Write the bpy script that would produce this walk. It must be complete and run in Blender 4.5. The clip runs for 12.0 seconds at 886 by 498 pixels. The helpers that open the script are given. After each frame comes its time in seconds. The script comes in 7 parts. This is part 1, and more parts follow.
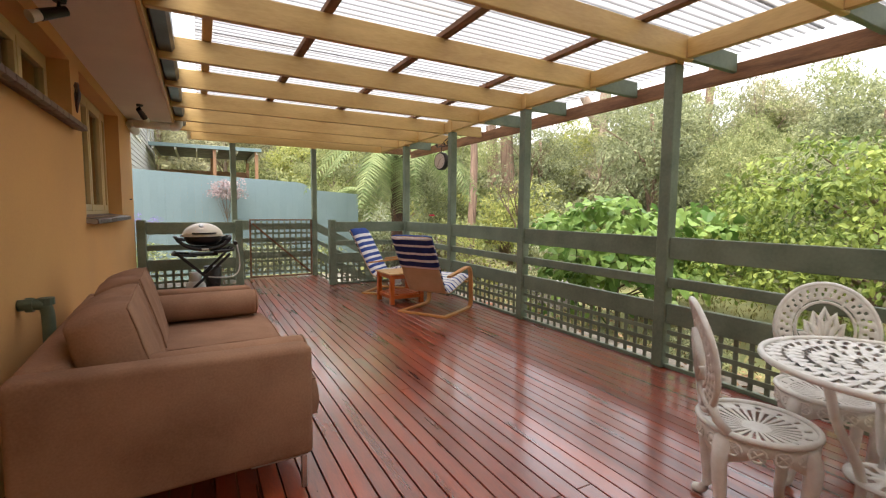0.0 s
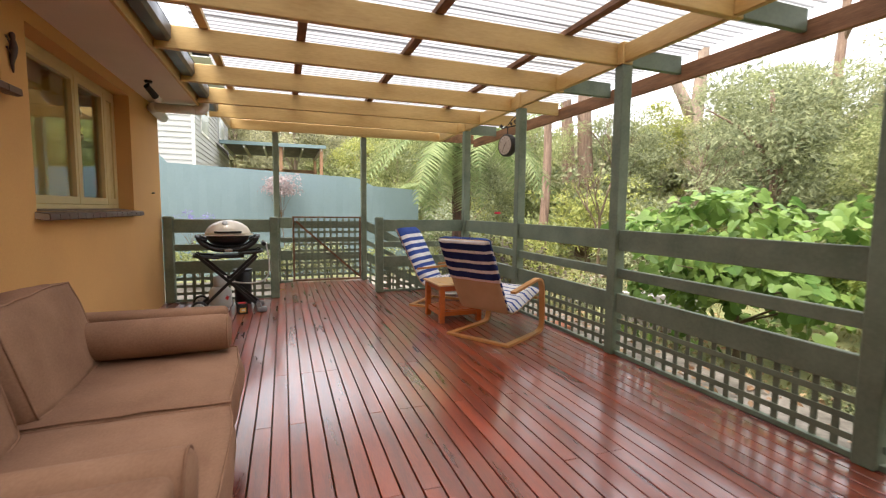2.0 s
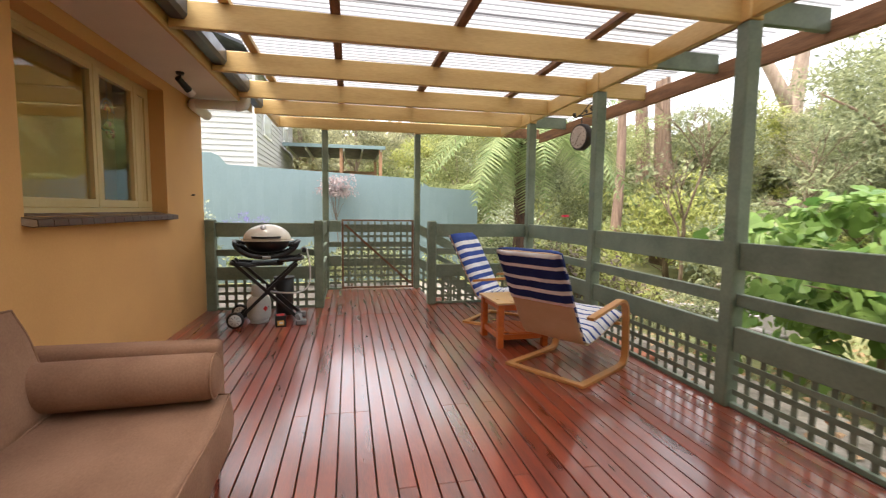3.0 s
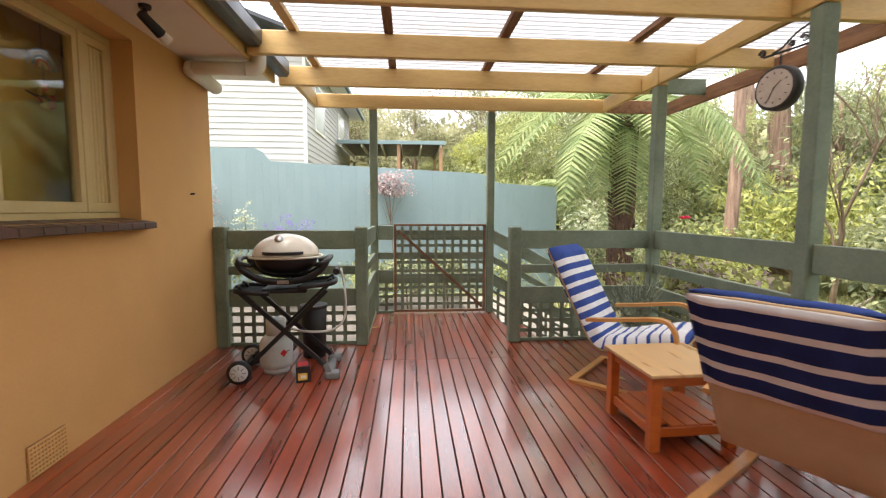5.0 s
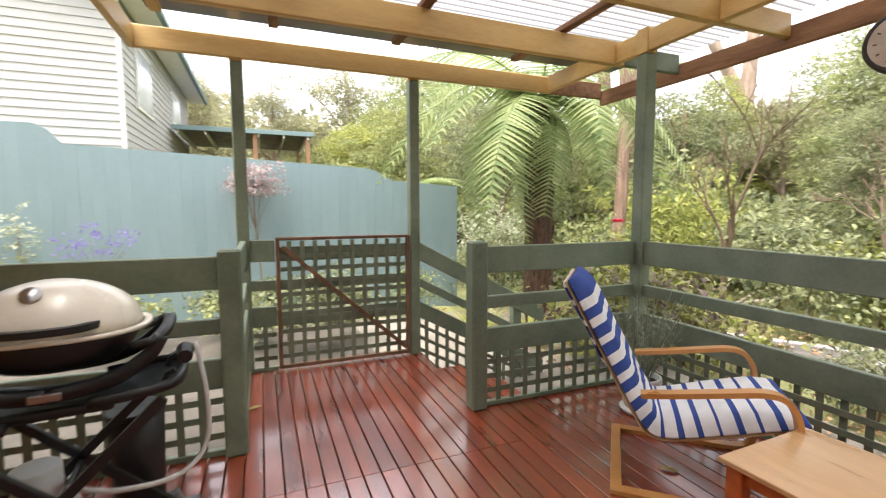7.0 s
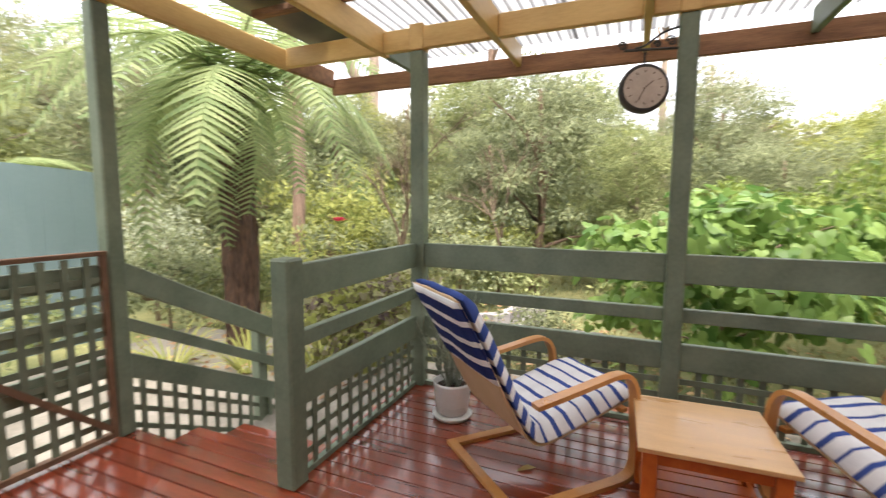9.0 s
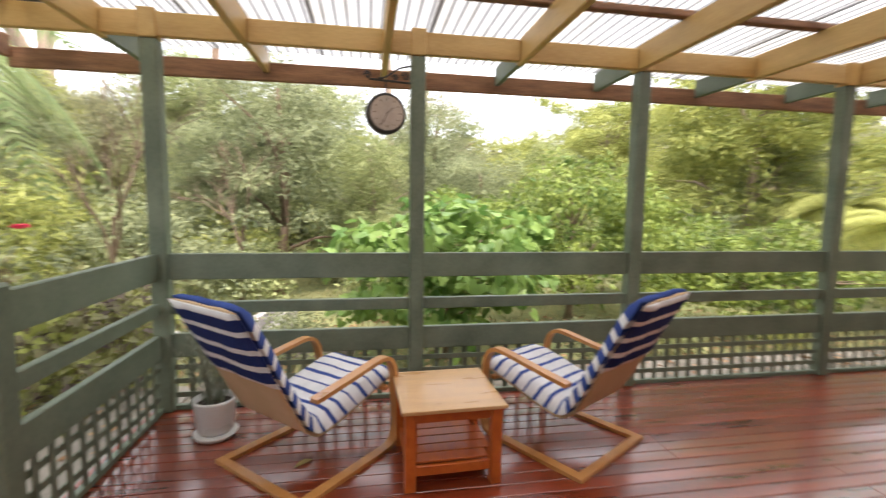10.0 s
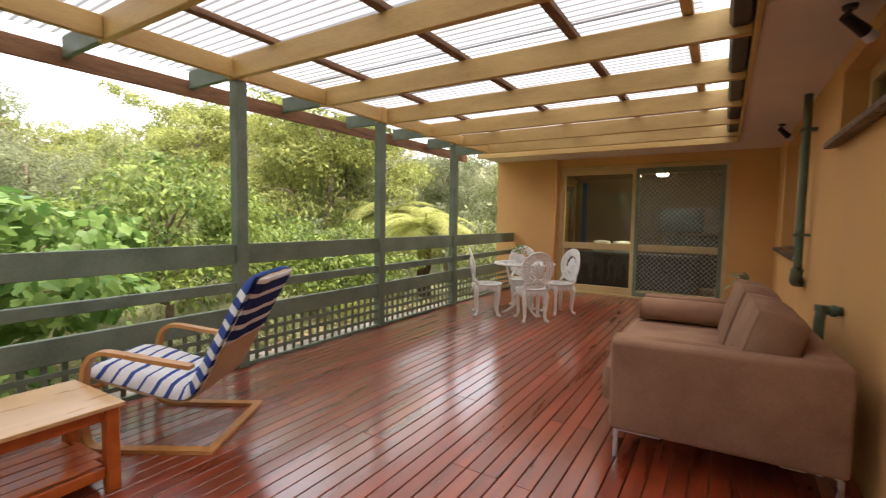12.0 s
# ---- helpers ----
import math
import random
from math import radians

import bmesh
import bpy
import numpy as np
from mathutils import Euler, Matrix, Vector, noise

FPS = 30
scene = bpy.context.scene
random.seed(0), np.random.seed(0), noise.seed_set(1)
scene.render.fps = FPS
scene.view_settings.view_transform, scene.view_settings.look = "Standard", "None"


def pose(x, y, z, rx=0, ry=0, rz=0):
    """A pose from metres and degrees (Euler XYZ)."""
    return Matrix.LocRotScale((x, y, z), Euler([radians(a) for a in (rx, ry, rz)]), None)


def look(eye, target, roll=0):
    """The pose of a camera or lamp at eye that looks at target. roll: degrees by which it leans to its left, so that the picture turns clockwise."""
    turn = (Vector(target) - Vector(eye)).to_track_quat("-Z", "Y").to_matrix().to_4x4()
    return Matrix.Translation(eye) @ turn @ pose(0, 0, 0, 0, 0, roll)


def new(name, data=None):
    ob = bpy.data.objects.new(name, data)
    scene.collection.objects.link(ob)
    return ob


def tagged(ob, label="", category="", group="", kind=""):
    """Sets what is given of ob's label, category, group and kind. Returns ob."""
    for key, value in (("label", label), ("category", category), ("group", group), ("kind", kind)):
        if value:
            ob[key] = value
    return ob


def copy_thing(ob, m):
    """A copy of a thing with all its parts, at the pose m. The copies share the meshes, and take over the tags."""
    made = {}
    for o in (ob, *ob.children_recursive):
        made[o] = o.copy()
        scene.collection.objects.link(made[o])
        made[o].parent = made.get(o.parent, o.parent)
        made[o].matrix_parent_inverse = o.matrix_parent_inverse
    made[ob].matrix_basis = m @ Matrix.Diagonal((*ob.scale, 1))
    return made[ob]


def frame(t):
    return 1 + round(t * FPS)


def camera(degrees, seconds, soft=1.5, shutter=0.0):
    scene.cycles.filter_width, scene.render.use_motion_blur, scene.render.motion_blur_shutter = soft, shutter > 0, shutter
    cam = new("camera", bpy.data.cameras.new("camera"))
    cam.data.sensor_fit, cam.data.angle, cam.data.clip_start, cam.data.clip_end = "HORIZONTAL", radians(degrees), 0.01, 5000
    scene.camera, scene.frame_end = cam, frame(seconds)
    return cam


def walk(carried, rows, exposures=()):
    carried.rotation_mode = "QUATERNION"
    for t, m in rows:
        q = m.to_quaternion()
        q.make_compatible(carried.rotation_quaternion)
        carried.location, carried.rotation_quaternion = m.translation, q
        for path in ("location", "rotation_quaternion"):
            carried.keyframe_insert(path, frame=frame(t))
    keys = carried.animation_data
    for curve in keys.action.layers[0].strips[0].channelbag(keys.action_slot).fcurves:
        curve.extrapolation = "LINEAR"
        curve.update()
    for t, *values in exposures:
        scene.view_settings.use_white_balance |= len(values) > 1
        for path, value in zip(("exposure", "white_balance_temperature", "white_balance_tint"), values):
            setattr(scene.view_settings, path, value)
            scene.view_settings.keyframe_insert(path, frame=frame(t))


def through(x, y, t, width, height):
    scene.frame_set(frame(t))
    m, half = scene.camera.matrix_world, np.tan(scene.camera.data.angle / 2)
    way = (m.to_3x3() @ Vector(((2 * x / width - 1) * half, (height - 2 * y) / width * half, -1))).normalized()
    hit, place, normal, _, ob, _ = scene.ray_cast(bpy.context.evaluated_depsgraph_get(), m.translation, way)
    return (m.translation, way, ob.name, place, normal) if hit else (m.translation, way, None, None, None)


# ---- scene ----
cam = camera(89.3, 12.0, soft=1.2, shutter=0.4)
PATH = [
    (0, (0.322, 0.002, 1.242), (1.274, 1.753, 1.075), 0.5),
    (0.5, (0.452, 0.213, 1.214), (1.362, 1.986, 1.043), 0.5),
    (1, (0.636, 0.468, 1.199), (1.482, 2.271, 1.024), 0.5),
    (1.5, (0.818, 0.735, 1.206), (1.588, 2.572, 1.031), 0.6),
    (2, (0.966, 1.043, 1.208), (1.634, 2.92, 1.033), 0.6),
    (2.5, (1.113, 1.339, 1.221), (1.668, 3.253, 1.047), 0.7),
    (3, (1.216, 1.713, 1.233), (1.624, 3.663, 1.06), 0.7),
    (3.2, (1.237, 1.85, 1.225), (1.587, 3.812, 1.056), 0.7),
    (4.8, (1.302, 3.144, 1.237), (1.45, 5.131, 1.06), 0.2),
    (5, (1.278, 3.33, 1.245), (1.429, 5.316, 1.07), 0.2),
    (5.5, (1.228, 3.726, 1.249), (1.402, 5.711, 1.076), 0.2),
    (6, (1.175, 4.143, 1.271), (1.443, 6.118, 1.1), 0.1),
    (6.5, (1.102, 4.531, 1.288), (1.568, 6.468, 1.114), -0.1),
    (6.7, (1.067, 4.687, 1.284), (1.642, 6.595, 1.111), -0.1),
    (8.5, (0.706, 5.801, 1.352), (2.314, 6.971, 1.141), 0.0),
    (9, (0.682, 6.006, 1.341), (2.513, 6.783, 1.138), 0.3),
    (9.5, (0.594, 6.071, 1.37), (2.563, 6.358, 1.17), 0.5),
    (10, (0.455, 6.108, 1.392), (2.418, 5.778, 1.197), 0.8),
    (10.5, (0.374, 6.182, 1.363), (2.169, 5.316, 1.192), 1.0),
    (11, (0.284, 6.267, 1.33), (1.793, 4.963, 1.181), 0.9),
    (11.5, (0.206, 6.339, 1.301), (1.456, 4.784, 1.164), 0.9),
    (12, (0.165, 6.378, 1.286), (1.225, 4.686, 1.154), 0.9),
]
EXPOSURES = [(0, 1.42), (2, 1.5), (3.2, 1.56), (5, 1.68), (6.5, 1.6), (8.5, 1.52), (10, 1.52), (12, 1.46)]
walk(cam, [(t, look(eye, target, roll)) for t, eye, target, roll in PATH], EXPOSURES)


# ---- world, sun ----
world = bpy.data.worlds.new("overcast_sky")
scene.world = world
world.use_nodes = True
wn = world.node_tree
sky = wn.nodes.new("ShaderNodeTexSky")
sky.sky_type = "NISHITA"
sky.sun_disc = False
sky.sun_elevation, sky.sun_rotation = radians(69), radians(246)
sky.air_density, sky.dust_density, sky.ozone_density = 1.0, 4.0, 1.0
haze = wn.nodes.new("ShaderNodeMix")
haze.data_type = "RGBA"
haze.inputs["Factor"].default_value = 0.75
haze.inputs["B"].default_value = (9.5, 9.5, 9.9, 1)
wn.links.new(sky.outputs["Color"], haze.inputs["A"])
wn.links.new(haze.outputs["Result"], wn.nodes["Background"].inputs["Color"])
wn.nodes["Background"].inputs["Strength"].default_value = 0.13
sun_data = bpy.data.lights.new("sun", "SUN")
sun_data.energy, sun_data.angle, sun_data.color = 3.0, radians(40), (1.0, 0.92, 0.83)
sun = new("sun", sun_data)
sun.matrix_world = look((-3.5, 1.5, 16), (2, 4, 0))

# ---- materials ----


def surface(name, dark, light, scale=6.0, rough=0.6, bump=0.15, stretch=(1, 1, 1), metal=0.0, vary=0.0, coat=0.0, fine=60.0, rough_vary=0.12, spec=0.5, depth=0.004, coat_rough=0.15, coat_ior=1.5):
    """A worn surface: a broad and a fine noise mix two colours, wear the gloss and give relief."""
    m = bpy.data.materials.new(name)
    m.use_nodes = True
    nt, bsdf = m.node_tree, m.node_tree.nodes["Principled BSDF"]
    add, link = nt.nodes.new, nt.links.new
    coords = add("ShaderNodeTexCoord")
    mapping = add("ShaderNodeMapping")
    mapping.inputs["Scale"].default_value = stretch
    link(coords.outputs["Object"], mapping.inputs["Vector"])
    info = add("ShaderNodeObjectInfo")
    shift = add("ShaderNodeVectorMath")
    shift.operation = "ADD"
    link(mapping.outputs["Vector"], shift.inputs[0])
    spread = add("ShaderNodeMath")
    spread.operation = "MULTIPLY"
    spread.inputs[1].default_value = 37.0
    link(info.outputs["Random"], spread.inputs[0])
    link(spread.outputs[0], shift.inputs[1])
    broad = add("ShaderNodeTexNoise")
    broad.inputs["Scale"].default_value, broad.inputs["Detail"].default_value = scale, 5
    small = add("ShaderNodeTexNoise")
    small.inputs["Scale"].default_value, small.inputs["Detail"].default_value = fine, 3
    link(shift.outputs["Vector"], broad.inputs["Vector"])
    link(shift.outputs["Vector"], small.inputs["Vector"])
    both = add("ShaderNodeMath")
    both.operation = "MULTIPLY_ADD"
    both.inputs[1].default_value = 0.35
    link(small.outputs["Fac"], both.inputs[0])
    link(broad.outputs["Fac"], both.inputs[2])
    ramp = add("ShaderNodeMapRange")
    ramp.inputs["From Min"].default_value, ramp.inputs["From Max"].default_value = 0.45, 0.9
    link(both.outputs[0], ramp.inputs["Value"])
    mix = add("ShaderNodeMix")
    mix.data_type = "RGBA"
    mix.inputs["A"].default_value, mix.inputs["B"].default_value = (*dark, 1), (*light, 1)
    link(ramp.outputs["Result"], mix.inputs["Factor"])
    tint = add("ShaderNodeHueSaturation")
    value = add("ShaderNodeMapRange")
    value.inputs["To Min"].default_value, value.inputs["To Max"].default_value = 1 - vary, 1 + vary
    link(info.outputs["Random"], value.inputs["Value"])
    link(value.outputs["Result"], tint.inputs["Value"])
    link(mix.outputs["Result"], tint.inputs["Color"])
    link(tint.outputs["Color"], bsdf.inputs["Base Color"])
    gloss = add("ShaderNodeMapRange")
    gloss.inputs["From Min"].default_value, gloss.inputs["From Max"].default_value = 0.3, 0.7
    gloss.inputs["To Min"].default_value, gloss.inputs["To Max"].default_value = max(0.03, rough - rough_vary), min(1, rough + rough_vary)
    link(broad.outputs["Fac"], gloss.inputs["Value"])
    link(gloss.outputs["Result"], bsdf.inputs["Roughness"])
    bsdf.inputs["Metallic"].default_value = metal
    bsdf.inputs["Coat Weight"].default_value = coat
    bsdf.inputs["Coat Roughness"].default_value = coat_rough
    bsdf.inputs["Coat IOR"].default_value = coat_ior
    bsdf.inputs["Specular IOR Level"].default_value = spec
    relief = add("ShaderNodeBump")
    relief.inputs["Strength"].default_value, relief.inputs["Distance"].default_value = bump, depth
    link(both.outputs[0], relief.inputs["Height"])
    link(relief.outputs["Normal"], bsdf.inputs["Normal"])
    return m


def leafy(name, dark, light, through=0.35, rough=0.62):
    """Leaves: colour varies leaf by leaf, and some light passes through."""
    m = bpy.data.materials.new(name)
    m.use_nodes = True
    nt, bsdf = m.node_tree, m.node_tree.nodes["Principled BSDF"]
    add, link = nt.nodes.new, nt.links.new
    geo = add("ShaderNodeNewGeometry")
    coords = add("ShaderNodeTexCoord")
    broad = add("ShaderNodeTexNoise")
    broad.inputs["Scale"].default_value = 1.3
    link(coords.outputs["Object"], broad.inputs["Vector"])
    sum_ = add("ShaderNodeMath")
    sum_.operation = "MULTIPLY_ADD"
    sum_.inputs[1].default_value = 0.6
    link(geo.outputs["Random Per Island"], sum_.inputs[0])
    link(broad.outputs["Fac"], sum_.inputs[2])
    fit_ = add("ShaderNodeMapRange")
    fit_.inputs["From Min"].default_value, fit_.inputs["From Max"].default_value = 0.4, 1.1
    link(sum_.outputs[0], fit_.inputs["Value"])
    mix = add("ShaderNodeMix")
    mix.data_type = "RGBA"
    mix.inputs["A"].default_value, mix.inputs["B"].default_value = (*dark, 1), (*light, 1)
    link(fit_.outputs["Result"], mix.inputs["Factor"])
    link(mix.outputs["Result"], bsdf.inputs["Base Color"])
    bsdf.inputs["Roughness"].default_value = rough
    bsdf.inputs["Specular IOR Level"].default_value = 0.2
    soft = add("ShaderNodeBsdfTranslucent")
    link(mix.outputs["Result"], soft.inputs["Color"])
    blend = add("ShaderNodeMixShader")
    blend.inputs["Fac"].default_value = through
    link(bsdf.outputs[0], blend.inputs[1])
    link(soft.outputs[0], blend.inputs[2])
    link(blend.outputs[0], nt.nodes["Material Output"].inputs["Surface"])
    return m


def plain(name, colour, rough=0.5, metal=0.0, **more):
    return surface(name, tuple(0.85 * c for c in colour), colour, rough=rough, metal=metal, bump=0.05, **more)


def glass(name, tint=(0.9, 0.95, 0.95)):
    """A thin clear pane: light goes straight through, and its gloss grows towards grazing views."""
    m = bpy.data.materials.new(name)
    m.use_nodes = True
    nt = m.node_tree
    clear, gloss, mix = (nt.nodes.new("ShaderNode" + k) for k in ("BsdfTransparent", "BsdfGlossy", "MixShader"))
    clear.inputs["Color"].default_value = (*tint, 1)
    gloss.inputs["Roughness"].default_value = 0.02
    facing = nt.nodes.new("ShaderNodeLayerWeight")
    facing.inputs["Blend"].default_value = 0.5
    steep, scaled = nt.nodes.new("ShaderNodeMath"), nt.nodes.new("ShaderNodeMath")
    steep.operation, scaled.operation = "POWER", "MULTIPLY_ADD"
    steep.inputs[1].default_value = 4.0
    scaled.inputs[1].default_value, scaled.inputs[2].default_value = 0.85, 0.04
    nt.links.new(facing.outputs["Facing"], steep.inputs[0])
    nt.links.new(steep.outputs[0], scaled.inputs[0])
    nt.links.new(scaled.outputs[0], mix.inputs["Fac"])
    nt.links.new(clear.outputs[0], mix.inputs[1])
    nt.links.new(gloss.outputs[0], mix.inputs[2])
    nt.links.new(mix.outputs[0], nt.nodes["Material Output"].inputs["Surface"])
    return m


def glow(name, colour, strength):
    m = bpy.data.materials.new(name)
    m.use_nodes = True
    b = m.node_tree.nodes["Principled BSDF"]
    b.inputs["Base Color"].default_value = (*colour, 1)
    b.inputs["Emission Color"].default_value = (*colour, 1)
    b.inputs["Emission Strength"].default_value = strength
    return m


DECK = surface("stained_decking", (0.13, 0.016, 0.005), (0.34, 0.055, 0.016), scale=2.2, rough=0.36, bump=0.25, stretch=(5, 0.55, 5), vary=0.2, coat=1.0, fine=40, rough_vary=0.12, depth=0.002, coat_rough=0.17, coat_ior=1.88)
RENDER = surface("ochre_render", (0.60, 0.33, 0.115), (0.68, 0.39, 0.145), scale=1.6, rough=0.85, bump=0.5, fine=90, depth=0.003)
GREEN = surface("green_paint", (0.105, 0.137, 0.092), (0.195, 0.232, 0.165), scale=4, rough=0.55, bump=0.2, stretch=(1, 1, 1), vary=0.06, fine=45)
LATTICE = surface("lattice_paint", (0.12, 0.15, 0.10), (0.18, 0.205, 0.145), scale=9, rough=0.6, bump=0.15, vary=0.1)
CREAM = surface("cream_beam_paint", (0.46, 0.28, 0.085), (0.65, 0.44, 0.17), scale=2.0, rough=0.5, bump=0.2, stretch=(0.6, 3, 3), vary=0.05, fine=30)
CREAM_Y = surface("cream_board_paint", (0.46, 0.28, 0.085), (0.65, 0.44, 0.17), scale=2.0, rough=0.5, bump=0.2, stretch=(3, 0.6, 3), vary=0.05, fine=30)
FRAME = surface("cream_joinery_paint", (0.52, 0.38, 0.17), (0.62, 0.48, 0.24), scale=3.0, rough=0.45, bump=0.1)
ROUGH = surface("weathered_batten", (0.12, 0.06, 0.035), (0.34, 0.19, 0.11), scale=7, rough=0.9, bump=0.6, stretch=(5, 0.7, 5), vary=0.2, fine=50)
RUST = surface("bare_fascia_wood", (0.17, 0.08, 0.04), (0.38, 0.20, 0.105), scale=5, rough=0.8, bump=0.5, stretch=(4, 0.5, 4), fine=40)
SOFFIT = surface("soffit_paint", (0.66, 0.58, 0.48), (0.74, 0.66, 0.56), scale=2, rough=0.75, bump=0.1)
GUTTER = surface("charcoal_gutter", (0.03, 0.034, 0.042), (0.055, 0.06, 0.07), scale=4, rough=0.4, bump=0.1)
SILL = surface("brown_sill_tile", (0.05, 0.022, 0.016), (0.11, 0.05, 0.036), scale=6, rough=0.45, bump=0.2)
MORTAR = surface("sill_mortar", (0.34, 0.29, 0.24), (0.46, 0.40, 0.34), scale=12, rough=0.95, bump=0.4)
WHITE = surface("white_paint", (0.70, 0.68, 0.63), (0.80, 0.79, 0.75), scale=4, rough=0.5, bump=0.1)
BARE = surface("brown_gate_timber", (0.11, 0.055, 0.03), (0.21, 0.115, 0.065), scale=6, rough=0.75, bump=0.4, stretch=(1, 1, 1))
FENCE = surface("blue_green_fence_paint", (0.175, 0.248, 0.26), (0.21, 0.286, 0.30), scale=1.2, rough=0.7, bump=0.15, fine=25)
SIDING = surface("white_weatherboard", (0.44, 0.43, 0.405), (0.50, 0.49, 0.465), scale=1.5, rough=0.6, bump=0.1)
GLASS = glass("window_glass")
# brownish room surfaces, darkened so the colour holds the interior's dimness
DARK_ROOM = surface("room_paint_with_shade", (0.24, 0.155, 0.085), (0.32, 0.215, 0.125), scale=1, rough=0.9)


def roof_plastic():
    m = bpy.data.materials.new("milky_roof_plastic")
    m.use_nodes = True
    nt = m.node_tree
    add, link = nt.nodes.new, nt.links.new
    coords = add("ShaderNodeTexCoord")
    stain = add("ShaderNodeTexNoise")
    stain.inputs["Scale"].default_value, stain.inputs["Detail"].default_value = 1.6, 8
    mapping = add("ShaderNodeMapping")
    mapping.inputs["Scale"].default_value = (0.5, 2.5, 1)
    link(coords.outputs["Object"], mapping.inputs["Vector"])
    link(mapping.outputs["Vector"], stain.inputs["Vector"])
    ramp = add("ShaderNodeValToRGB")
    ramp.color_ramp.elements[0].position, ramp.color_ramp.elements[0].color = 0.26, (0.35, 0.32, 0.275, 1)
    ramp.color_ramp.elements[1].position, ramp.color_ramp.elements[1].color = 0.46, (0.47, 0.47, 0.48, 1)
    link(stain.outputs["Fac"], ramp.inputs["Fac"])
    # darker valley stripes: the corrugation's shading, put into the sheet colour
    split = add("ShaderNodeSeparateXYZ")
    link(coords.outputs["Object"], split.inputs[0])
    turn_ = add("ShaderNodeMath")
    turn_.operation = "MULTIPLY"
    turn_.inputs[1].default_value = 2 * math.pi / 0.076
    link(split.outputs["Y"], turn_.inputs[0])
    wave = add("ShaderNodeMath")
    wave.operation = "SINE"
    link(turn_.outputs[0], wave.inputs[0])
    valley = add("ShaderNodeMapRange")
    valley.inputs["From Min"].default_value, valley.inputs["From Max"].default_value = -0.9, 0.1
    valley.inputs["To Min"].default_value, valley.inputs["To Max"].default_value = 0.30, 1.0
    link(wave.outputs[0], valley.inputs["Value"])
    ribbed = add("ShaderNodeMix")
    ribbed.data_type, ribbed.blend_type = "RGBA", "MULTIPLY"
    ribbed.inputs["Factor"].default_value = 1.0
    link(ramp.outputs["Color"], ribbed.inputs["A"])
    link(valley.outputs["Result"], ribbed.inputs["B"])
    bsdf = nt.nodes["Principled BSDF"]
    bsdf.inputs["Roughness"].default_value = 0.35
    link(ribbed.outputs["Result"], bsdf.inputs["Base Color"])
    soft = add("ShaderNodeBsdfTranslucent")
    link(ribbed.outputs["Result"], soft.inputs["Color"])
    clear = add("ShaderNodeBsdfTransparent")
    link(ribbed.outputs["Result"], clear.inputs["Color"])
    a, b = add("ShaderNodeMixShader"), add("ShaderNodeMixShader")
    a.inputs["Fac"].default_value, b.inputs["Fac"].default_value = 0.74, 0.12
    link(bsdf.outputs[0], a.inputs[1])
    link(soft.outputs[0], a.inputs[2])
    link(a.outputs[0], b.inputs[1])
    link(clear.outputs[0], b.inputs[2])
    link(b.outputs[0], nt.nodes["Material Output"].inputs["Surface"])
    return m


PLASTIC = roof_plastic()

# ---- mesh helpers ----


def mesh_of(bm, name, materials, smooth=False):
    me = bpy.data.meshes.new(name)
    bm.to_mesh(me)
    bm.free()
    for m in materials if isinstance(materials, (list, tuple)) else (materials,):
        me.materials.append(m)
    if smooth:
        me.shade_smooth()
    return me


def part(name, bm, material, parent, label="", smooth=False):
    """Links a bmesh as one mesh object under a thing or a part."""
    ob = new(name, mesh_of(bm, name, material, smooth))
    ob.parent = parent
    if label:
        ob["label"] = label
    return ob


def piece(name, me, parent, m):
    ob = new(name, me)
    ob.parent = parent
    ob.matrix_basis = m
    return ob


def thing(name, label, category, m=None, group="", kind=""):
    ob = new(name)
    ob.empty_display_size = 0.1
    if m is not None:
        ob.matrix_basis = m
    return tagged(ob, label, category, group, kind)


def solid(name, bm, material, label, category, m=None, group="", kind="", smooth=False):
    ob = new(name, mesh_of(bm, name, material, smooth))
    if m is not None:
        ob.matrix_basis = m
    return tagged(ob, label, category, group, kind)


def box(x0, x1, y0, y1, z0, z1, bevel=0.0, seg=1, bm=None):
    """A box between two corners, its edges rounded, added to bm or made anew."""
    own = bmesh.new()
    bmesh.ops.create_cube(own, size=1.0)
    for v in own.verts:
        v.co = Vector((x0 + (v.co.x + 0.5) * (x1 - x0), y0 + (v.co.y + 0.5) * (y1 - y0), z0 + (v.co.z + 0.5) * (z1 - z0)))
    if bevel:
        bmesh.ops.bevel(own, geom=own.edges[:], offset=bevel, segments=seg, profile=0.5, affect="EDGES")
    if bm is None:
        return own
    merge(bm, own)
    return bm


def merge(bm, own, m=None):
    tmp = bpy.data.meshes.new("tmp")
    if m is not None:
        own.transform(m)
    own.to_mesh(tmp)
    own.free()
    bm.from_mesh(tmp)
    bpy.data.meshes.remove(tmp)
    return bm


def rod(a, b, r0, r1=None, sides=10, bm=None):
    """A tapered round bar from a to b."""
    own = bm or bmesh.new()
    a, b = Vector(a), Vector(b)
    d = b - a
    m = Matrix.Translation((a + b) / 2) @ d.to_track_quat("Z", "Y").to_matrix().to_4x4()
    bmesh.ops.create_cone(own, cap_ends=True, segments=sides, radius1=r0, radius2=r0 if r1 is None else r1, depth=d.length, matrix=m)
    return own


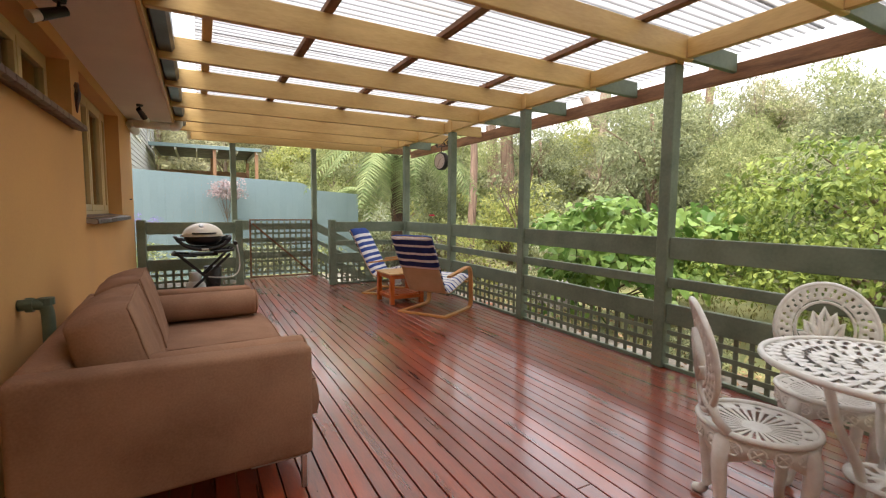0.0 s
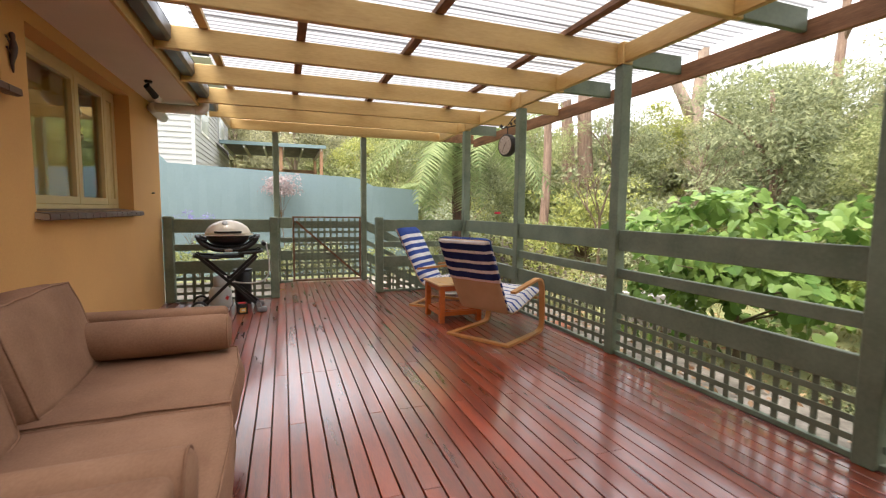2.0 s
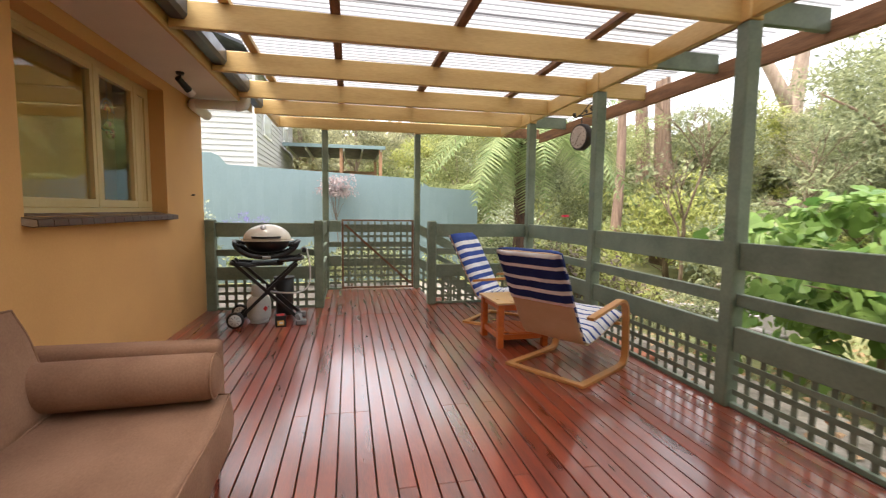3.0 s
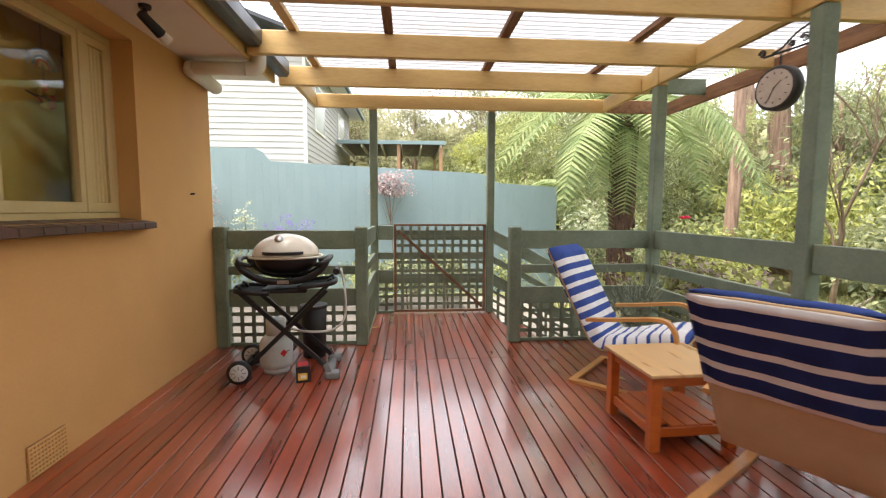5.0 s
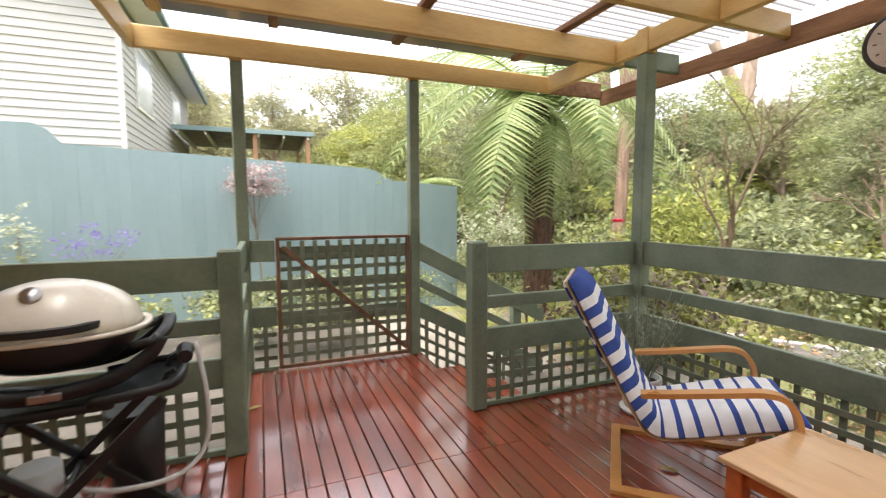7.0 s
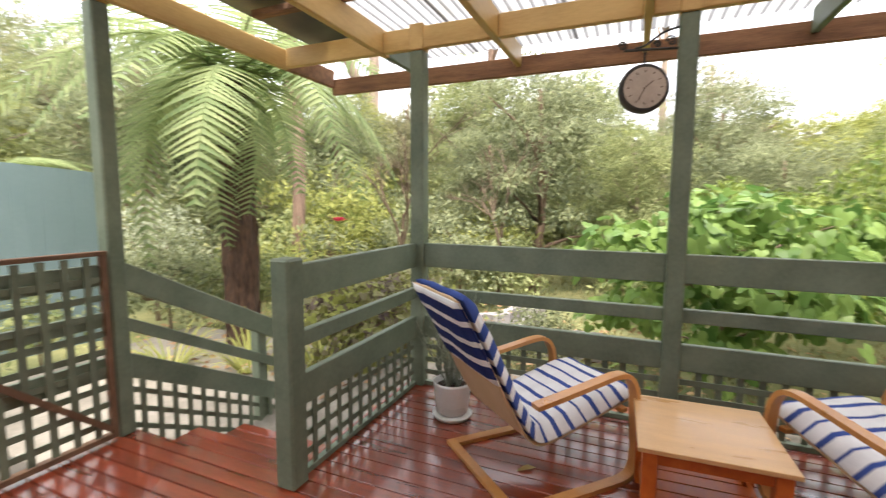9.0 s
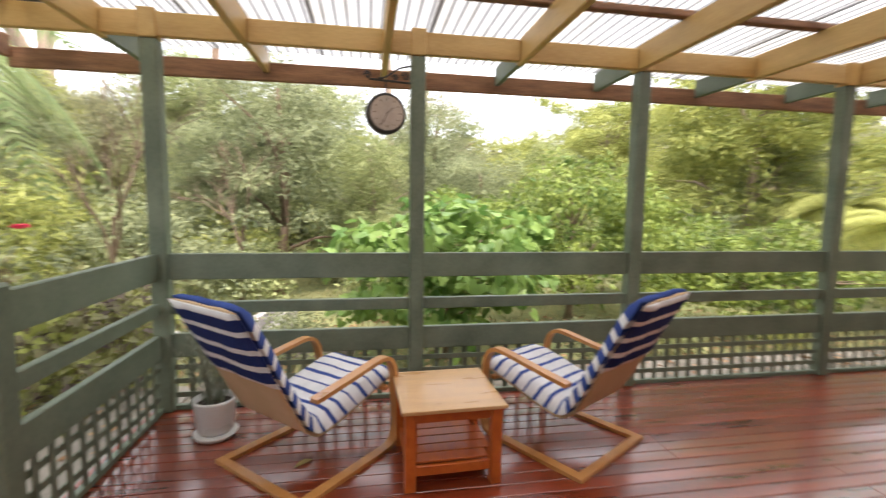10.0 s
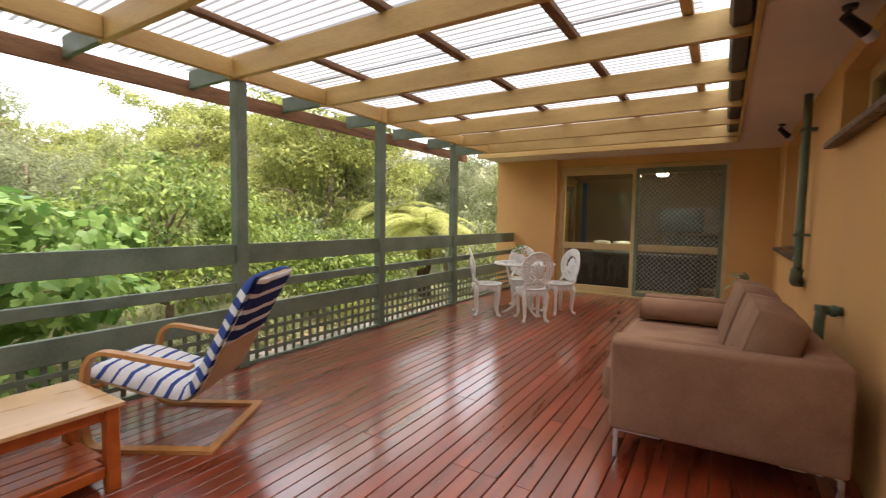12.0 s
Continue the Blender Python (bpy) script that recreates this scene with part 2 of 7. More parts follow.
def sweep(points, section, bm=None, closed=False, scales=None, up=(0, 0, 1)):
    """A bar of the given section (list of 2D corners: sideways, up) along points."""
    own = bm or bmesh.new()
    pts = [Vector(p) for p in points]
    n, up = len(pts), Vector(up)
    rings = []
    for i, p in enumerate(pts):
        a = pts[i - 1] if (i or closed) else p
        b = pts[(i + 1) % n] if (i < n - 1 or closed) else p
        d = (b - a).normalized()
        side = d.cross(up)
        side = side.normalized() if side.length > 1e-4 else Vector((1, 0, 0))
        lift = side.cross(d)
        s = scales[i] if scales else 1.0
        rings.append([own.verts.new(p + s * (u * side + v * lift)) for u, v in section])
    k = len(section)
    for i in range(n if closed else n - 1):
        r, q = rings[i], rings[(i + 1) % n]
        for j in range(k):
            own.faces.new((r[j], r[(j + 1) % k], q[(j + 1) % k], q[j]))
    if not closed:
        own.faces.new(rings[0][::-1])
        own.faces.new(rings[-1])
    bmesh.ops.recalc_face_normals(own, faces=own.faces[:])
    return own


def circle(r, n=8):
    return [(r * math.cos(2 * math.pi * i / n), r * math.sin(2 * math.pi * i / n)) for i in range(n)]


def lathe(profile, sides=24, bm=None):
    """A turned body from (radius, height) rows."""
    own = bm or bmesh.new()
    rings = []
    for r, z in profile:
        rings.append([own.verts.new((r * math.cos(2 * math.pi * i / sides), r * math.sin(2 * math.pi * i / sides), z)) for i in range(sides)])
    for a, b in zip(rings, rings[1:]):
        for i in range(sides):
            j = (i + 1) % sides
            own.faces.new((a[i], a[j], b[j], b[i]))
    if profile[0][0] > 1e-4:
        own.faces.new(rings[0][::-1])
    if profile[-1][0] > 1e-4:
        own.faces.new(rings[-1])
    bmesh.ops.remove_doubles(own, verts=own.verts[:], dist=1e-5)
    bmesh.ops.recalc_face_normals(own, faces=own.faces[:])
    return own


def wall_mesh(along, lo, hi, c0, c1, z0, z1, holes):
    """A wall that runs along an axis from lo to hi, thick from c0 to c1, with openings (lo, hi, z0, z1) cut through."""
    cuts = sorted({lo, hi, *[v for h in holes for v in h[:2]]})
    rows = sorted({z0, z1, *[v for h in holes for v in h[2:]]})
    bm = bmesh.new()
    for a, b in zip(cuts, cuts[1:]):
        for p, q in zip(rows, rows[1:]):
            ma, mp = (a + b) / 2, (p + q) / 2
            if any(h[0] < ma < h[1] and h[2] < mp < h[3] for h in holes):
                continue
            if along == "y":
                box(c0, c1, a, b, p, q, bm=bm)
            else:
                box(a, b, c0, c1, p, q, bm=bm)
    bmesh.ops.remove_doubles(bm, verts=bm.verts[:], dist=1e-5)
    inner = [f for f in bm.faces if sum(1 for g in f.verts[0].link_faces if g is not f and {v.index for v in g.verts} == {v.index for v in f.verts})]
    if inner:
        bmesh.ops.delete(bm, geom=inner, context="FACES")
    return bm


# ---- plan ----
XW, XR = -0.46, 3.6              # house wall face, centre line of the front posts
YB, YE, YG = -1.75, 7.45, 8.65   # back wall face, end of the deck, gate line
POSTS = (7.43, 5.77, 4.10, 2.30, 0.62)
RAFTERS = (7.72, 6.88, 5.98, 5.03, 4.14, 3.15, 2.2, 1.27, 0.4, -0.42)
Z_BEAM, Z_TOP = 2.395, 2.545
GROUND = -0.45

# ground, one sheet to the horizon, rising into a wooded hill far off
gm = bmesh.new()
GRID = [-400, -120, -60, -40, -30, -24, -20, -17, -14, -12, -10, -8, -6, -4, -2, 0, 2, 4, 6, 8, 10, 12, 14, 17, 20, 24, 30, 40, 60, 120, 400]


def ground_height(x, y):
    far = max(0.0, math.hypot(x - 1, y - 4) - 16)
    return GROUND + 0.05 * noise.noise((x * 0.4, y * 0.4, 0)) + min(9.0, far * 0.16) - (0.25 if x > 5.5 else 0)


rows_ = [[gm.verts.new((x, y, ground_height(x, y))) for x in GRID] for y in GRID]
for a, b in zip(rows_, rows_[1:]):
    for i in range(len(GRID) - 1):
        gm.faces.new((a[i], a[i + 1], b[i + 1], b[i]))
SOIL = surface("garden_ground", (0.09, 0.115, 0.04), (0.27, 0.26, 0.115), scale=1.2, rough=0.95, bump=0.8, fine=14, depth=0.03)
solid("ground", gm, SOIL, "dry lawn and leaf-strewn garden soil", "ground", kind="structure", smooth=True)
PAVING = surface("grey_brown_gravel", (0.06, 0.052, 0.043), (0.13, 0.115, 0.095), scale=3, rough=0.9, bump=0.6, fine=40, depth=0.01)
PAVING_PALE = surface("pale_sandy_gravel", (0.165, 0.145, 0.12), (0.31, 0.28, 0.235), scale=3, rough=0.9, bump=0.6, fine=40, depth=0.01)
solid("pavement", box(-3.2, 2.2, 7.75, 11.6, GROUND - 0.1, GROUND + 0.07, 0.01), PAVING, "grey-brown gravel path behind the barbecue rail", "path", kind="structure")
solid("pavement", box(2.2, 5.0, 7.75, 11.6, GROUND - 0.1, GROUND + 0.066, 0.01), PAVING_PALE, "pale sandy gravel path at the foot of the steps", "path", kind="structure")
solid("pavement", box(3.9, 5.1, -1.7, 7.74, GROUND - 0.1, GROUND + 0.06, 0.01), surface("leaf_stained_paving", (0.10, 0.085, 0.06), (0.34, 0.30, 0.25), scale=4, rough=0.95, bump=0.6, fine=22, depth=0.01), "pale paved path below the deck rail", "path", kind="structure")

# house walls
WIN1, WIN2, WIN3 = (4.48, 6.40, 1.17, 2.30), (2.38, 4.20, 1.86, 2.30), (-0.9, 0.95, 1.0, 2.30)
HOUSE_W = solid("wall_west", wall_mesh("y", YB - 0.2, YE + 0.02, XW - 0.2, XW, GROUND, 2.75, [WIN1, WIN2, WIN3]), RENDER, "ochre rendered house wall with window openings", "wall", kind="structure")
DOORWAY = (0.12, 2.76, 0.0, 2.24)
HOUSE_B = solid("wall_south", wall_mesh("x", XW - 0.2, 3.95, YB - 0.2, YB, GROUND, 2.75, [DOORWAY]), RENDER, "ochre rendered wall around a sliding door", "wall", kind="structure")
solid("wall_south_pier", box(2.80, 3.95, YB, YB + 0.12, GROUND, 2.75, 0.004), RENDER, "ochre rendered pier beside the sliding door", "wall", kind="structure")
solid("wall_south_return", box(3.75, 3.95, -6.5, YB - 0.2, GROUND, 2.75), RENDER, "ochre rendered house wall", "wall", kind="structure")
solid("wall_north", box(-4.6, XW - 0.2, YE - 0.18, YE + 0.02, GROUND, 2.75), RENDER, "ochre rendered end wall of the house", "wall", kind="structure")
solid("wall_inner_west", box(-4.6, -4.5, -6.5, YE - 0.18, GROUND, 2.75), DARK_ROOM, "plaster wall inside the house, room shade in its colour", "wall", kind="structure")
solid("wall_inner_south", box(-4.5, 3.75, -6.5, -6.4, GROUND, 2.75), DARK_ROOM, "plaster wall inside the house, room shade in its colour", "wall", kind="structure")
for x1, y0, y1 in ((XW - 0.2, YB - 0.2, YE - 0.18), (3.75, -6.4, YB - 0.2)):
    solid("floor_inner", box(-4.5, x1, y0, y1, -0.12, -0.02), DARK_ROOM, "floor inside the house, room shade in its colour", "floor", kind="structure")
    solid("ceiling_inner", box(-4.5, x1, y0, y1, 2.45, 2.55), DARK_ROOM, "plaster ceiling inside the house, room shade in its colour", "ceiling", kind="structure")

# eaves: soffit, fascia, gutter, roof
solid("soffit", box(XW, 0.05, -0.88, 7.20, 2.40, 2.42), SOFFIT, "flat painted eave lining", "soffit", kind="structure")
solid("soffit", box(XW, 3.97, YB, -0.88, 2.40, 2.42), SOFFIT, "flat painted eave lining above the sliding door", "soffit", kind="structure")
solid("fascia", box(0.05, 0.075, -0.85, 7.6, 2.375, 2.56, 0.003), CREAM_Y, "cream painted eave board", "fascia", kind="structure")
solid("fascia", box(0.075, 4.0, -0.88, -0.855, 2.375, 2.56, 0.003), CREAM, "cream painted eave board", "fascia", kind="structure")
gut = sweep([(0.14, -0.8, 2.50), (0.14, 7.62, 2.50)], [(-0.06, 0.06), (-0.06, -0.03), (-0.04, -0.06), (0.04, -0.06), (0.06, -0.03), (0.06, 0.06), (0.052, 0.06), (0.052, -0.02), (-0.052, -0.02), (-0.052, 0.06)])
solid("gutter", gut, GUTTER, "charcoal metal roof gutter along the eave", "gutter", kind="structure")
roof = bmesh.new()
rv = [roof.verts.new(c) for c in ((0.2, -0.9, 2.57), (0.2, 7.65, 2.57), (-4.7, 7.65, 4.3), (-4.7, -0.9, 4.3))]
roof.faces.new(rv)
bmesh.ops.solidify(roof, geom=roof.faces[:], thickness=0.06)
solid("roof", roof, GUTTER, "charcoal house roof", "roof", kind="structure")
solid("roof", box(-4.7, 4.1, -6.6, -0.9, 2.76, 2.84), GUTTER, "charcoal house roof over the back room", "roof", kind="structure")

# ---- pergola roof ----
pergola = thing("pergola", "cream timber pergola with green posts and a milky corrugated roof", "pergola", kind="structure")


def timber(name, x0, x1, y0, y1, z0, z1, material, parent, label="", bevel=0.006):
    """A dressed timber with its own origin in its middle."""
    cx, cy, cz = (x0 + x1) / 2, (y0 + y1) / 2, (z0 + z1) / 2
    ob = part(name, box(x0 - cx, x1 - cx, y0 - cy, y1 - cy, z0 - cz, z1 - cz, bevel), material, parent, label)
    ob.location = (cx, cy, cz)
    return ob


for y in RAFTERS:
    timber("rafter", 0.08, 3.65, y - 0.024, y + 0.024, Z_BEAM - 0.005, Z_TOP + 0.02, CREAM, pergola)
    timber("rafter_end", 3.65, 4.23, y - 0.022, y + 0.022, Z_BEAM, Z_TOP - 0.0, CREAM if 5.5 < y < 7 else GREEN, pergola, "" if 5.5 < y < 7 else "green painted rafter end")
cuts = (8.60,) + RAFTERS
for a, b in zip(cuts, cuts[1:]):
    timber("beam", 3.555, 3.602, b + 0.025, a - 0.025, Z_BEAM, Z_TOP - 0.004, CREAM_Y, pergola)
timber("end_beam", 0.2, 3.62, 8.60, 8.645, Z_BEAM, Z_TOP, CREAM, pergola, "cream beam above the gate")
timber("end_beam", 3.62, 4.22, 8.60, 8.645, Z_BEAM, Z_TOP, RUST, pergola, "bare brown beam end")
timber("side_beam", 0.2, 0.245, 7.75, 8.60, Z_BEAM, Z_TOP, CREAM_Y, pergola)
timber("outer_fascia", 4.23, 4.27, -0.9, 8.64, 2.335, 2.475, RUST, pergola, "bare weathered brown outer board")
for x, r in ((0.42, 0.034), (1.13, 0.034), (2.02, 0.036), (3.08, 0.034), (3.95, 0.03)):
    timber("batten", x - r, x + r, -0.6, 8.4, Z_TOP + 0.02, Z_TOP + 0.062, ROUGH if x > 0.5 else CREAM_Y, pergola, "rough weathered roof batten" if x > 0.5 else "", 0.004)


def corrugated(width, length, pitch=0.076, high=0.009):
    bm = bmesh.new()
    n = int(round(width / pitch * 8))
    lines = []
    for i in range(n + 1):
        y = width * i / n
        z = high * math.sin(2 * math.pi * y / pitch)
        lines.append([bm.verts.new((x, y, z)) for x in (0, length)])
    for a, b in zip(lines, lines[1:]):
        bm.faces.new((a[0], a[1], b[1], b[0]))
    return bm


SHEET = mesh_of(corrugated(0.836, 4.03), "roof_sheet", PLASTIC, True)
for i in range(11):
    s = piece("roof_sheet", SHEET, pergola, pose(0.34, -0.75 + 0.80 * i, Z_TOP + 0.078 + 0.004 * (i % 2), 0, 0.35, 0))
    s.visible_shadow = True
timber("flashing", 0.34, 4.28, 8.10, 8.55, Z_TOP + 0.095, Z_TOP + 0.103, GUTTER, pergola, "dark roof end flashing")

# posts of the pergola
POST = mesh_of(box(-0.05, 0.05, -0.05, 0.05, 0, 2.385, 0.008), "post", GREEN)
CAP = mesh_of(box(-0.052, 0.052, -0.052, 0.052, 0, 0.175, 0.006), "post_head", CREAM)
for y in POSTS:
    piece("post", POST, pergola, pose(XR, y, 0.0))
    h = piece("post_head", CAP, pergola, pose(XR - 0.006, y, 2.385))
SLIM = mesh_of(box(-0.045, 0.045, -0.045, 0.045, 0, 2.385, 0.008), "gate_post", GREEN)
SLIMCAP = mesh_of(box(-0.047, 0.047, -0.047, 0.047, 0, 0.165, 0.006), "post_head", CREAM)
for x in (0.87, 2.25):
    piece("post", SLIM, pergola, pose(x, YG + 0.03, 0.0))
    piece("post_head", SLIMCAP, pergola, pose(x, YG + 0.026, 2.385))

# ---- deck ----
deck = thing("deck_floor", "glossy red-brown stained timber decking", "floor", kind="structure")
part("bearer", box(XW, 3.66, YB, YE + 0.06, -0.35, -0.06), ROUGH, deck, "dark underside of the deck")
part("bearer", box(0.82, 2.28, YE + 0.06, YG + 0.1, -0.35, -0.06), ROUGH, deck, "dark underside of the landing")
timber("edge_board", 3.66, 3.685, YB, YE + 0.06, -0.2, 0.0, DECK, deck)
timber("edge_board", 2.30, 3.66, YE + 0.06, YE + 0.085, -0.2, 0.0, DECK, deck)
PITCH = 0.0895
rng = random.Random(4)
for i in range(46):
    x = XW + 0.005 + PITCH * i
    landing = 0.80 < x < 2.24
    ends = [YB + 0.0, rng.choice((-0.2, 0.6, 1.4)) , rng.choice((2.8, 3.6, 4.4)), 6.98 if landing else YE + 0.06]
    if landing:
        ends.append(YG + 0.12)
    for a, b in zip(ends, ends[1:]):
        timber("plank", x, x + PITCH - 0.007, a + 0.0015, b - 0.0015, -0.022, 0.0, DECK, deck, bevel=0.002)

# ---- railings ----
SLAT_V = {}


def slat(length, upright):
    key = (round(length, 3), upright)
    if key not in SLAT_V:
        h = length / 2
        b = box(-0.0175, 0.0175, -0.004, 0.004, -h, h, 0.0015) if upright else box(-h, h, -0.004, 0.004, -0.0175, 0.0175, 0.0015)
        SLAT_V[key] = mesh_of(b, "slat", LATTICE)
    return SLAT_V[key]


def rail_bay(parent, a, b, lattice=True, drop=0.0):
    """Three boards and a square lattice between two plan points; local x runs from a to b."""
    a, b = Vector(a), Vector(b)
    d = b - a
    ang = math.atan2(d.y, d.x)
    L = d.length
    frame_m = Matrix.Translation((a.x, a.y, 0)) @ Matrix.Rotation(ang, 4, "Z")
    for name, z0, z1 in (("top_rail", 0.885, 1.055), ("middle_rail", 0.655, 0.735), ("low_rail", 0.365, 0.525)):
        ob = part(name, box(0, L, -0.02, 0.02, z0, z1, 0.005), GREEN, parent)
        ob.matrix_basis = frame_m
    if not lattice:
        return
    ob = part("bottom_rail", box(0, L, -0.018, 0.018, 0.004, 0.035, 0.003), GREEN, parent)
    ob.matrix_basis = frame_m
    n = max(2, int(round(L / 0.103)))
    for i in range(1, n):
        piece("slat", slat(0.35, True), parent, frame_m @ pose(L * i / n, -0.008, 0.205))
    for k in range(3):
        piece("slat", slat(L - 0.01, False), parent, frame_m @ pose(L / 2, 0.004, 0.105 + 0.095 * k))


front = thing("railing", "green painted timber railing with lattice along the deck", "railing", kind="structure")
for a, b in zip((POSTS[0],) + POSTS[1:], POSTS[1:] + (YB + 0.12,)):
    rail_bay(front, (XR, b + (0.05 if b > 0 else 0.004)), (XR, a - 0.05))
side = thing("railing", "green painted railing behind the barbecue", "railing", kind="structure")
rail_bay(side, (-0.33, YE), (0.79, YE))
STUB = mesh_of(box(-0.055, 0.055, -0.055, 0.055, 0, 1.09, 0.012), "post", GREEN)
for x in (-0.385, 0.845):
    piece("post", STUB, side, pose(x, YE, 0))
rail_bay(side, (0.87, YE + 0.06), (0.87, YG - 0.02))
end = thing("railing", "green painted railing at the end of the deck", "railing", kind="structure")
rail_bay(end, (2.32, YE), (3.55, YE))
piece("post", STUB, end, pose(2.265, YE, 0))

# gate with lattice, brown frame and brace
gate = thing("gate", "green lattice gate with a brown frame and diagonal brace", "gate", kind="structure")
G0, G1 = 1.10, 2.195
for x in (G0, G1 - 0.03):
    part("stile", box(x, x + 0.03, YG - 0.02, YG + 0.02, 0.02, 1.05, 0.003), BARE, gate, "bare brown gate stile")
part("gate_top", box(G0, G1, YG - 0.024, YG + 0.02, 1.05, 1.075, 0.003), BARE, gate, "bare brown top bar")
part("gate_bottom", box(G0 + 0.03, G1 - 0.03, YG - 0.02, YG + 0.02, 0.02, 0.05, 0.003), BARE, gate, "bare brown bottom bar")
part("brace", sweep([(G0 + 0.05, YG - 0.028, 1.0), (G1 - 0.04, YG - 0.028, 0.08)], [(-0.008, -0.016), (0.008, -0.016), (0.008, 0.016), (-0.008, 0.016)]), BARE, gate, "bare brown diagonal brace")
for z0, z1 in ((0.885, 1.0), (0.655, 0.735), (0.365, 0.48)):
    part("gate_rail", box(G0 + 0.03, G1 - 0.03, YG + 0.004, YG + 0.03, z0, z1, 0.003), GREEN, gate)
for i in range(1, 11):
    piece("slat", slat(0.99, True), gate, pose(G0 + (G1 - G0) * i / 11, YG - 0.012, 0.55))
for k in range(9):
    piece("slat", slat(1.03, False), gate, pose((G0 + G1) / 2, YG - 0.003, 0.12 + 0.1 * k))
infill = thing("railing", "short green rails beside the gate post", "railing", kind="structure")
rail_bay(infill, (0.915, YG + 0.03), (1.095, YG + 0.03))

# stairs down beside the end rail
stairs = thing("stairs", "two red-brown stained timber steps down to the path", "stairs", kind="structure")
for k in range(2):
    x0, z = 2.31 + 0.375 * k, -0.15 * (k + 1)
    for j in range(4):
        timber("tread", x0 + 0.094 * j, x0 + 0.094 * j + 0.087, YE + 0.1, YG - 0.03, z - 0.03, z, DECK, stairs)
    timber("riser", x0 - 0.018, x0 - 0.003, YE + 0.1, YG - 0.03, z - 0.0, z + 0.12, DECK, stairs)
    timber("stringer", x0, x0 + 0.37, YG - 0.025, YG + 0.0, z - 0.16, z - 0.031, GREEN, stairs)
    timber("stringer", x0, x0 + 0.37, YE + 0.088, YE + 0.112, z - 0.16, z - 0.031, GREEN, stairs)
srail = thing("stair_railing", "green sloping timber stair rail with lattice", "railing", kind="structure")
SLOPE = -0.53
for name, z0, z1 in (("top_rail", 0.84, 1.0), ("middle_rail", 0.60, 0.68), ("low_rail", 0.32, 0.47)):
    b = box(0, 1.32, -0.02, 0.02, z0, z1, 0.005)
    for v in b.verts:
        v.co.z += SLOPE * v.co.x
    part(name, b, GREEN, srail).location = (2.30, YG + 0.03, 0)
for i in range(12):
    h = 0.45
    piece("slat", slat(h, True), srail, pose(2.36 + 0.1 * i, YG + 0.012, 0.10 + SLOPE * (0.06 + 0.1 * i)))
for k in range(4):
    b = box(0, 1.3, -0.004, 0.004, -0.0175, 0.0175)
    for v in b.verts:
        v.co.z += SLOPE * v.co.x
    part("slat", b, LATTICE, srail).location = (2.30, YG + 0.024, -0.08 + 0.11 * k)
piece("post", mesh_of(box(-0.045, 0.045, -0.045, 0.045, GROUND, 0.42, 0.01), "newel", GREEN), srail, pose(3.33, YG + 0.08, 0))

# ---- materials of the things ----
SUEDE = surface("brown_suede", (0.225, 0.12, 0.075), (0.37, 0.215, 0.14), scale=3.2, rough=0.95, bump=0.35, fine=120, spec=0.2, depth=0.004)
STEEL = surface("brushed_steel", (0.45, 0.45, 0.45), (0.6, 0.6, 0.6), scale=8, rough=0.35, metal=1.0)
PINE = surface("orange_pine", (0.40, 0.075, 0.008), (0.55, 0.135, 0.018), scale=3, rough=0.45, bump=0.15, stretch=(1, 6, 6), coat=0.2)
PINE_TOP = surface("pale_pine_top", (0.52, 0.29, 0.12), (0.66, 0.41, 0.19), scale=3, rough=0.35, bump=0.12, stretch=(6, 1, 6), coat=0.25)
BENT = surface("bent_birch", (0.46, 0.20, 0.055), (0.60, 0.29, 0.09), scale=5, rough=0.38, bump=0.1, coat=0.2)
SHELL = surface("tan_chair_canvas", (0.50, 0.34, 0.19), (0.58, 0.41, 0.25), scale=6, rough=0.9, bump=0.25, fine=150)
BLUE = surface("blue_towelling", (0.035, 0.065, 0.24), (0.055, 0.095, 0.31), scale=12, rough=0.95, bump=0.5, fine=180, spec=0.15)
# the same blue towel, with the shade of its backlit rear in the colour
BLUE_BACKLIT = surface("blue_towelling_shaded", (0.014, 0.024, 0.10), (0.024, 0.04, 0.15), scale=12, rough=0.95, bump=0.5, fine=180, spec=0.15)
CLOTH = surface("white_towelling", (0.66, 0.65, 0.66), (0.80, 0.79, 0.79), scale=12, rough=0.95, bump=0.5, fine=180, spec=0.15)
IRON = surface("white_cast_iron_paint", (0.74, 0.72, 0.67), (0.88, 0.87, 0.83), scale=14, rough=0.45, bump=0.4, fine=70)
BLACK = surface("black_plastic", (0.006, 0.006, 0.007), (0.012, 0.012, 0.014), scale=8, rough=0.45, bump=0.1)
LID = surface("cream_enamel", (0.70, 0.64, 0.54), (0.78, 0.72, 0.62), scale=3, rough=0.3, bump=0.05, coat=0.3)
GREY = surface("grey_plastic", (0.14, 0.14, 0.145), (0.22, 0.22, 0.225), scale=8, rough=0.5)
TANK = surface("pale_grey_tank_paint", (0.46, 0.48, 0.46), (0.60, 0.61, 0.59), scale=4, rough=0.45, bump=0.1)
RED = plain("red_print", (0.55, 0.02, 0.02), 0.5)
YELLOW = plain("yellow_print", (0.75, 0.45, 0.08), 0.5)
PAPER = plain("pale_print", (0.75, 0.73, 0.68), 0.6)
HOSE = plain("white_rubber_hose", (0.62, 0.62, 0.6), 0.5)
POT = surface("white_ceramic", (0.66, 0.65, 0.62), (0.76, 0.75, 0.73), scale=4, rough=0.3, bump=0.05)
POTSOIL = surface("potting_soil", (0.02, 0.014, 0.01), (0.06, 0.04, 0.028), scale=30, rough=1.0, bump=1.0)
PIPE = surface("green_pipe_paint", (0.07, 0.10, 0.07), (0.12, 0.16, 0.11), scale=8, rough=0.5, bump=0.2)


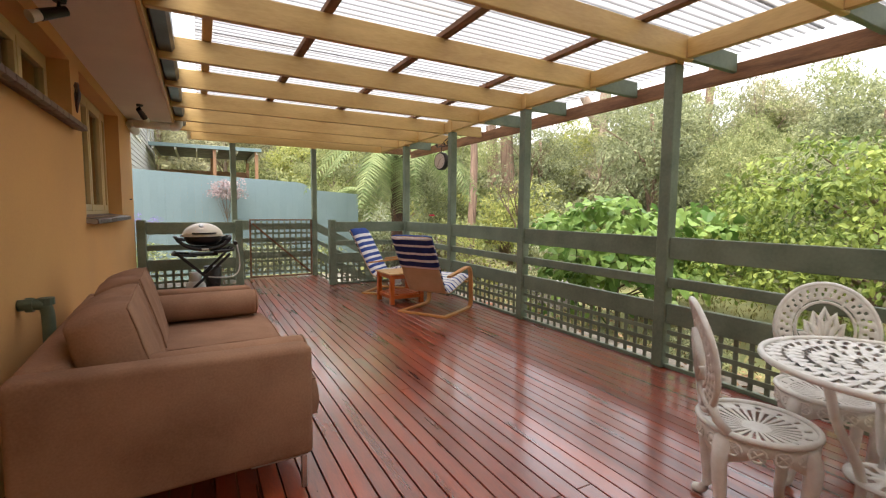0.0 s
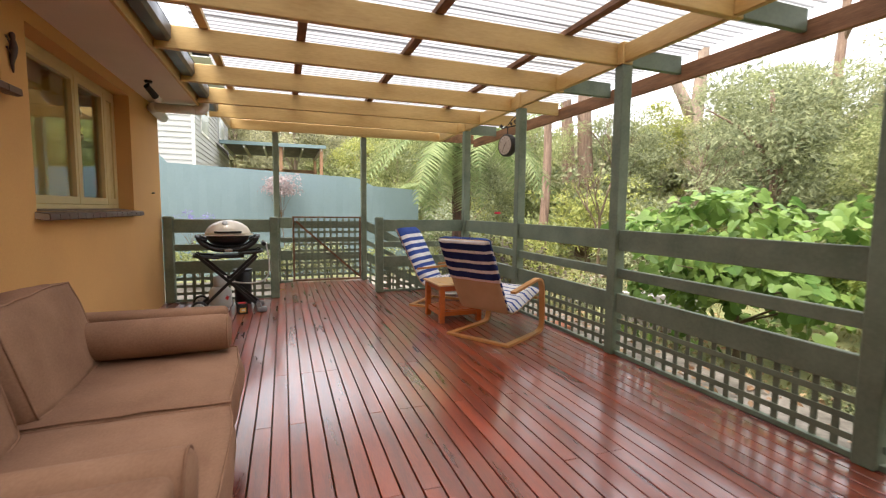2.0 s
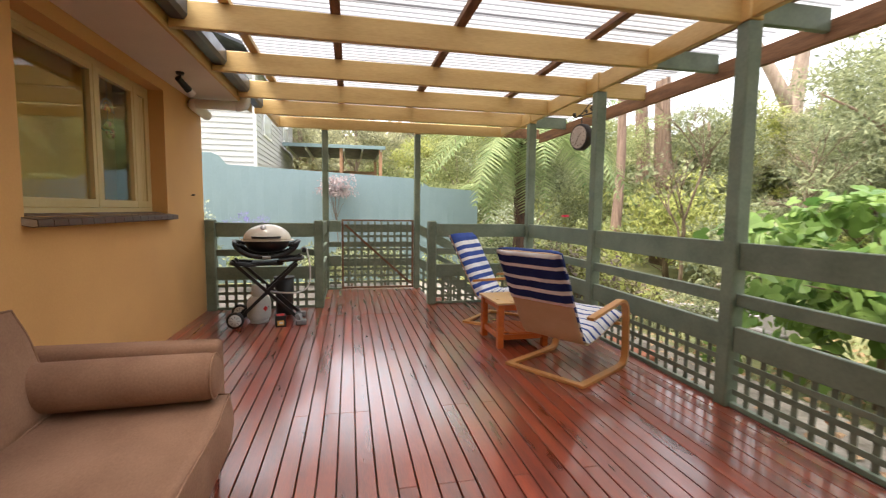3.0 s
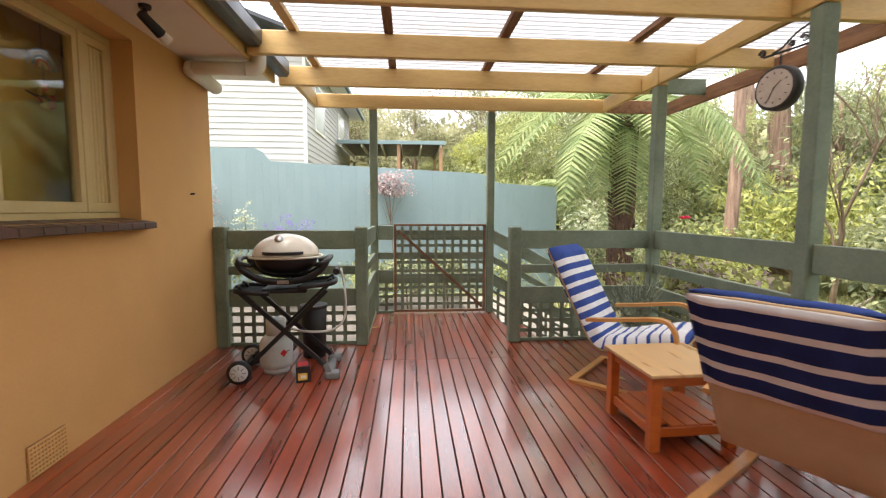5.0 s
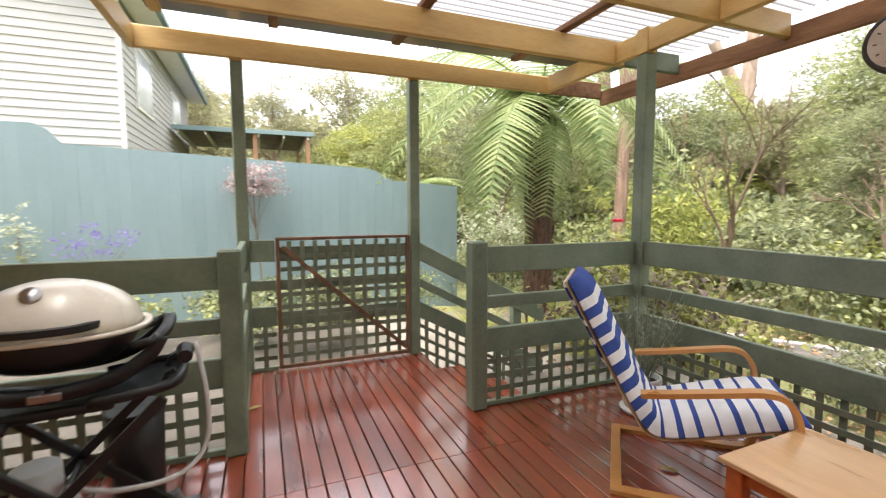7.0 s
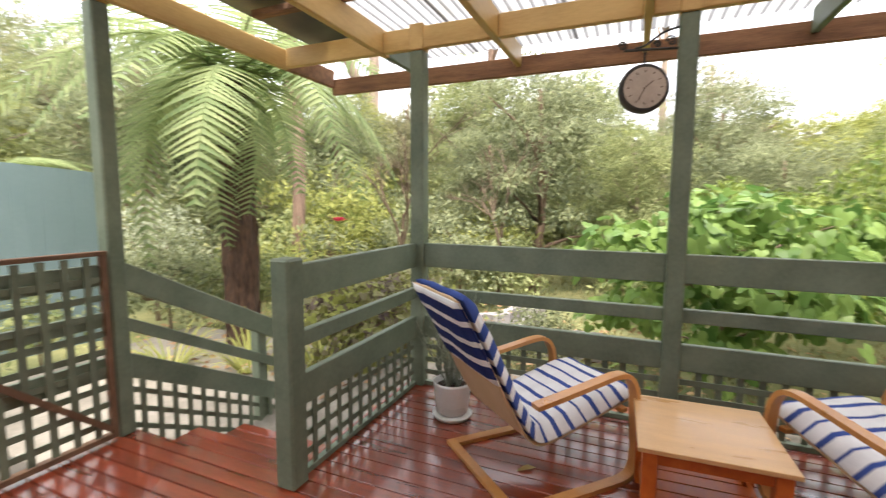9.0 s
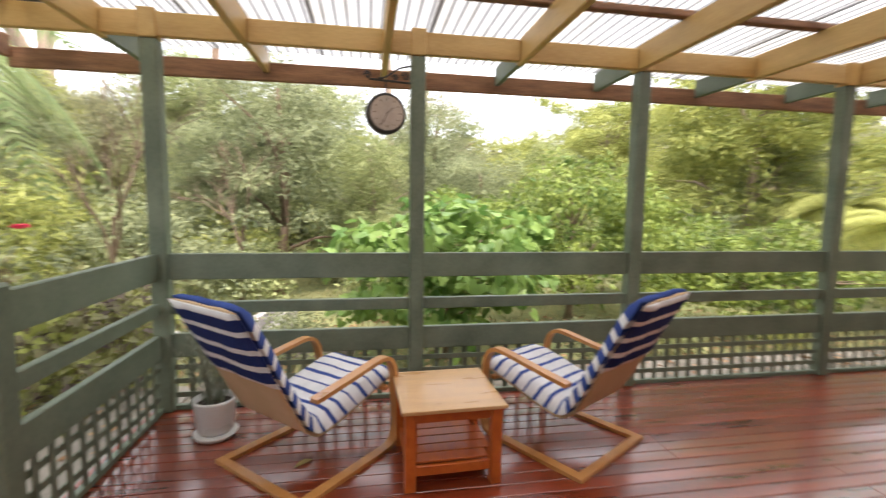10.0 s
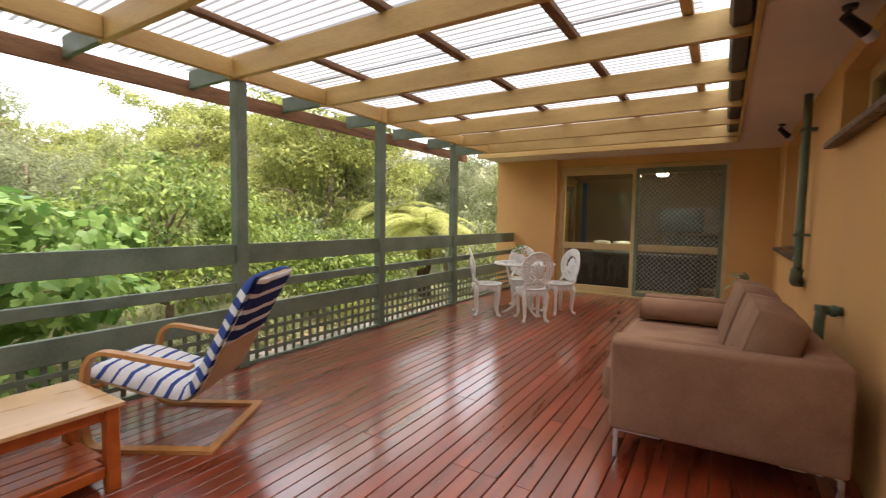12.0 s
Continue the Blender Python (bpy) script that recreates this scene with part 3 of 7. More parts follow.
def stuffed(p, sx, sy, sz, puff, wrinkle, seed):
    """Where a point of the unit cube lies on a stuffed cushion of that size, creases included."""
    x, y, z = p
    ball = Vector((x * math.sqrt(1 - y * y / 2 - z * z / 2 + y * y * z * z / 3), y * math.sqrt(1 - z * z / 2 - x * x / 2 + z * z * x * x / 3), z * math.sqrt(1 - x * x / 2 - y * y / 2 + x * x * y * y / 3)))
    q = Vector(p).lerp(ball, puff)
    q = Vector((q.x * sx / 2, q.y * sy / 2, q.z * sz / 2))
    n = noise.noise(q * 5 + Vector((seed, seed, 0)))
    fold = noise.noise(Vector((q.x * 5, q.y * 16, q.z * 5)) + Vector((seed, 0, seed)))
    inner = (1 - x ** 4) * (1 - y ** 4) if abs(z) > 0.99 else (1 - y ** 4) * (1 - z ** 4)
    return q * (1 + 0.6 * wrinkle / max(sz, 0.05) * n) + Vector((0.5, 0, 1)) * wrinkle * (0.5 * noise.noise(q * 9 + Vector((0, seed, seed))) + 0.8 * fold * inner)


def cushion(sx, sy, sz, puff=0.4, cuts=7, wrinkle=0.006, seed=0.0):
    """A stuffed cushion: a cube swollen towards a ball, with soft creases."""
    bm = bmesh.new()
    bmesh.ops.create_cube(bm, size=2.0)
    bmesh.ops.subdivide_edges(bm, edges=bm.edges[:], cuts=cuts, use_grid_fill=True)
    for v in bm.verts:
        v.co = stuffed(v.co.copy(), sx, sy, sz, puff, wrinkle, seed)
    return bm


def piping(face, sx, sy, sz, puff, wrinkle, seed, r=0.0045):
    """The corded seam round one face of such a cushion; face gives a cube point for (u, v)."""
    ring_ = [(-1 + k / 6, -1) for k in range(12)] + [(1, -1 + k / 6) for k in range(12)] + [(1 - k / 6, 1) for k in range(12)] + [(-1, 1 - k / 6) for k in range(12)]
    return sweep([stuffed(Vector(face(u, v)), sx, sy, sz, puff, wrinkle, seed) for u, v in ring_], circle(r, 6), closed=True, up=(0.31, 0.2, 0.93))


# ---- sofa ----
sofa = thing("sofa", "brown suede two-seat sofa with loose cushions beside the wall", "sofa", Matrix.Translation((0.15, 3.8, 0)) @ pose(0, 0, 0, 0, 0, 2.6) @ Matrix.Translation((-0.15, -3.8, 0)))
SX0, SX1, SY0, SY1 = -0.36, 0.66, 1.94, 3.84
for y0, y1 in ((SY0, SY0 + 0.13), (SY1 - 0.13, SY1)):
    a = box(SX0, SX1, y0, y1, 0.155, 0.652, 0.028, 3)
    for v in a.verts:
        if v.co.z > 0.5:
            v.co.z += 0.015 * (SX1 - v.co.x) - 0.006 * abs(noise.noise(v.co * 4))
    part("arm", a, SUEDE, sofa, smooth=True)
part("back", box(SX0, SX0 + 0.17, SY0 + 0.132, SY1 - 0.132, 0.155, 0.67, 0.04, 3), SUEDE, sofa, smooth=True)
part("base", box(SX0 + 0.172, SX1 - 0.02, SY0 + 0.132, SY1 - 0.132, 0.16, 0.275, 0.02, 2), SUEDE, sofa, smooth=True)
half = (SY1 - SY0 - 0.264) / 2
for k in range(2):
    y = SY0 + 0.132 + half * (k + 0.5)
    size = (0.92, half - 0.006, 0.19, 0.12, 0.012, k * 3.1)
    c = part("seat_cushion", cushion(*size[:4], 17, *size[4:]), SUEDE, sofa, smooth=True)
    part("piping", piping(lambda u, v: (u, v, 1), *size), SUEDE, c, "corded seam of the seat cushion", smooth=True)
    c.location = (SX0 + 0.17 + 0.47, y, 0.355)
    size = (0.25, half - 0.02, 0.48, 0.36, 0.02, 5 + k * 2.3)
    b = part("back_cushion", cushion(*size[:4], 17, *size[4:]), SUEDE, sofa, smooth=True)
    part("piping", piping(lambda u, v: (1, u, v), *size), SUEDE, b, "corded seam of the back cushion", smooth=True)
    b.matrix_basis = pose(SX0 + 0.30, y, 0.62, 0, -16, 0)
for y, name in ((SY1 - 0.225, "bolster"), (SY0 + 0.225, "bolster")):
    c = part(name, lathe([(0.0, -0.345), (0.07, -0.342), (0.088, -0.33), (0.094, -0.30), (0.096, 0.0), (0.094, 0.30), (0.088, 0.33), (0.07, 0.342), (0.0, 0.345)], 28), SUEDE, sofa, smooth=True)
    for end_ in (-0.329, 0.329):
        cord = part("piping", sweep([(0.0895 * math.cos(i * math.pi / 14), 0.0895 * math.sin(i * math.pi / 14), end_) for i in range(28)], circle(0.0045, 6), closed=True), SUEDE, c, "corded seam of the bolster", smooth=True)
    c.matrix_basis = pose(SX0 + 0.70, y, 0.55, 0, 90, 0)
for x in (SX0 + 0.03, SX1 - 0.04):
    for y in (SY0 + 0.03, SY1 - 0.03):
        lg = box(x - 0.012, x + 0.012, y - 0.012, y + 0.012, 0.0, 0.15, 0.002)
        inward = 0.22 if x < 0 else -0.22
        box(min(x, x + inward), max(x, x + inward), y - 0.012, y + 0.012, 0.15, 0.157, 0.001, bm=lg)
        part("leg", lg, STEEL, sofa, "thin square steel leg")

# ---- bentwood armchairs ----


def spline(points, n):
    """A smooth run of n points through the given ones."""
    pts = [Vector(p) for p in points]
    out = []
    for i in range(n):
        u = i / (n - 1) * (len(pts) - 1)
        k = min(int(u), len(pts) - 2)
        f = u - k
        p0, p1, p2, p3 = pts[max(k - 1, 0)], pts[k], pts[k + 1], pts[min(k + 2, len(pts) - 1)]
        out.append(0.5 * (2 * p1 + (p2 - p0) * f + (2 * p0 - 5 * p1 + 4 * p2 - p3) * f * f + (3 * p1 - p0 - 3 * p2 + p3) * f ** 3))
    return out


def padded(line, width, thick, bands, sag=0.0, seed=0.0, offset=0.0):
    """A pad along a side line (x, z), banded along its length; bands(s, top) gives each face's material slot."""
    n, m = len(line), 11
    bm = bmesh.new()
    tops, bots, run = [], [], [0.0]
    for i in range(1, n):
        run.append(run[-1] + (line[i] - line[i - 1]).length)
    for i, p in enumerate(line):
        d = (line[min(i + 1, n - 1)] - line[max(i - 1, 0)]).normalized()
        up = Vector((d.z, 0, -d.x))
        t, b = [], []
        for j in range(m):
            v = 2 * j / (m - 1) - 1
            edge = math.sqrt(max(0.0, 1 - abs(v) ** 5))
            end_ = min(1.0, 0.45 + 8 * min(i, n - 1 - i) / n)
            wob = 0.008 * noise.noise((p.x * 6 + seed, v * 3, p.z * 6))
            t.append(bm.verts.new(Vector((p.x, v * width / 2, p.z)) + up * (offset + thick * edge * end_ + wob - sag * (1 - v * v))))
            b.append(bm.verts.new(Vector((p.x, v * width / 2, p.z)) + up * (offset - 0.004)))
        tops.append(t)
        bots.append(b)
    for i in range(n - 1):
        s = (run[i] + run[i + 1]) / 2
        for j in range(m - 1):
            f = bm.faces.new((tops[i][j], tops[i + 1][j], tops[i + 1][j + 1], tops[i][j + 1]))
            f.material_index = bands(s, True)
            f = bm.faces.new((bots[i][j], bots[i][j + 1], bots[i + 1][j + 1], bots[i + 1][j]))
            f.material_index = bands(s, False)
        for a, b in ((tops, bots), ):
            for j in (0, m - 1):
                f = bm.faces.new((a[i][j], b[i][j], b[i + 1][j], a[i + 1][j]))
                f.material_index = bands(s, True)
    for i in (0, n - 1):
        for j in range(m - 1):
            bm.faces.new((tops[i][j], tops[i][j + 1], bots[i][j + 1], bots[i][j])).material_index = bands(run[i], True)
    bmesh.ops.recalc_face_normals(bm, faces=bm.faces[:])
    return bm


def armchair(m, label):
    """A cantilevered bentwood chair that faces its own +x; the rear bar lies at x = -0.36."""
    chair = thing("armchair", label, "armchair", m, "striped armchairs on the deck")
    for y in (-0.315, 0.315):
        line = [(-0.27, y, 0.475), (-0.1, y, 0.50), (0.08, y, 0.53), (0.19, y, 0.545), (0.255, y, 0.53), (0.295, y, 0.475), (0.31, y, 0.40), (0.32, y, 0.25), (0.325, y, 0.12), (0.305, y, 0.045), (0.25, y, 0.016), (0.12, y, 0.0115), (-0.1, y, 0.0115), (-0.36, y, 0.0115)]
        part("side_frame", band(line, y), BENT, chair)
    part("rear_bar", box(-0.385, -0.335, -0.342, 0.342, 0.0015, 0.024, 0.003), BENT, chair)
    part("front_bar", box(0.255, 0.295, -0.29, 0.29, 0.335, 0.358, 0.003), BENT, chair)
    line = spline([(0.37, 0, 0.395), (0.12, 0, 0.325), (-0.11, 0, 0.265), (-0.225, 0, 0.27), (-0.31, 0, 0.38), (-0.425, 0, 0.60), (-0.53, 0, 0.80), (-0.61, 0, 0.95)], 60)
    part("shell", padded(line, 0.525, 0.018, lambda s, top: 0), SHELL, chair, "tan canvas seat shell", smooth=True)

    def stripes(s, top):
        if s < 0.62:
            return 0 if (s % 0.078) < 0.022 else 1
        if s > 1.31:
            return 0
        return 0 if (s % 0.092) < 0.05 else 1

    part("towel_cushion", padded(spline(line, 150), 0.54, 0.075, stripes, 0.012, seed=m.translation.x, offset=0.018), [BLUE, CLOTH], chair, "blue and white striped towelling cushion", smooth=True)
    upper = [p for p in spline(line, 150)][104:]
    hood = padded(upper, 0.546, -0.022, lambda s, top: 1 if (s % 0.1) < 0.03 else 0, 0.0, seed=3.0, offset=-0.004)
    part("towel_hood", hood, [BLUE_BACKLIT, CLOTH], chair, "blue towelling hood darkened as if backlit, with thin white stripes", smooth=True)
    return chair


def band(line, y):
    """A flat laminated strip, 54 mm wide, bent along a side line."""
    pts = spline(line, 46)
    bm = bmesh.new()
    rings = []
    for i, p in enumerate(pts):
        d = (pts[min(i + 1, 45)] - pts[max(i - 1, 0)]).normalized()
        up = Vector((-d.z, 0, d.x))
        rings.append([bm.verts.new(p + up * v + Vector((0, u, 0))) for u, v in ((-0.027, -0.011), (-0.025, -0.0115), (0.025, -0.0115), (0.027, -0.011), (0.027, 0.011), (0.025, 0.0115), (-0.025, 0.0115), (-0.027, 0.011))])
    for a, b in zip(rings, rings[1:]):
        for j in range(8):
            bm.faces.new((a[j], a[(j + 1) % 8], b[(j + 1) % 8], b[j]))
    bm.faces.new(rings[0])
    bm.faces.new(rings[-1])
    bmesh.ops.recalc_face_normals(bm, faces=bm.faces[:])
    return bm


def chair_pose(x, y, angle):
    """The pose by the middle of the rear bar and the way the chair faces."""
    return pose(x, y, 0, 0, 0, angle) @ Matrix.Translation((0.36, 0, 0))


armchair(chair_pose(2.68, 6.65, -43), "bentwood armchair with blue-striped towel in the deck corner")
armchair(chair_pose(2.64, 4.775, 32), "bentwood armchair with striped towel and shade-darkened blue hood beside the table")

# ---- side table ----
table = thing("side_table", "square pale pine side table with a lower shelf", "table", pose(2.745, 5.70, 0, 0, 0, 2) @ Matrix.Diagonal((0.92, 0.92, 0.96, 1)))
part("tabletop", box(-0.285, 0.285, -0.285, 0.285, 0.415, 0.435, 0.004, 2), PINE_TOP, table)
for x in (-0.235, 0.235):
    for y in (-0.235, 0.235):
        part("leg", box(x - 0.03, x + 0.03, y - 0.03, y + 0.03, 0, 0.413, 0.004), PINE, table)
for y in (-0.235, 0.235):
    part("apron", box(-0.204, 0.204, y - 0.011, y + 0.011, 0.355, 0.412, 0.002), PINE, table)
    part("apron", box(y - 0.011, y + 0.011, -0.204, 0.204, 0.355, 0.412, 0.002), PINE, table)
    part("shelf_rail", box(-0.204, 0.204, y - 0.011, y + 0.011, 0.075, 0.125, 0.002), PINE, table)
    part("shelf_rail", box(y - 0.011, y + 0.011, -0.204, 0.204, 0.075, 0.125, 0.002), PINE, table)
for i in range(5):
    part("shelf_slat", box(-0.218 + 0.0885 * i, -0.218 + 0.0885 * i + 0.08, -0.24 if 0 < i < 4 else -0.2, 0.24 if 0 < i < 4 else 0.2, 0.126, 0.138, 0.002), PINE, table)

# ---- white cast-iron table and chairs ----


def ring(cx, cy, rx, ry, r, lift, n=32, bm=None, sides=6):
    """A closed bar along an ellipse; lift(u, v) gives the place of a flat point."""
    pts = [lift(cx + rx * math.cos(2 * math.pi * i / n), cy + ry * math.sin(2 * math.pi * i / n)) for i in range(n)]
    return sweep(pts, circle(r, sides), bm, closed=True, up=(0.13, 0.31, 0.94))


def bar(points, r, bm, sides=5):
    return sweep(points, circle(r, sides), bm, up=(0.21, 0.37, 0.9))


def pierced(radii, sectors, hole, lift, thick=0.008):
    """A cast plate laid out on rings and sectors; hole(ring, sector) leaves a gap."""
    bm = bmesh.new()
    rows = [[bm.verts.new(lift(r * math.cos(2 * math.pi * j / sectors), r * math.sin(2 * math.pi * j / sectors))) for j in range(sectors)] for r in radii]
    bm.faces.new(rows[0])
    for i, (a, b) in enumerate(zip(rows, rows[1:])):
        for j in range(sectors):
            if not hole(i, j):
                k = (j + 1) % sectors
                bm.faces.new((a[j], a[k], b[k], b[j]))
    bmesh.ops.recalc_face_normals(bm, faces=bm.faces[:])
    bmesh.ops.solidify(bm, geom=bm.faces[:], thickness=thick)
    return bm


def garden_chair():
    chair = thing("garden_chair", "white ornate cast-iron garden chair", "chair", group="white garden chairs")
    seat = lambda u, v: Vector((u, v, 0.425 - 0.02 * max(0, 1 - (u * u + v * v) / 0.04)))
    s = pierced((0.03, 0.05, 0.145, 0.155, 0.178, 0.196), 56, lambda i, j: (i == 1 and j % 2) or (i == 3 and j % 4 == 1), seat)
    ring(0, 0, 0.200, 0.200, 0.012, seat, 40, s)
    part("seat", s, IRON, chair, smooth=True)
    back = lambda u, v: Vector((u, -0.185 - 0.13 * v + 0.9 * u * u, 0.44 + v))
    oval = lambda u, v: back(0.20 * u, 0.235 + 0.22 * v)

    def gaps(i, j):
        if i in (0, 2):
            return i == 0 or j % 10 != 0
        return (i == 4 and j % 3 == 0) or (i == 6 and j % 3 == 1)

    b = pierced((0.02, 0.56, 0.62, 0.65, 0.72, 0.80, 0.83, 0.91, 0.99), 90, gaps, oval, 0.009)
    ring(0, 0.235, 0.20, 0.22, 0.012, back, 44, b)
    for i in range(7):
        a = radians(-66 + 22 * i)
        reach = 0.195 - 0.03 * abs(i - 3) / 3
        tip = (reach * math.sin(a) * 0.6, 0.135 + reach * math.cos(a))
        side_ = (0.02 * math.cos(a), -0.02 * math.sin(a))
        mid = (tip[0] * 0.7, 0.135 + (tip[1] - 0.135) * 0.7)
        sweep([back(0, 0.125), back(mid[0] + side_[0], mid[1] + side_[1]), back(*tip), back(mid[0] - side_[0], mid[1] - side_[1])], circle(0.016, 5), b, closed=True, up=(0.2, 0.9, 0.3))
    bar([back(-0.12, 0.04), back(-0.06, 0.07), back(0, 0.13), back(0.06, 0.07), back(0.12, 0.04)], 0.013, b)
    sweep([back(0, 0.02), back(-0.05, 0.06), back(0, 0.13), back(0.05, 0.06)], circle(0.012, 5), b, closed=True, up=(0.2, 0.9, 0.3))
    for sx in (-1, 1):
        bar([back(sx * 0.135, 0.08), Vector((sx * 0.15, -0.16, 0.47)), Vector((sx * 0.155, -0.125, 0.43))], 0.018, b)
    part("backrest", b, IRON, chair, smooth=True)
    ap = bmesh.new()
    for i in range(40):
        a0, a1 = 2 * math.pi * i / 40, 2 * math.pi * (i + 1) / 40
        h0, h1 = (0.075 + 0.03 * math.cos(4 * a + math.pi) for a in (a0, a1))
        q = [Vector((0.192 * math.cos(a), 0.192 * math.sin(a), z)) for a, z in ((a0, 0.418), (a1, 0.418), (a1, 0.418 - h1), (a0, 0.418 - h0))]
        ap.faces.new([ap.verts.new(p) for p in q])
    bmesh.ops.remove_doubles(ap, verts=ap.verts[:], dist=1e-4)
    bmesh.ops.solidify(ap, geom=ap.faces[:], thickness=0.006)
    for i in range(16):
        a = 2 * math.pi * (i + 0.5) / 16
        wrap = lambda u, v, a=a: Vector((0.197 * math.cos(a + u / 0.19), 0.197 * math.sin(a + u / 0.19), 0.375 + v))
        ring(0, 0, 0.026, 0.026, 0.006, wrap, 10, ap, 4)
        bar([wrap(-0.018, -0.018), wrap(0.018, 0.018)], 0.005, ap, 4)
        bar([wrap(0.018, -0.018), wrap(-0.018, 0.018)], 0.005, ap, 4)
    part("apron", ap, IRON, chair, "pierced scrollwork apron", smooth=True)
    for k in range(4):
        a = math.pi / 4 + k * math.pi / 2
        d = Vector((math.cos(a), math.sin(a), 0))
        pts = spline([d * 0.175 + Vector((0, 0, 0.40)), d * 0.205 + Vector((0, 0, 0.33)), d * 0.195 + Vector((0, 0, 0.2)), d * 0.185 + Vector((0, 0, 0.09)), d * 0.205 + Vector((0, 0, 0.03)), d * 0.245 + Vector((0, 0, 0.016))], 16)
        part("leg", sweep(pts, circle(0.031, 7), up=(0.3, 0.2, 0.9), scales=[1.1, 1.15, 1.1, 1.0, 0.92, 0.85, 0.78, 0.72, 0.68, 0.64, 0.62, 0.62, 0.64, 0.68, 0.7, 0.6]), IRON, chair, smooth=True)
    return chair


TC = Vector((2.47, 0.58, 0))
gtable = thing("garden_table", "round white pierced cast-iron garden table", "table", Matrix.Translation(TC))
flat = lambda u, v: Vector((u, v, 0.70))
t_ = pierced((0.03, 0.06, 0.085, 0.115, 0.145, 0.16, 0.19, 0.22, 0.235, 0.265, 0.295, 0.31, 0.335, 0.36, 0.372, 0.395), 120, lambda i, j: i % 3 != 1 and (j // (2 if i < 7 else 1) + (0 if i % 3 else 1)) % 3 == 0, flat, 0.010)
ring(0, 0, 0.403, 0.403, 0.013, flat, 56, t_)
part("tabletop", t_, IRON, gtable, "pierced lacework table top", smooth=True)
for k in range(3):
    a = 0.5 + k * 2 * math.pi / 3
    d = Vector((math.cos(a), math.sin(a), 0))
    pts = spline([d * 0.25 + Vector((0, 0, 0.69)), d * 0.20 + Vector((0, 0, 0.5)), d * 0.10 + Vector((0, 0, 0.30)), d * 0.13 + Vector((0, 0, 0.12)), d * 0.25 + Vector((0, 0, 0.03)), d * 0.30 + Vector((0, 0, 0.02))], 18)
    part("leg", sweep(pts, circle(0.017, 7), up=(0.3, 0.2, 0.9)), IRON, gtable, smooth=True)
low = lambda u, v: Vector((u, v, 0.29))
ls = pierced((0.02, 0.05, 0.10, 0.13), 32, lambda i, j: i == 1 and j % 4 < 2, low)
part("lower_ring", ls, IRON, gtable, smooth=True)
first = garden_chair()


def chair_at(dx, dy, twist=0.0):
    """A chair at an offset from the table that looks at its middle."""
    return pose(TC.x + dx, TC.y + dy, 0, 0, 0, math.degrees(math.atan2(-dy, -dx)) - 90 + twist)


first.matrix_basis = chair_at(-0.24, 0.33, 4)
for dx, dy, tw in ((0.40, 0.34, -10), (-0.38, -0.32, 12), (0.19, -0.42, 0)):
    copy_thing(first, chair_at(dx, dy, tw))

# ---- barbecue on its cart ----
bbq = thing("barbecue", "portable gas barbecue with a cream lid on a black folding cart", "barbecue", pose(0.36, 6.76, 0, 0, 0, 6))


def shell_half(rx, ry, rz, z0, up, flatten=0.75):
    bm = bmesh.new()
    rings = []
    n, k = 28, 9
    for j in range(k + 1):
        a = math.pi / 2 * j / k
        r, h = math.cos(a) ** flatten if j < k else 0.0, math.sin(a)
        rings.append([bm.verts.new((rx * r * math.copysign(abs(math.cos(2 * math.pi * i / n)) ** 0.85, math.cos(2 * math.pi * i / n)), ry * r * math.copysign(abs(math.sin(2 * math.pi * i / n)) ** 0.85, math.sin(2 * math.pi * i / n)), z0 + up * rz * h)) for i in range(n)])
    for a, b in zip(rings, rings[1:]):
        for i in range(n):
            bm.faces.new((a[i], a[(i + 1) % n], b[(i + 1) % n], b[i]))
    bm.faces.new(rings[0])
    bmesh.ops.remove_doubles(bm, verts=bm.verts[:], dist=1e-4)
    bmesh.ops.recalc_face_normals(bm, faces=bm.faces[:])
    return bm


lid = part("lid", shell_half(0.24, 0.19, 0.165, 0.898, 1, 1.05), LID, bbq, "cream enamelled lid", smooth=True)
rim = sweep([(0.256 * math.copysign(abs(math.cos(a)) ** 0.85, math.cos(a)), 0.202 * math.copysign(abs(math.sin(a)) ** 0.85, math.sin(a)), 0.894) for a in [2 * math.pi * i / 40 for i in range(40)]], [(-0.012, -0.006), (0.012, -0.006), (0.012, 0.006), (-0.012, 0.006)], closed=True)
part("lid_rim", rim, LID, lid, smooth=True)
part("lid_handle", sweep(spline([(-0.13, -0.150, 0.93), (-0.09, -0.205, 0.93), (0, -0.222, 0.93), (0.09, -0.205, 0.93), (0.13, -0.150, 0.93)], 14), [(-0.014, -0.011), (0.014, -0.011), (0.014, 0.011), (-0.014, 0.011)]), BLACK, lid, "black lid handle")
gauge = lathe([(0.0, 0.0), (0.026, 0.0), (0.030, 0.008), (0.026, 0.014), (0.0, 0.014)], 18)
g_ = part("thermometer", gauge, STEEL, lid, "round steel thermometer", smooth=True)
g_.matrix_basis = pose(-0.03, -0.118, 1.026, 52, 0, 0)
part("bowl", shell_half(0.225, 0.18, 0.125, 0.888, -1, 0.6), BLACK, bbq, smooth=True)
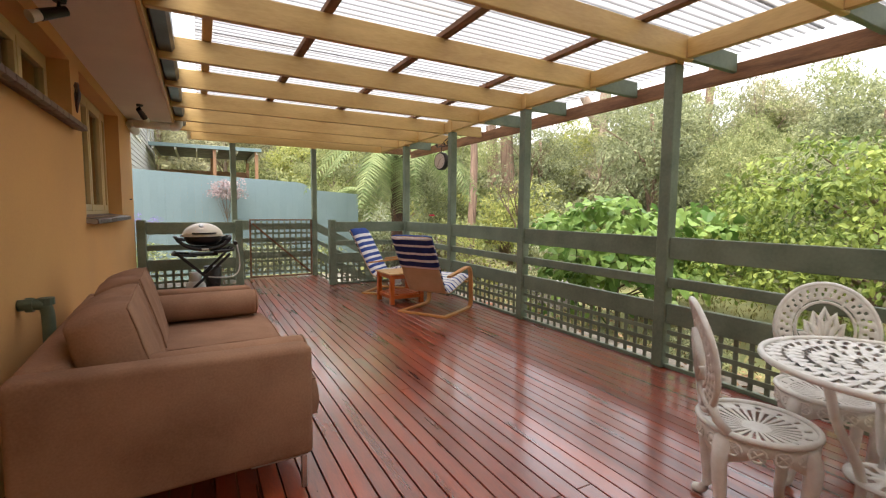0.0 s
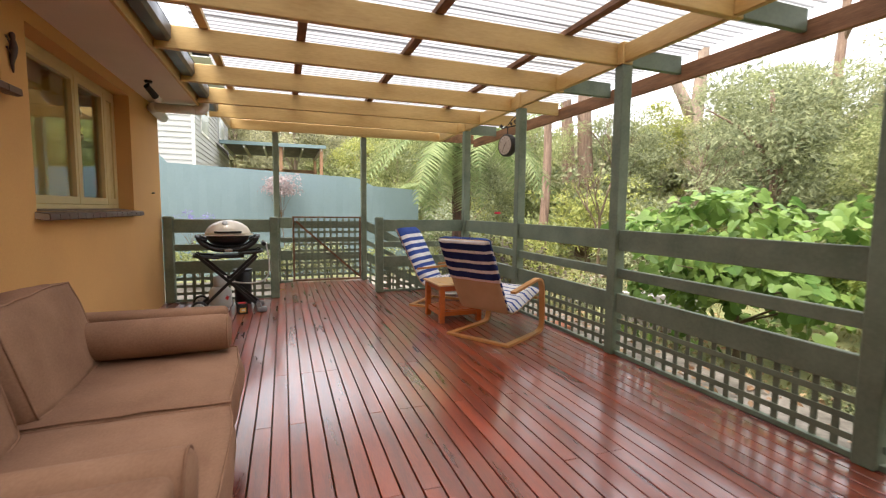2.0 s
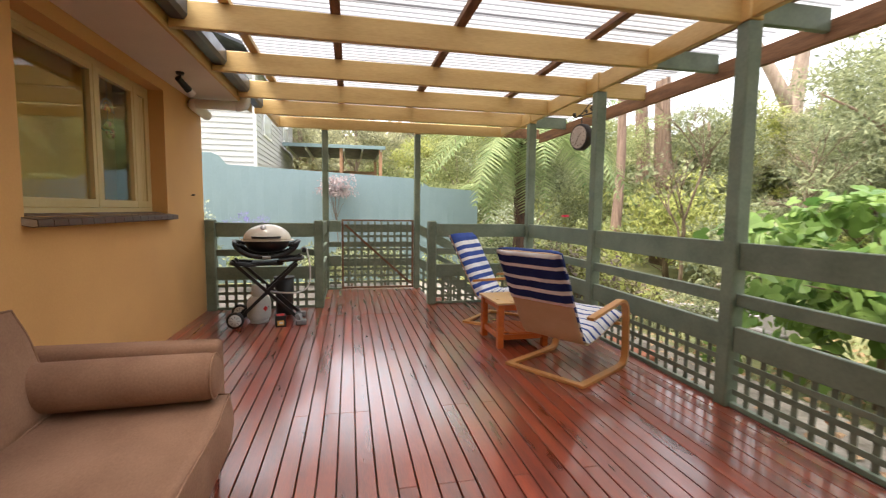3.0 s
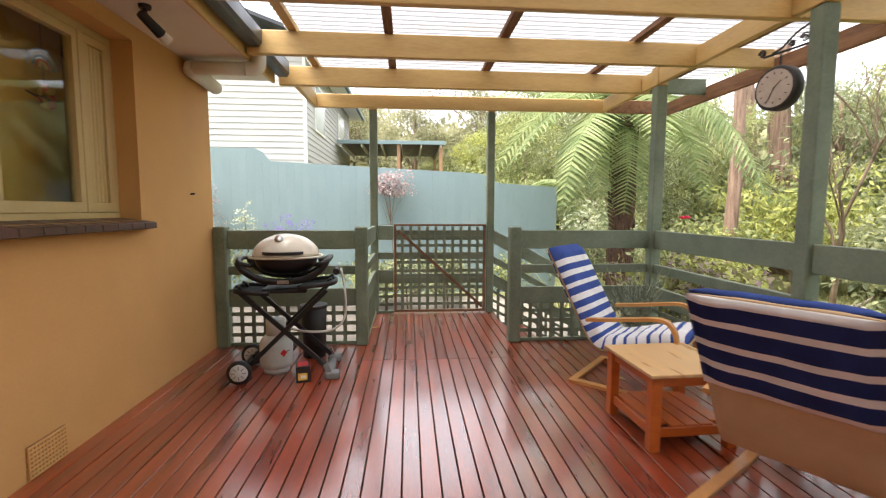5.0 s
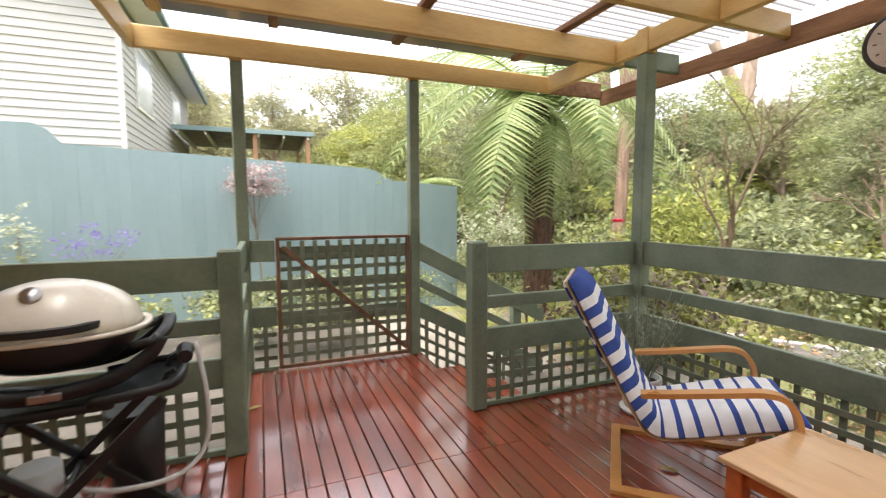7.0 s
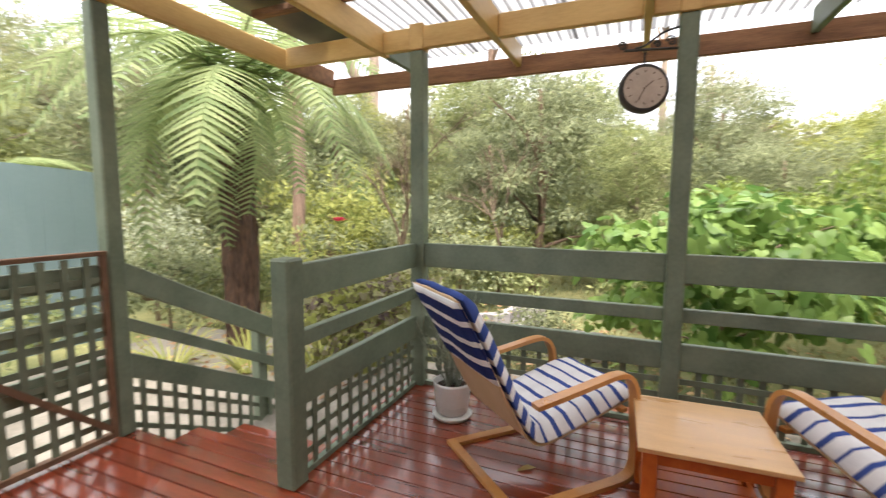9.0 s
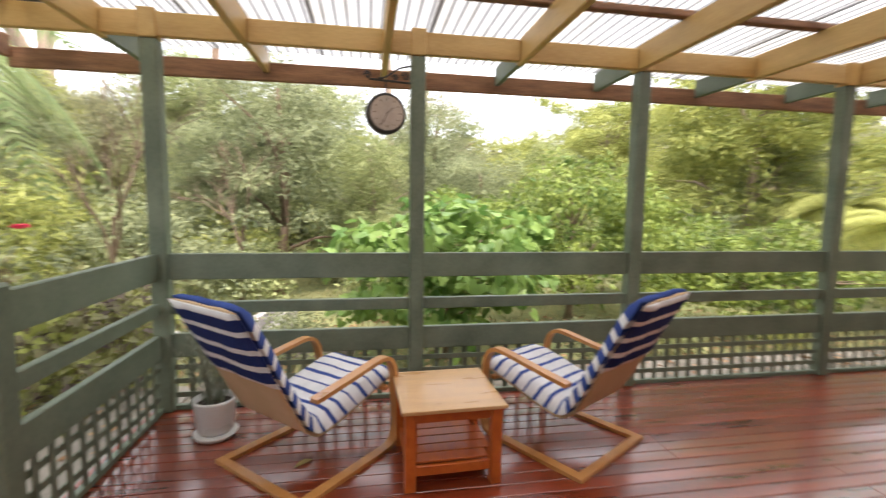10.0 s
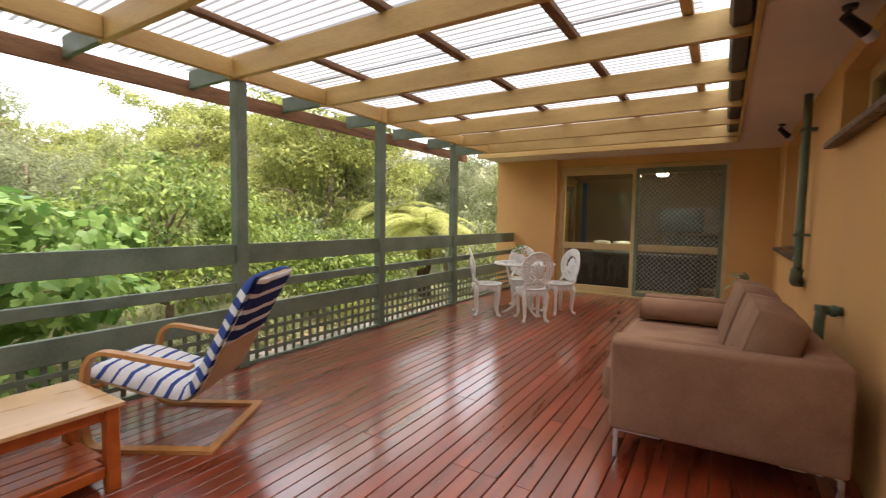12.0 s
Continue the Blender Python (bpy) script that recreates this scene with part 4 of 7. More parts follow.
for sx in (-1, 1):
    part("side_handle", sweep(spline([(sx * 0.22, -0.15, 0.845), (sx * 0.28, -0.17, 0.86), (sx * 0.312, -0.12, 0.878), (sx * 0.32, 0.0, 0.886), (sx * 0.312, 0.12, 0.878), (sx * 0.28, 0.17, 0.86), (sx * 0.22, 0.15, 0.845)], 22), [(-0.02, -0.01), (-0.01, -0.017), (0.012, -0.017), (0.021, -0.005), (0.017, 0.011), (-0.016, 0.012)]), BLACK, bbq, smooth=True)
    for y in (-0.165, 0.165):
        part("cradle_arm", sweep(spline([(sx * 0.305, y, 0.872), (sx * 0.27, y, 0.815), (sx * 0.19, y, 0.758), (sx * 0.10, y, 0.732), (sx * 0.0012, y, 0.724)], 16), [(-0.016, -0.022), (0.016, -0.022), (0.021, 0.0), (0.016, 0.022), (-0.016, 0.022), (-0.021, 0.0)]), BLACK, bbq, smooth=True)
    # moulded tray, narrowing outwards, with a raised rim and two hooks
    edge = [(0.0, -0.165), (0.12, -0.175), (0.20, -0.165), (0.245, -0.12), (0.26, 0.0), (0.245, 0.12), (0.20, 0.165), (0.12, 0.175), (0.0, 0.165)]
    edge = [(sx * x, y) for x, y in edge]
    tb = bmesh.new()
    tb.faces.new([tb.verts.new((x, y, 0.0)) for x, y in edge])
    bmesh.ops.solidify(tb, geom=tb.faces[:], thickness=0.014)
    bmesh.ops.recalc_face_normals(tb, faces=tb.faces[:])
    sh = part("side_shelf", tb, BLACK, bbq)
    sh.matrix_basis = pose(sx * 0.10, -0.01, 0.635 + 0.02 * (1 + sx), 0, sx * -5, 0)
    part("tray_rim", sweep(spline([(x, y, 0.008) for x, y in edge], 30), [(-0.012, -0.016), (0.012, -0.016), (0.014, 0.012), (-0.006, 0.016)]), BLACK, sh, smooth=True)
    for hy in (-0.1, 0.1):
        part("hook", sweep([(sx * 0.20, hy, 0.0), (sx * 0.215, hy, 0.03), (sx * 0.24, hy, 0.038)], [(-0.018, -0.008), (0.018, -0.008), (0.018, 0.008), (-0.018, 0.008)]), BLACK, sh)
    for y in (-0.16, 0.17):
        part("cart_leg", sweep([(sx * 0.30, y, 0.655), (sx * -0.30, y, 0.07)], [(-0.012, -0.016), (0.012, -0.016), (0.012, 0.016), (-0.012, 0.016)]), BLACK, bbq)
part("badge", box(-0.04, 0.04, -0.197, -0.184, 0.712, 0.738, 0.004, 2), STEEL, bbq, "small pale oval badge")
part("tie_bar", rod((0, -0.17, 0.345), (0, 0.18, 0.345), 0.012), BLACK, bbq)
part("under_tray", box(-0.16, 0.16, -0.14, 0.14, 0.632, 0.668, 0.014, 2), BLACK, bbq)
for y in (-0.20, 0.21):
    w = lathe([(0.0, -0.02), (0.06, -0.02), (0.083, -0.017), (0.086, 0.0), (0.083, 0.017), (0.06, 0.02), (0.0, 0.02)], 26)
    wh = part("wheel", w, BLACK, bbq, "black cart wheel", smooth=True)
    wh.matrix_basis = pose(-0.31, y, 0.086, 90, 0, 0)
    hub = lathe([(0.0, 0.0), (0.062, 0.0), (0.058, 0.005), (0.0, 0.007)], 22)
    hb = part("hub", hub, TANK, wh, "pale grey hub", smooth=True)
    hb.matrix_basis = pose(0, 0, 0.02)
    for i in range(8):
        sp = part("spoke_slot", box(0.024, 0.05, -0.003, 0.003, 0.0255, 0.0275), GREY, wh)
        sp.matrix_basis = pose(0, 0, 0.0, 0, 0, 45 * i)
part("axle", rod((-0.31, -0.18, 0.086), (-0.31, 0.19, 0.086), 0.011), BLACK, bbq)
foot_bar = part("foot", box(0.285, 0.345, -0.22, 0.23, 0.006, 0.045, 0.012, 2), GREY, bbq, "grey plastic cart foot", smooth=True)
for y in (-0.19, 0.20):
    part("foot_pad", box(0.275, 0.385, y - 0.045, y + 0.045, 0.0, 0.058, 0.016, 2), GREY, foot_bar, smooth=True)
    part("foot_post", sweep([(0.31, y, 0.05), (0.285, y, 0.11)], [(-0.02, -0.02), (0.02, -0.02), (0.02, 0.02), (-0.02, 0.02)]), GREY, bbq)
knob = part("control_knob", rod((0.37, -0.11, 0.80), (0.37, -0.17, 0.79), 0.028, 0.024, 14), BLACK, bbq)
part("hose", sweep(spline([(0.40, -0.03, 0.80), (0.43, -0.06, 0.6), (0.42, -0.06, 0.42), (0.33, -0.10, 0.34), (0.15, -0.1, 0.335), (0.0, -0.03, 0.35)], 30), circle(0.009, 7), up=(0.3, 0.8, 0.2)), HOSE, bbq, "pale rubber gas hose", smooth=True)

tank = thing("gas_bottle", "pale grey steel gas bottle under the barbecue", "gas bottle", pose(0.255, 6.80, 0) @ Matrix.Diagonal((0.86, 0.86, 0.97, 1)))
part("body", lathe([(0.10, 0.03), (0.13, 0.045), (0.142, 0.08), (0.142, 0.215), (0.13, 0.26), (0.09, 0.295), (0.05, 0.305), (0.0, 0.307)], 26), TANK, tank, smooth=True)
part("foot_ring", lathe([(0.10, 0.0), (0.112, 0.0), (0.112, 0.04), (0.10, 0.04)], 26), TANK, tank, smooth=True)
part("collar", lathe([(0.078, 0.29), (0.084, 0.29), (0.084, 0.42), (0.078, 0.42)], 22), TANK, tank, smooth=True)
part("valve", lathe([(0.0, 0.3), (0.02, 0.3), (0.02, 0.36), (0.03, 0.36), (0.03, 0.385), (0.0, 0.39)], 12), STEEL, tank, "brass-coloured valve")
tag = bmesh.new()
box(-0.022, 0.022, -0.001, 0.001, -0.022, 0.022, bm=tag)
tg = part("diamond_mark", tag, RED, tank, "red diamond hazard mark")
tg.matrix_basis = pose(0.093, -0.110, 0.17, 0, 45, 40)
mk = part("print_bars", box(-0.02, 0.02, -0.001, 0.001, -0.004, 0.004), GREY, tank, "small unreadable print")
mk.matrix_basis = pose(0.122, -0.076, 0.18, 0, 0, 58)
bucket = thing("bucket", "black plastic drip bucket behind the barbecue", "bucket", pose(0.47, 7.15, 0) @ Matrix.Diagonal((0.9, 0.9, 1.6, 1)))
part("body", lathe([(0.0, 0.0), (0.105, 0.0), (0.12, 0.26), (0.112, 0.26), (0.098, 0.012), (0.0, 0.012)], 22), BLACK, bucket, smooth=True)
part("rim", lathe([(0.118, 0.26), (0.128, 0.262), (0.128, 0.275), (0.113, 0.275)], 22), BLACK, bucket, smooth=True)
carton = thing("carton", "small black and red printed cardboard carton", "box", pose(0.50, 6.60, 0, 0, 0, 14) @ Matrix.Scale(0.92, 4))
part("body", box(-0.055, 0.055, -0.075, 0.075, 0, 0.125, 0.002), BLACK, carton)
part("side_print", box(0.055, 0.0565, -0.074, 0.074, 0.002, 0.123), RED, carton, "red printed side")
part("top_print", box(-0.04, 0.04, -0.055, 0.055, 0.125, 0.1262), RED, carton, "red printed lid patch")
part("front_print", box(-0.04, 0.03, -0.0764, -0.075, 0.02, 0.075), YELLOW, carton, "yellow printed picture")
part("front_mark", box(-0.02, 0.02, -0.0772, -0.0766, 0.035, 0.06), PAPER, carton)

# ---- potted plant in the corner ----
pot = thing("potted_plant", "white ceramic pot with a grey-green lavender", "potted plant", pose(3.21, 7.01, 0))
part("pot", lathe([(0.0, 0.03), (0.085, 0.03), (0.10, 0.05), (0.118, 0.22), (0.122, 0.235), (0.108, 0.235), (0.103, 0.20), (0.0, 0.20)], 28), POT, pot, smooth=True)
part("saucer", lathe([(0.0, 0.0), (0.105, 0.0), (0.125, 0.028), (0.118, 0.029), (0.0, 0.029)], 28), POT, pot, smooth=True)
part("soil", lathe([(0.0, 0.202), (0.103, 0.202), (0.0, 0.215)], 20), POTSOIL, pot)
LAV = leafy("lavender_leaf", (0.19, 0.22, 0.16), (0.38, 0.42, 0.32), 0.3)
lv = bmesh.new()
r_ = random.Random(8)
for i in range(70):
    a, tilt, h = r_.uniform(0, 6.28), r_.uniform(0.05, 0.55), r_.uniform(0.3, 0.62)
    base = Vector((0.06 * math.cos(a) * r_.random(), 0.06 * math.sin(a) * r_.random(), 0.2))
    tip = base + Vector((math.cos(a) * math.sin(tilt) * h, math.sin(a) * math.sin(tilt) * h, math.cos(tilt) * h))
    bar([base, base.lerp(tip, 0.5) + Vector((0, 0, 0.02)), tip], 0.0022, lv, 3)
    for j in range(9):
        p = base.lerp(tip, 0.3 + 0.075 * j)
        b2 = r_.uniform(0, 6.28)
        d = Vector((math.cos(b2), math.sin(b2), 0.9)) * 0.035
        sd = Vector((-math.sin(b2), math.cos(b2), 0)) * 0.004
        lv.faces.new([lv.verts.new(q) for q in (p, p + d * 0.5 + sd, p + d, p + d * 0.5 - sd)])
part("foliage", lv, LAV, pot)

# ---- windows of the house wall ----


def window_unit(name, label, y0, y1, z0, z1, mullions, blind=False):
    """A timber window in the west wall: reveal frame, stiles and panes."""
    w = thing(name, label, "window", kind="structure")
    fx0, fx1 = XW - 0.185, XW - 0.13
    f = bmesh.new()
    box(fx0, fx1, y0, y1, z0, z0 + 0.05, 0.003, bm=f)
    box(fx0, fx1, y0, y1, z1 - 0.05, z1, 0.003, bm=f)
    for y in (y0, y1 - 0.05):
        box(fx0, fx1, y, y + 0.05, z0 + 0.05, z1 - 0.05, 0.003, bm=f)
    part("window_frame", f, FRAME, w)
    edges = [y0 + 0.05, *mullions, y1 - 0.05]
    for m_ in mullions:
        part("mullion", box(fx0, fx1 + 0.008, m_ - 0.022, m_ + 0.022, z0 + 0.05, z1 - 0.05, 0.003), FRAME, w)
    for a, b in zip(edges, edges[1:]):
        a2, b2 = a + (0.022 if a in mullions else 0), b - (0.022 if b in mullions else 0)
        s = bmesh.new()
        box(fx0 + 0.01, fx1 + 0.004, a2, b2, z0 + 0.052, z0 + 0.11, 0.002, bm=s)
        box(fx0 + 0.01, fx1 + 0.004, a2, b2, z1 - 0.10, z1 - 0.052, 0.002, bm=s)
        for y in (a2, b2 - 0.04):
            box(fx0 + 0.01, fx1 + 0.004, y, y + 0.04, z0 + 0.11, z1 - 0.10, 0.002, bm=s)
        sash = part("sash", s, FRAME, w)
        if blind and b == edges[-1]:
            for i in range(4):
                q = a2 + 0.04 + (b2 - a2 - 0.08) * i / 4
                part("lining_board", box(fx0 + 0.02, fx1 - 0.01, q + 0.001, q + (b2 - a2 - 0.08) / 4 - 0.001, z0 + 0.11, z1 - 0.10, 0.004), FRAME, w)
            continue
        part("pane", box(fx0 + 0.025, fx0 + 0.031, a2 + 0.04, b2 - 0.04, z0 + 0.11, z1 - 0.10), GLASS, sash, "clear reflecting glass")
    def profile(pts, a0, a1):
        bm = bmesh.new()
        a = [bm.verts.new((x, a0, z)) for x, z in pts]
        b = [bm.verts.new((x, a1, z)) for x, z in pts]
        for i in range(len(pts)):
            k = (i + 1) % len(pts)
            bm.faces.new((a[i], a[k], b[k], b[i]))
        bm.faces.new(a[::-1])
        bm.faces.new(b)
        bmesh.ops.recalc_face_normals(bm, faces=bm.faces[:])
        return bm

    bed = [(XW - 0.125, z0 + 0.012), (XW + 0.072, z0 - 0.016), (XW + 0.074, z0 - 0.048), (XW + 0.055, z0 - 0.052), (XW + 0.0015, z0 - 0.043), (XW + 0.0015, z0 - 0.004), (XW - 0.125, z0 - 0.002)]
    sill = part("window_sill", profile(bed, y0 - 0.028, y1 + 0.028), MORTAR, w, "pale mortar bed of the sill")
    top = [(XW - 0.125, z0 + 0.016), (XW + 0.070, z0 - 0.011), (XW + 0.078, z0 - 0.016), (XW + 0.08, z0 - 0.05), (XW + 0.055, z0 - 0.056), (XW + 0.0017, z0 - 0.046), (XW + 0.0017, z0 - 0.002), (XW - 0.125, z0 + 0.002)]
    count = int(round((y1 - y0 + 0.06) / 0.135))
    step = (y1 - y0 + 0.06) / count
    tile = mesh_of(profile(top, 0.003, step - 0.003), "sill_tile", SILL)
    for k in range(count):
        piece("sill_tile", tile, sill, pose(0, y0 - 0.03 + step * k, 0))
    return w


window_unit("window_1", "cream timber window with a brown sill in the house wall", WIN1[0], WIN1[1], WIN1[2], WIN1[3], (5.5, 6.12), True)
window_unit("window_2", "high cream timber window with a brown sill", WIN2[0], WIN2[1], WIN2[2], WIN2[3], (3.0, 3.6))
window_unit("window_3", "cream timber window near the sliding door", WIN3[0], WIN3[1], WIN3[2], WIN3[3], (0.0,))

# ---- sliding door ----
WIRE = plain("dark_security_mesh", (0.34, 0.36, 0.32), 0.5)
sd = thing("door_1", "glazed sliding door with a green security screen", "door", kind="structure")
D0, D1, DT = DOORWAY[0], DOORWAY[1], DOORWAY[3]
fr = bmesh.new()
box(D0, D1, YB - 0.12, YB - 0.02, DT - 0.05, DT, 0.003, bm=fr)
box(D0, D1, YB - 0.12, YB + 0.01, 0.0, 0.03, 0.003, bm=fr)
for x in (D0, D1 - 0.06):
    box(x, x + 0.06, YB - 0.12, YB - 0.02, 0.03, DT - 0.05, 0.003, bm=fr)
part("door_frame", fr, FRAME, sd)
MX = 1.46
fx = bmesh.new()
for z0, z1 in ((0.03, 0.15), (0.80, 0.91), (2.11, DT - 0.05)):
    box(MX + 0.06, D1 - 0.06, YB - 0.10, YB - 0.05, z0, z1, 0.003, bm=fx)
box(MX, MX + 0.06, YB - 0.10, YB - 0.04, 0.03, DT - 0.05, 0.003, bm=fx)
box(D1 - 0.10, D1 - 0.06, YB - 0.099, YB - 0.051, 0.15, 2.11, 0.002, bm=fx)
fixed = part("fixed_panel", fx, FRAME, sd, "cream fixed panel")
for z0, z1 in ((0.15, 0.80), (0.91, 2.11)):
    part("pane", box(MX + 0.06, D1 - 0.10, YB - 0.078, YB - 0.072, z0, z1), GLASS, fixed, "clear reflecting glass")
sc = bmesh.new()
for x0, x1, z0, z1 in ((D0 + 0.06, D0 + 0.12, 0.03, 2.19), (MX - 0.06, MX - 0.002, 0.03, 2.19), (D0 + 0.12, MX - 0.06, 0.03, 0.10), (D0 + 0.12, MX - 0.06, 2.10, 2.19)):
    box(x0, x1, YB - 0.045, YB - 0.015, z0, z1, 0.003, bm=sc)
screen = part("security_screen", sc, GREEN, sd, "green security screen frame")
wires = bmesh.new()
sx0, sx1, sz0, sz1 = D0 + 0.12, MX - 0.06, 0.10, 2.10
step = 0.075
k = -int((sz1 - sz0) / step)
while sx0 + k * step < sx1:
    for sgn in (1, -1):
        x0 = sx0 + k * step
        pts = []
        for t_ in (0.0, sz1 - sz0):
            pts.append((x0 + t_, t_))
        a, b = max(sx0, x0), min(sx1, x0 + sz1 - sz0)
        if b > a:
            za, zb = a - x0, b - x0
            if sgn > 0:
                p, q = (a, YB - 0.03, sz0 + za), (b, YB - 0.03, sz0 + zb)
            else:
                p, q = (a, YB - 0.032, sz1 - za), (b, YB - 0.032, sz1 - zb)
            sweep([p, q], [(-0.0035, -0.001), (0.0035, -0.001), (0.0035, 0.001), (-0.0035, 0.001)], wires, up=(0, 1, 0))
    k += 1
part("diamond_mesh", wires, WIRE, screen, "diamond grille wire")
gl = bmesh.new()
for z0, z1 in ((0.03, 0.12), (0.80, 0.91), (2.10, DT - 0.05)):
    box(D0 + 0.06, MX, YB - 0.118, YB - 0.08, z0, z1, 0.002, bm=gl)
slide = part("sliding_panel", gl, FRAME, sd, "cream sliding panel")
for z0, z1 in ((0.12, 0.80), (0.91, 2.10)):
    part("pane", box(D0 + 0.06, MX, YB - 0.102, YB - 0.096, z0, z1), GLASS, slide, "clear reflecting glass")
solid("trim", box(D1 + 0.002, D1 + 0.03, YB, YB + 0.02, 0.0, 2.40), CREAM_Y, "cream timber trim beside the glazing", "trim", kind="structure")
solid("trim", box(D0 - 0.05, D1, YB, YB + 0.015, DT, DT + 0.03), CREAM, "cream head trim over the door", "trim", kind="structure")

for ob in bpy.data.objects:
    if ob.name.split(".")[0] == "pane":
        ob.visible_shadow = False

# ---- room behind the door ----
DARKCLOTH = surface("dark_upholstery", (0.015, 0.014, 0.014), (0.035, 0.03, 0.03), scale=5, rough=0.9)
couch = thing("couch", "dark couch inside with pale cushions on it", "sofa", pose(1.6, -3.1, -0.02))
part("back", box(-1.1, 1.1, 0.25, 0.45, 0.05, 0.72, 0.04, 3), DARKCLOTH, couch, smooth=True)
part("seat", box(-0.95, 0.95, -0.4, 0.248, 0.05, 0.42, 0.04, 3), DARKCLOTH, couch, smooth=True)
for x in (-1.1, 0.952):
    part("arm", box(x, x + 0.148, -0.4, 0.248, 0.05, 0.6, 0.03, 3), DARKCLOTH, couch, smooth=True)
for x in (0.36, 0.74):
    c = solid("throw_cushion", cushion(0.36, 0.13, 0.36, 0.4), PAPER, "pale square throw cushion on the dark couch", "cushion", pose(1.5 + x, -2.955, 0.74, -6, 0, 0), "pale cushions on the couch", smooth=True)
speaker = thing("cabinet", "dark low cabinet inside the room", "cabinet", pose(0.7, -4.3, -0.02))
part("body", box(-0.5, 0.5, -0.2, 0.2, 0.0, 1.05, 0.01), DARKCLOTH, speaker)
part("door", box(-0.48, 0.48, 0.2, 0.215, 0.03, 1.0, 0.004), DARKCLOTH, speaker)
tv = thing("television", "black flat television on the dark cabinet", "television", pose(0.95, -4.25, 1.03))
part("screen", box(-0.42, 0.42, -0.02, 0.02, 0.06, 0.55, 0.006), BLACK, tv)
part("stand", box(-0.12, 0.12, -0.08, 0.08, 0.0, 0.015, 0.003), BLACK, tv)
part("neck", box(-0.03, 0.03, -0.012, 0.012, 0.015, 0.06), BLACK, tv)
# added blue cloth whose colour stands for daylight from an inner window
BLUECLOTH = surface("blue_window_light_cloth", (0.03, 0.07, 0.26), (0.06, 0.13, 0.40), scale=6, rough=0.9, stretch=(8, 8, 0.5))
drape = bmesh.new()
sweep([(0.012 * (i % 2), 0.03 * i, 0.0) for i in range(9)], [(-0.004, 0.0), (0.004, 0.0), (0.004, 1.5), (-0.004, 1.5)], drape)
solid("curtain", drape, BLUECLOTH, "narrow blue cloth added for a window's blue daylight inside the room", "curtain", pose(3.1, -4.6, 0.7, 0, 0, 40))
inner_door = thing("inner_door", "brown timber doorway frame inside the room", "door", pose(3.55, -4.2, -0.02, 0, 0, 60))
for x in (-0.45, 0.40):
    part("jamb", box(x, x + 0.07, -0.05, 0.05, 0.0, 2.05, 0.004), BARE, inner_door)
part("head", box(-0.45, 0.47, -0.05, 0.05, 2.051, 2.13, 0.004), BARE, inner_door)
lamp = thing("ceiling_light", "round lit ceiling light inside the room", "lamp", pose(1.17, -2.75, 2.13) @ Matrix.Diagonal((0.6, 0.6, 0.6, 1)))
part("shade", lathe([(0.0, 0.0), (0.10, 0.01), (0.15, 0.045), (0.16, 0.075), (0.0, 0.075)], 24), glow("warm_lamp_glass", (1.0, 0.85, 0.55), 170.0), lamp, smooth=True)
part("base_plate", lathe([(0.165, 0.075), (0.165, 0.09), (0.0, 0.09)], 24), WHITE, lamp)
part("stem", rod((0, 0, 0.09), (0, 0, 0.35), 0.01), WHITE, lamp)

# ---- fittings on the walls ----
pipe_d = thing("downpipe", "green painted downpipe on the ochre wall", "pipe", kind="structure")
part("pipe", sweep(spline([(XW + 0.07, 1.42, 2.40), (XW + 0.07, 1.42, 1.8), (XW + 0.07, 1.42, 1.0), (XW + 0.07, 1.42, 0.9)], 8), circle(0.032, 12), up=(0, 1, 0)), PIPE, pipe_d, smooth=True)
part("elbow", sweep(spline([(XW + 0.07, 1.42, 0.90), (XW + 0.075, 1.38, 0.80), (XW + 0.05, 1.24, 0.77), (XW + 0.001, 1.22, 0.77)], 12), circle(0.046, 12), up=(0.1, 0.2, 1)), PIPE, pipe_d, smooth=True)
for z in (1.2, 2.1):
    part("strap", box(XW, XW + 0.115, 1.372, 1.468, z - 0.012, z + 0.012, 0.002), PIPE, pipe_d)
vent = thing("waste_pipe", "green painted waste pipe elbow low on the wall", "pipe", kind="structure")
part("pipe", sweep(spline([(XW + 0.001, 2.85, 0.77), (XW + 0.08, 2.85, 0.77), (XW + 0.105, 2.86, 0.74), (XW + 0.11, 2.86, 0.6), (XW + 0.11, 2.86, 0.02)], 20), circle(0.028, 12), up=(0, 1, 0.01)), PIPE, vent, smooth=True)
part("collar", rod((XW + 0.03, 2.85, 0.77), (XW + 0.06, 2.85, 0.77), 0.036), PIPE, vent)
part("cap", rod((XW + 0.105, 2.86, 0.765), (XW + 0.105, 2.86, 0.80), 0.034), PIPE, vent)
rain = thing("rainwater_pipe", "white rainwater pipe under the eave", "pipe", kind="structure")
part("pipe", rod((XW + 0.085, 7.02, 2.325), (0.045, 7.02, 2.325), 0.052, 0.052, 16), WHITE, rain, smooth=True)
part("elbow", sweep(spline([(0.03, 7.02, 2.325), (0.085, 7.02, 2.33), (0.115, 7.02, 2.36), (0.12, 7.02, 2.43)], 14), circle(0.057, 16), up=(0, 1, 0.05)), WHITE, rain, smooth=True)
part("elbow", sweep(spline([(XW + 0.10, 7.02, 2.325), (XW + 0.065, 7.035, 2.322), (XW + 0.06, 7.08, 2.315), (XW + 0.06, 7.49, 2.295)], 18), circle(0.057, 16), up=(0, 0.1, 1)), WHITE, rain, smooth=True)
solid("eave_box", box(XW + 0.002, 0.048, 7.2, 7.6, 2.395, 2.56, 0.004), WHITE, "white boxed end of the eave", "eave", kind="structure")

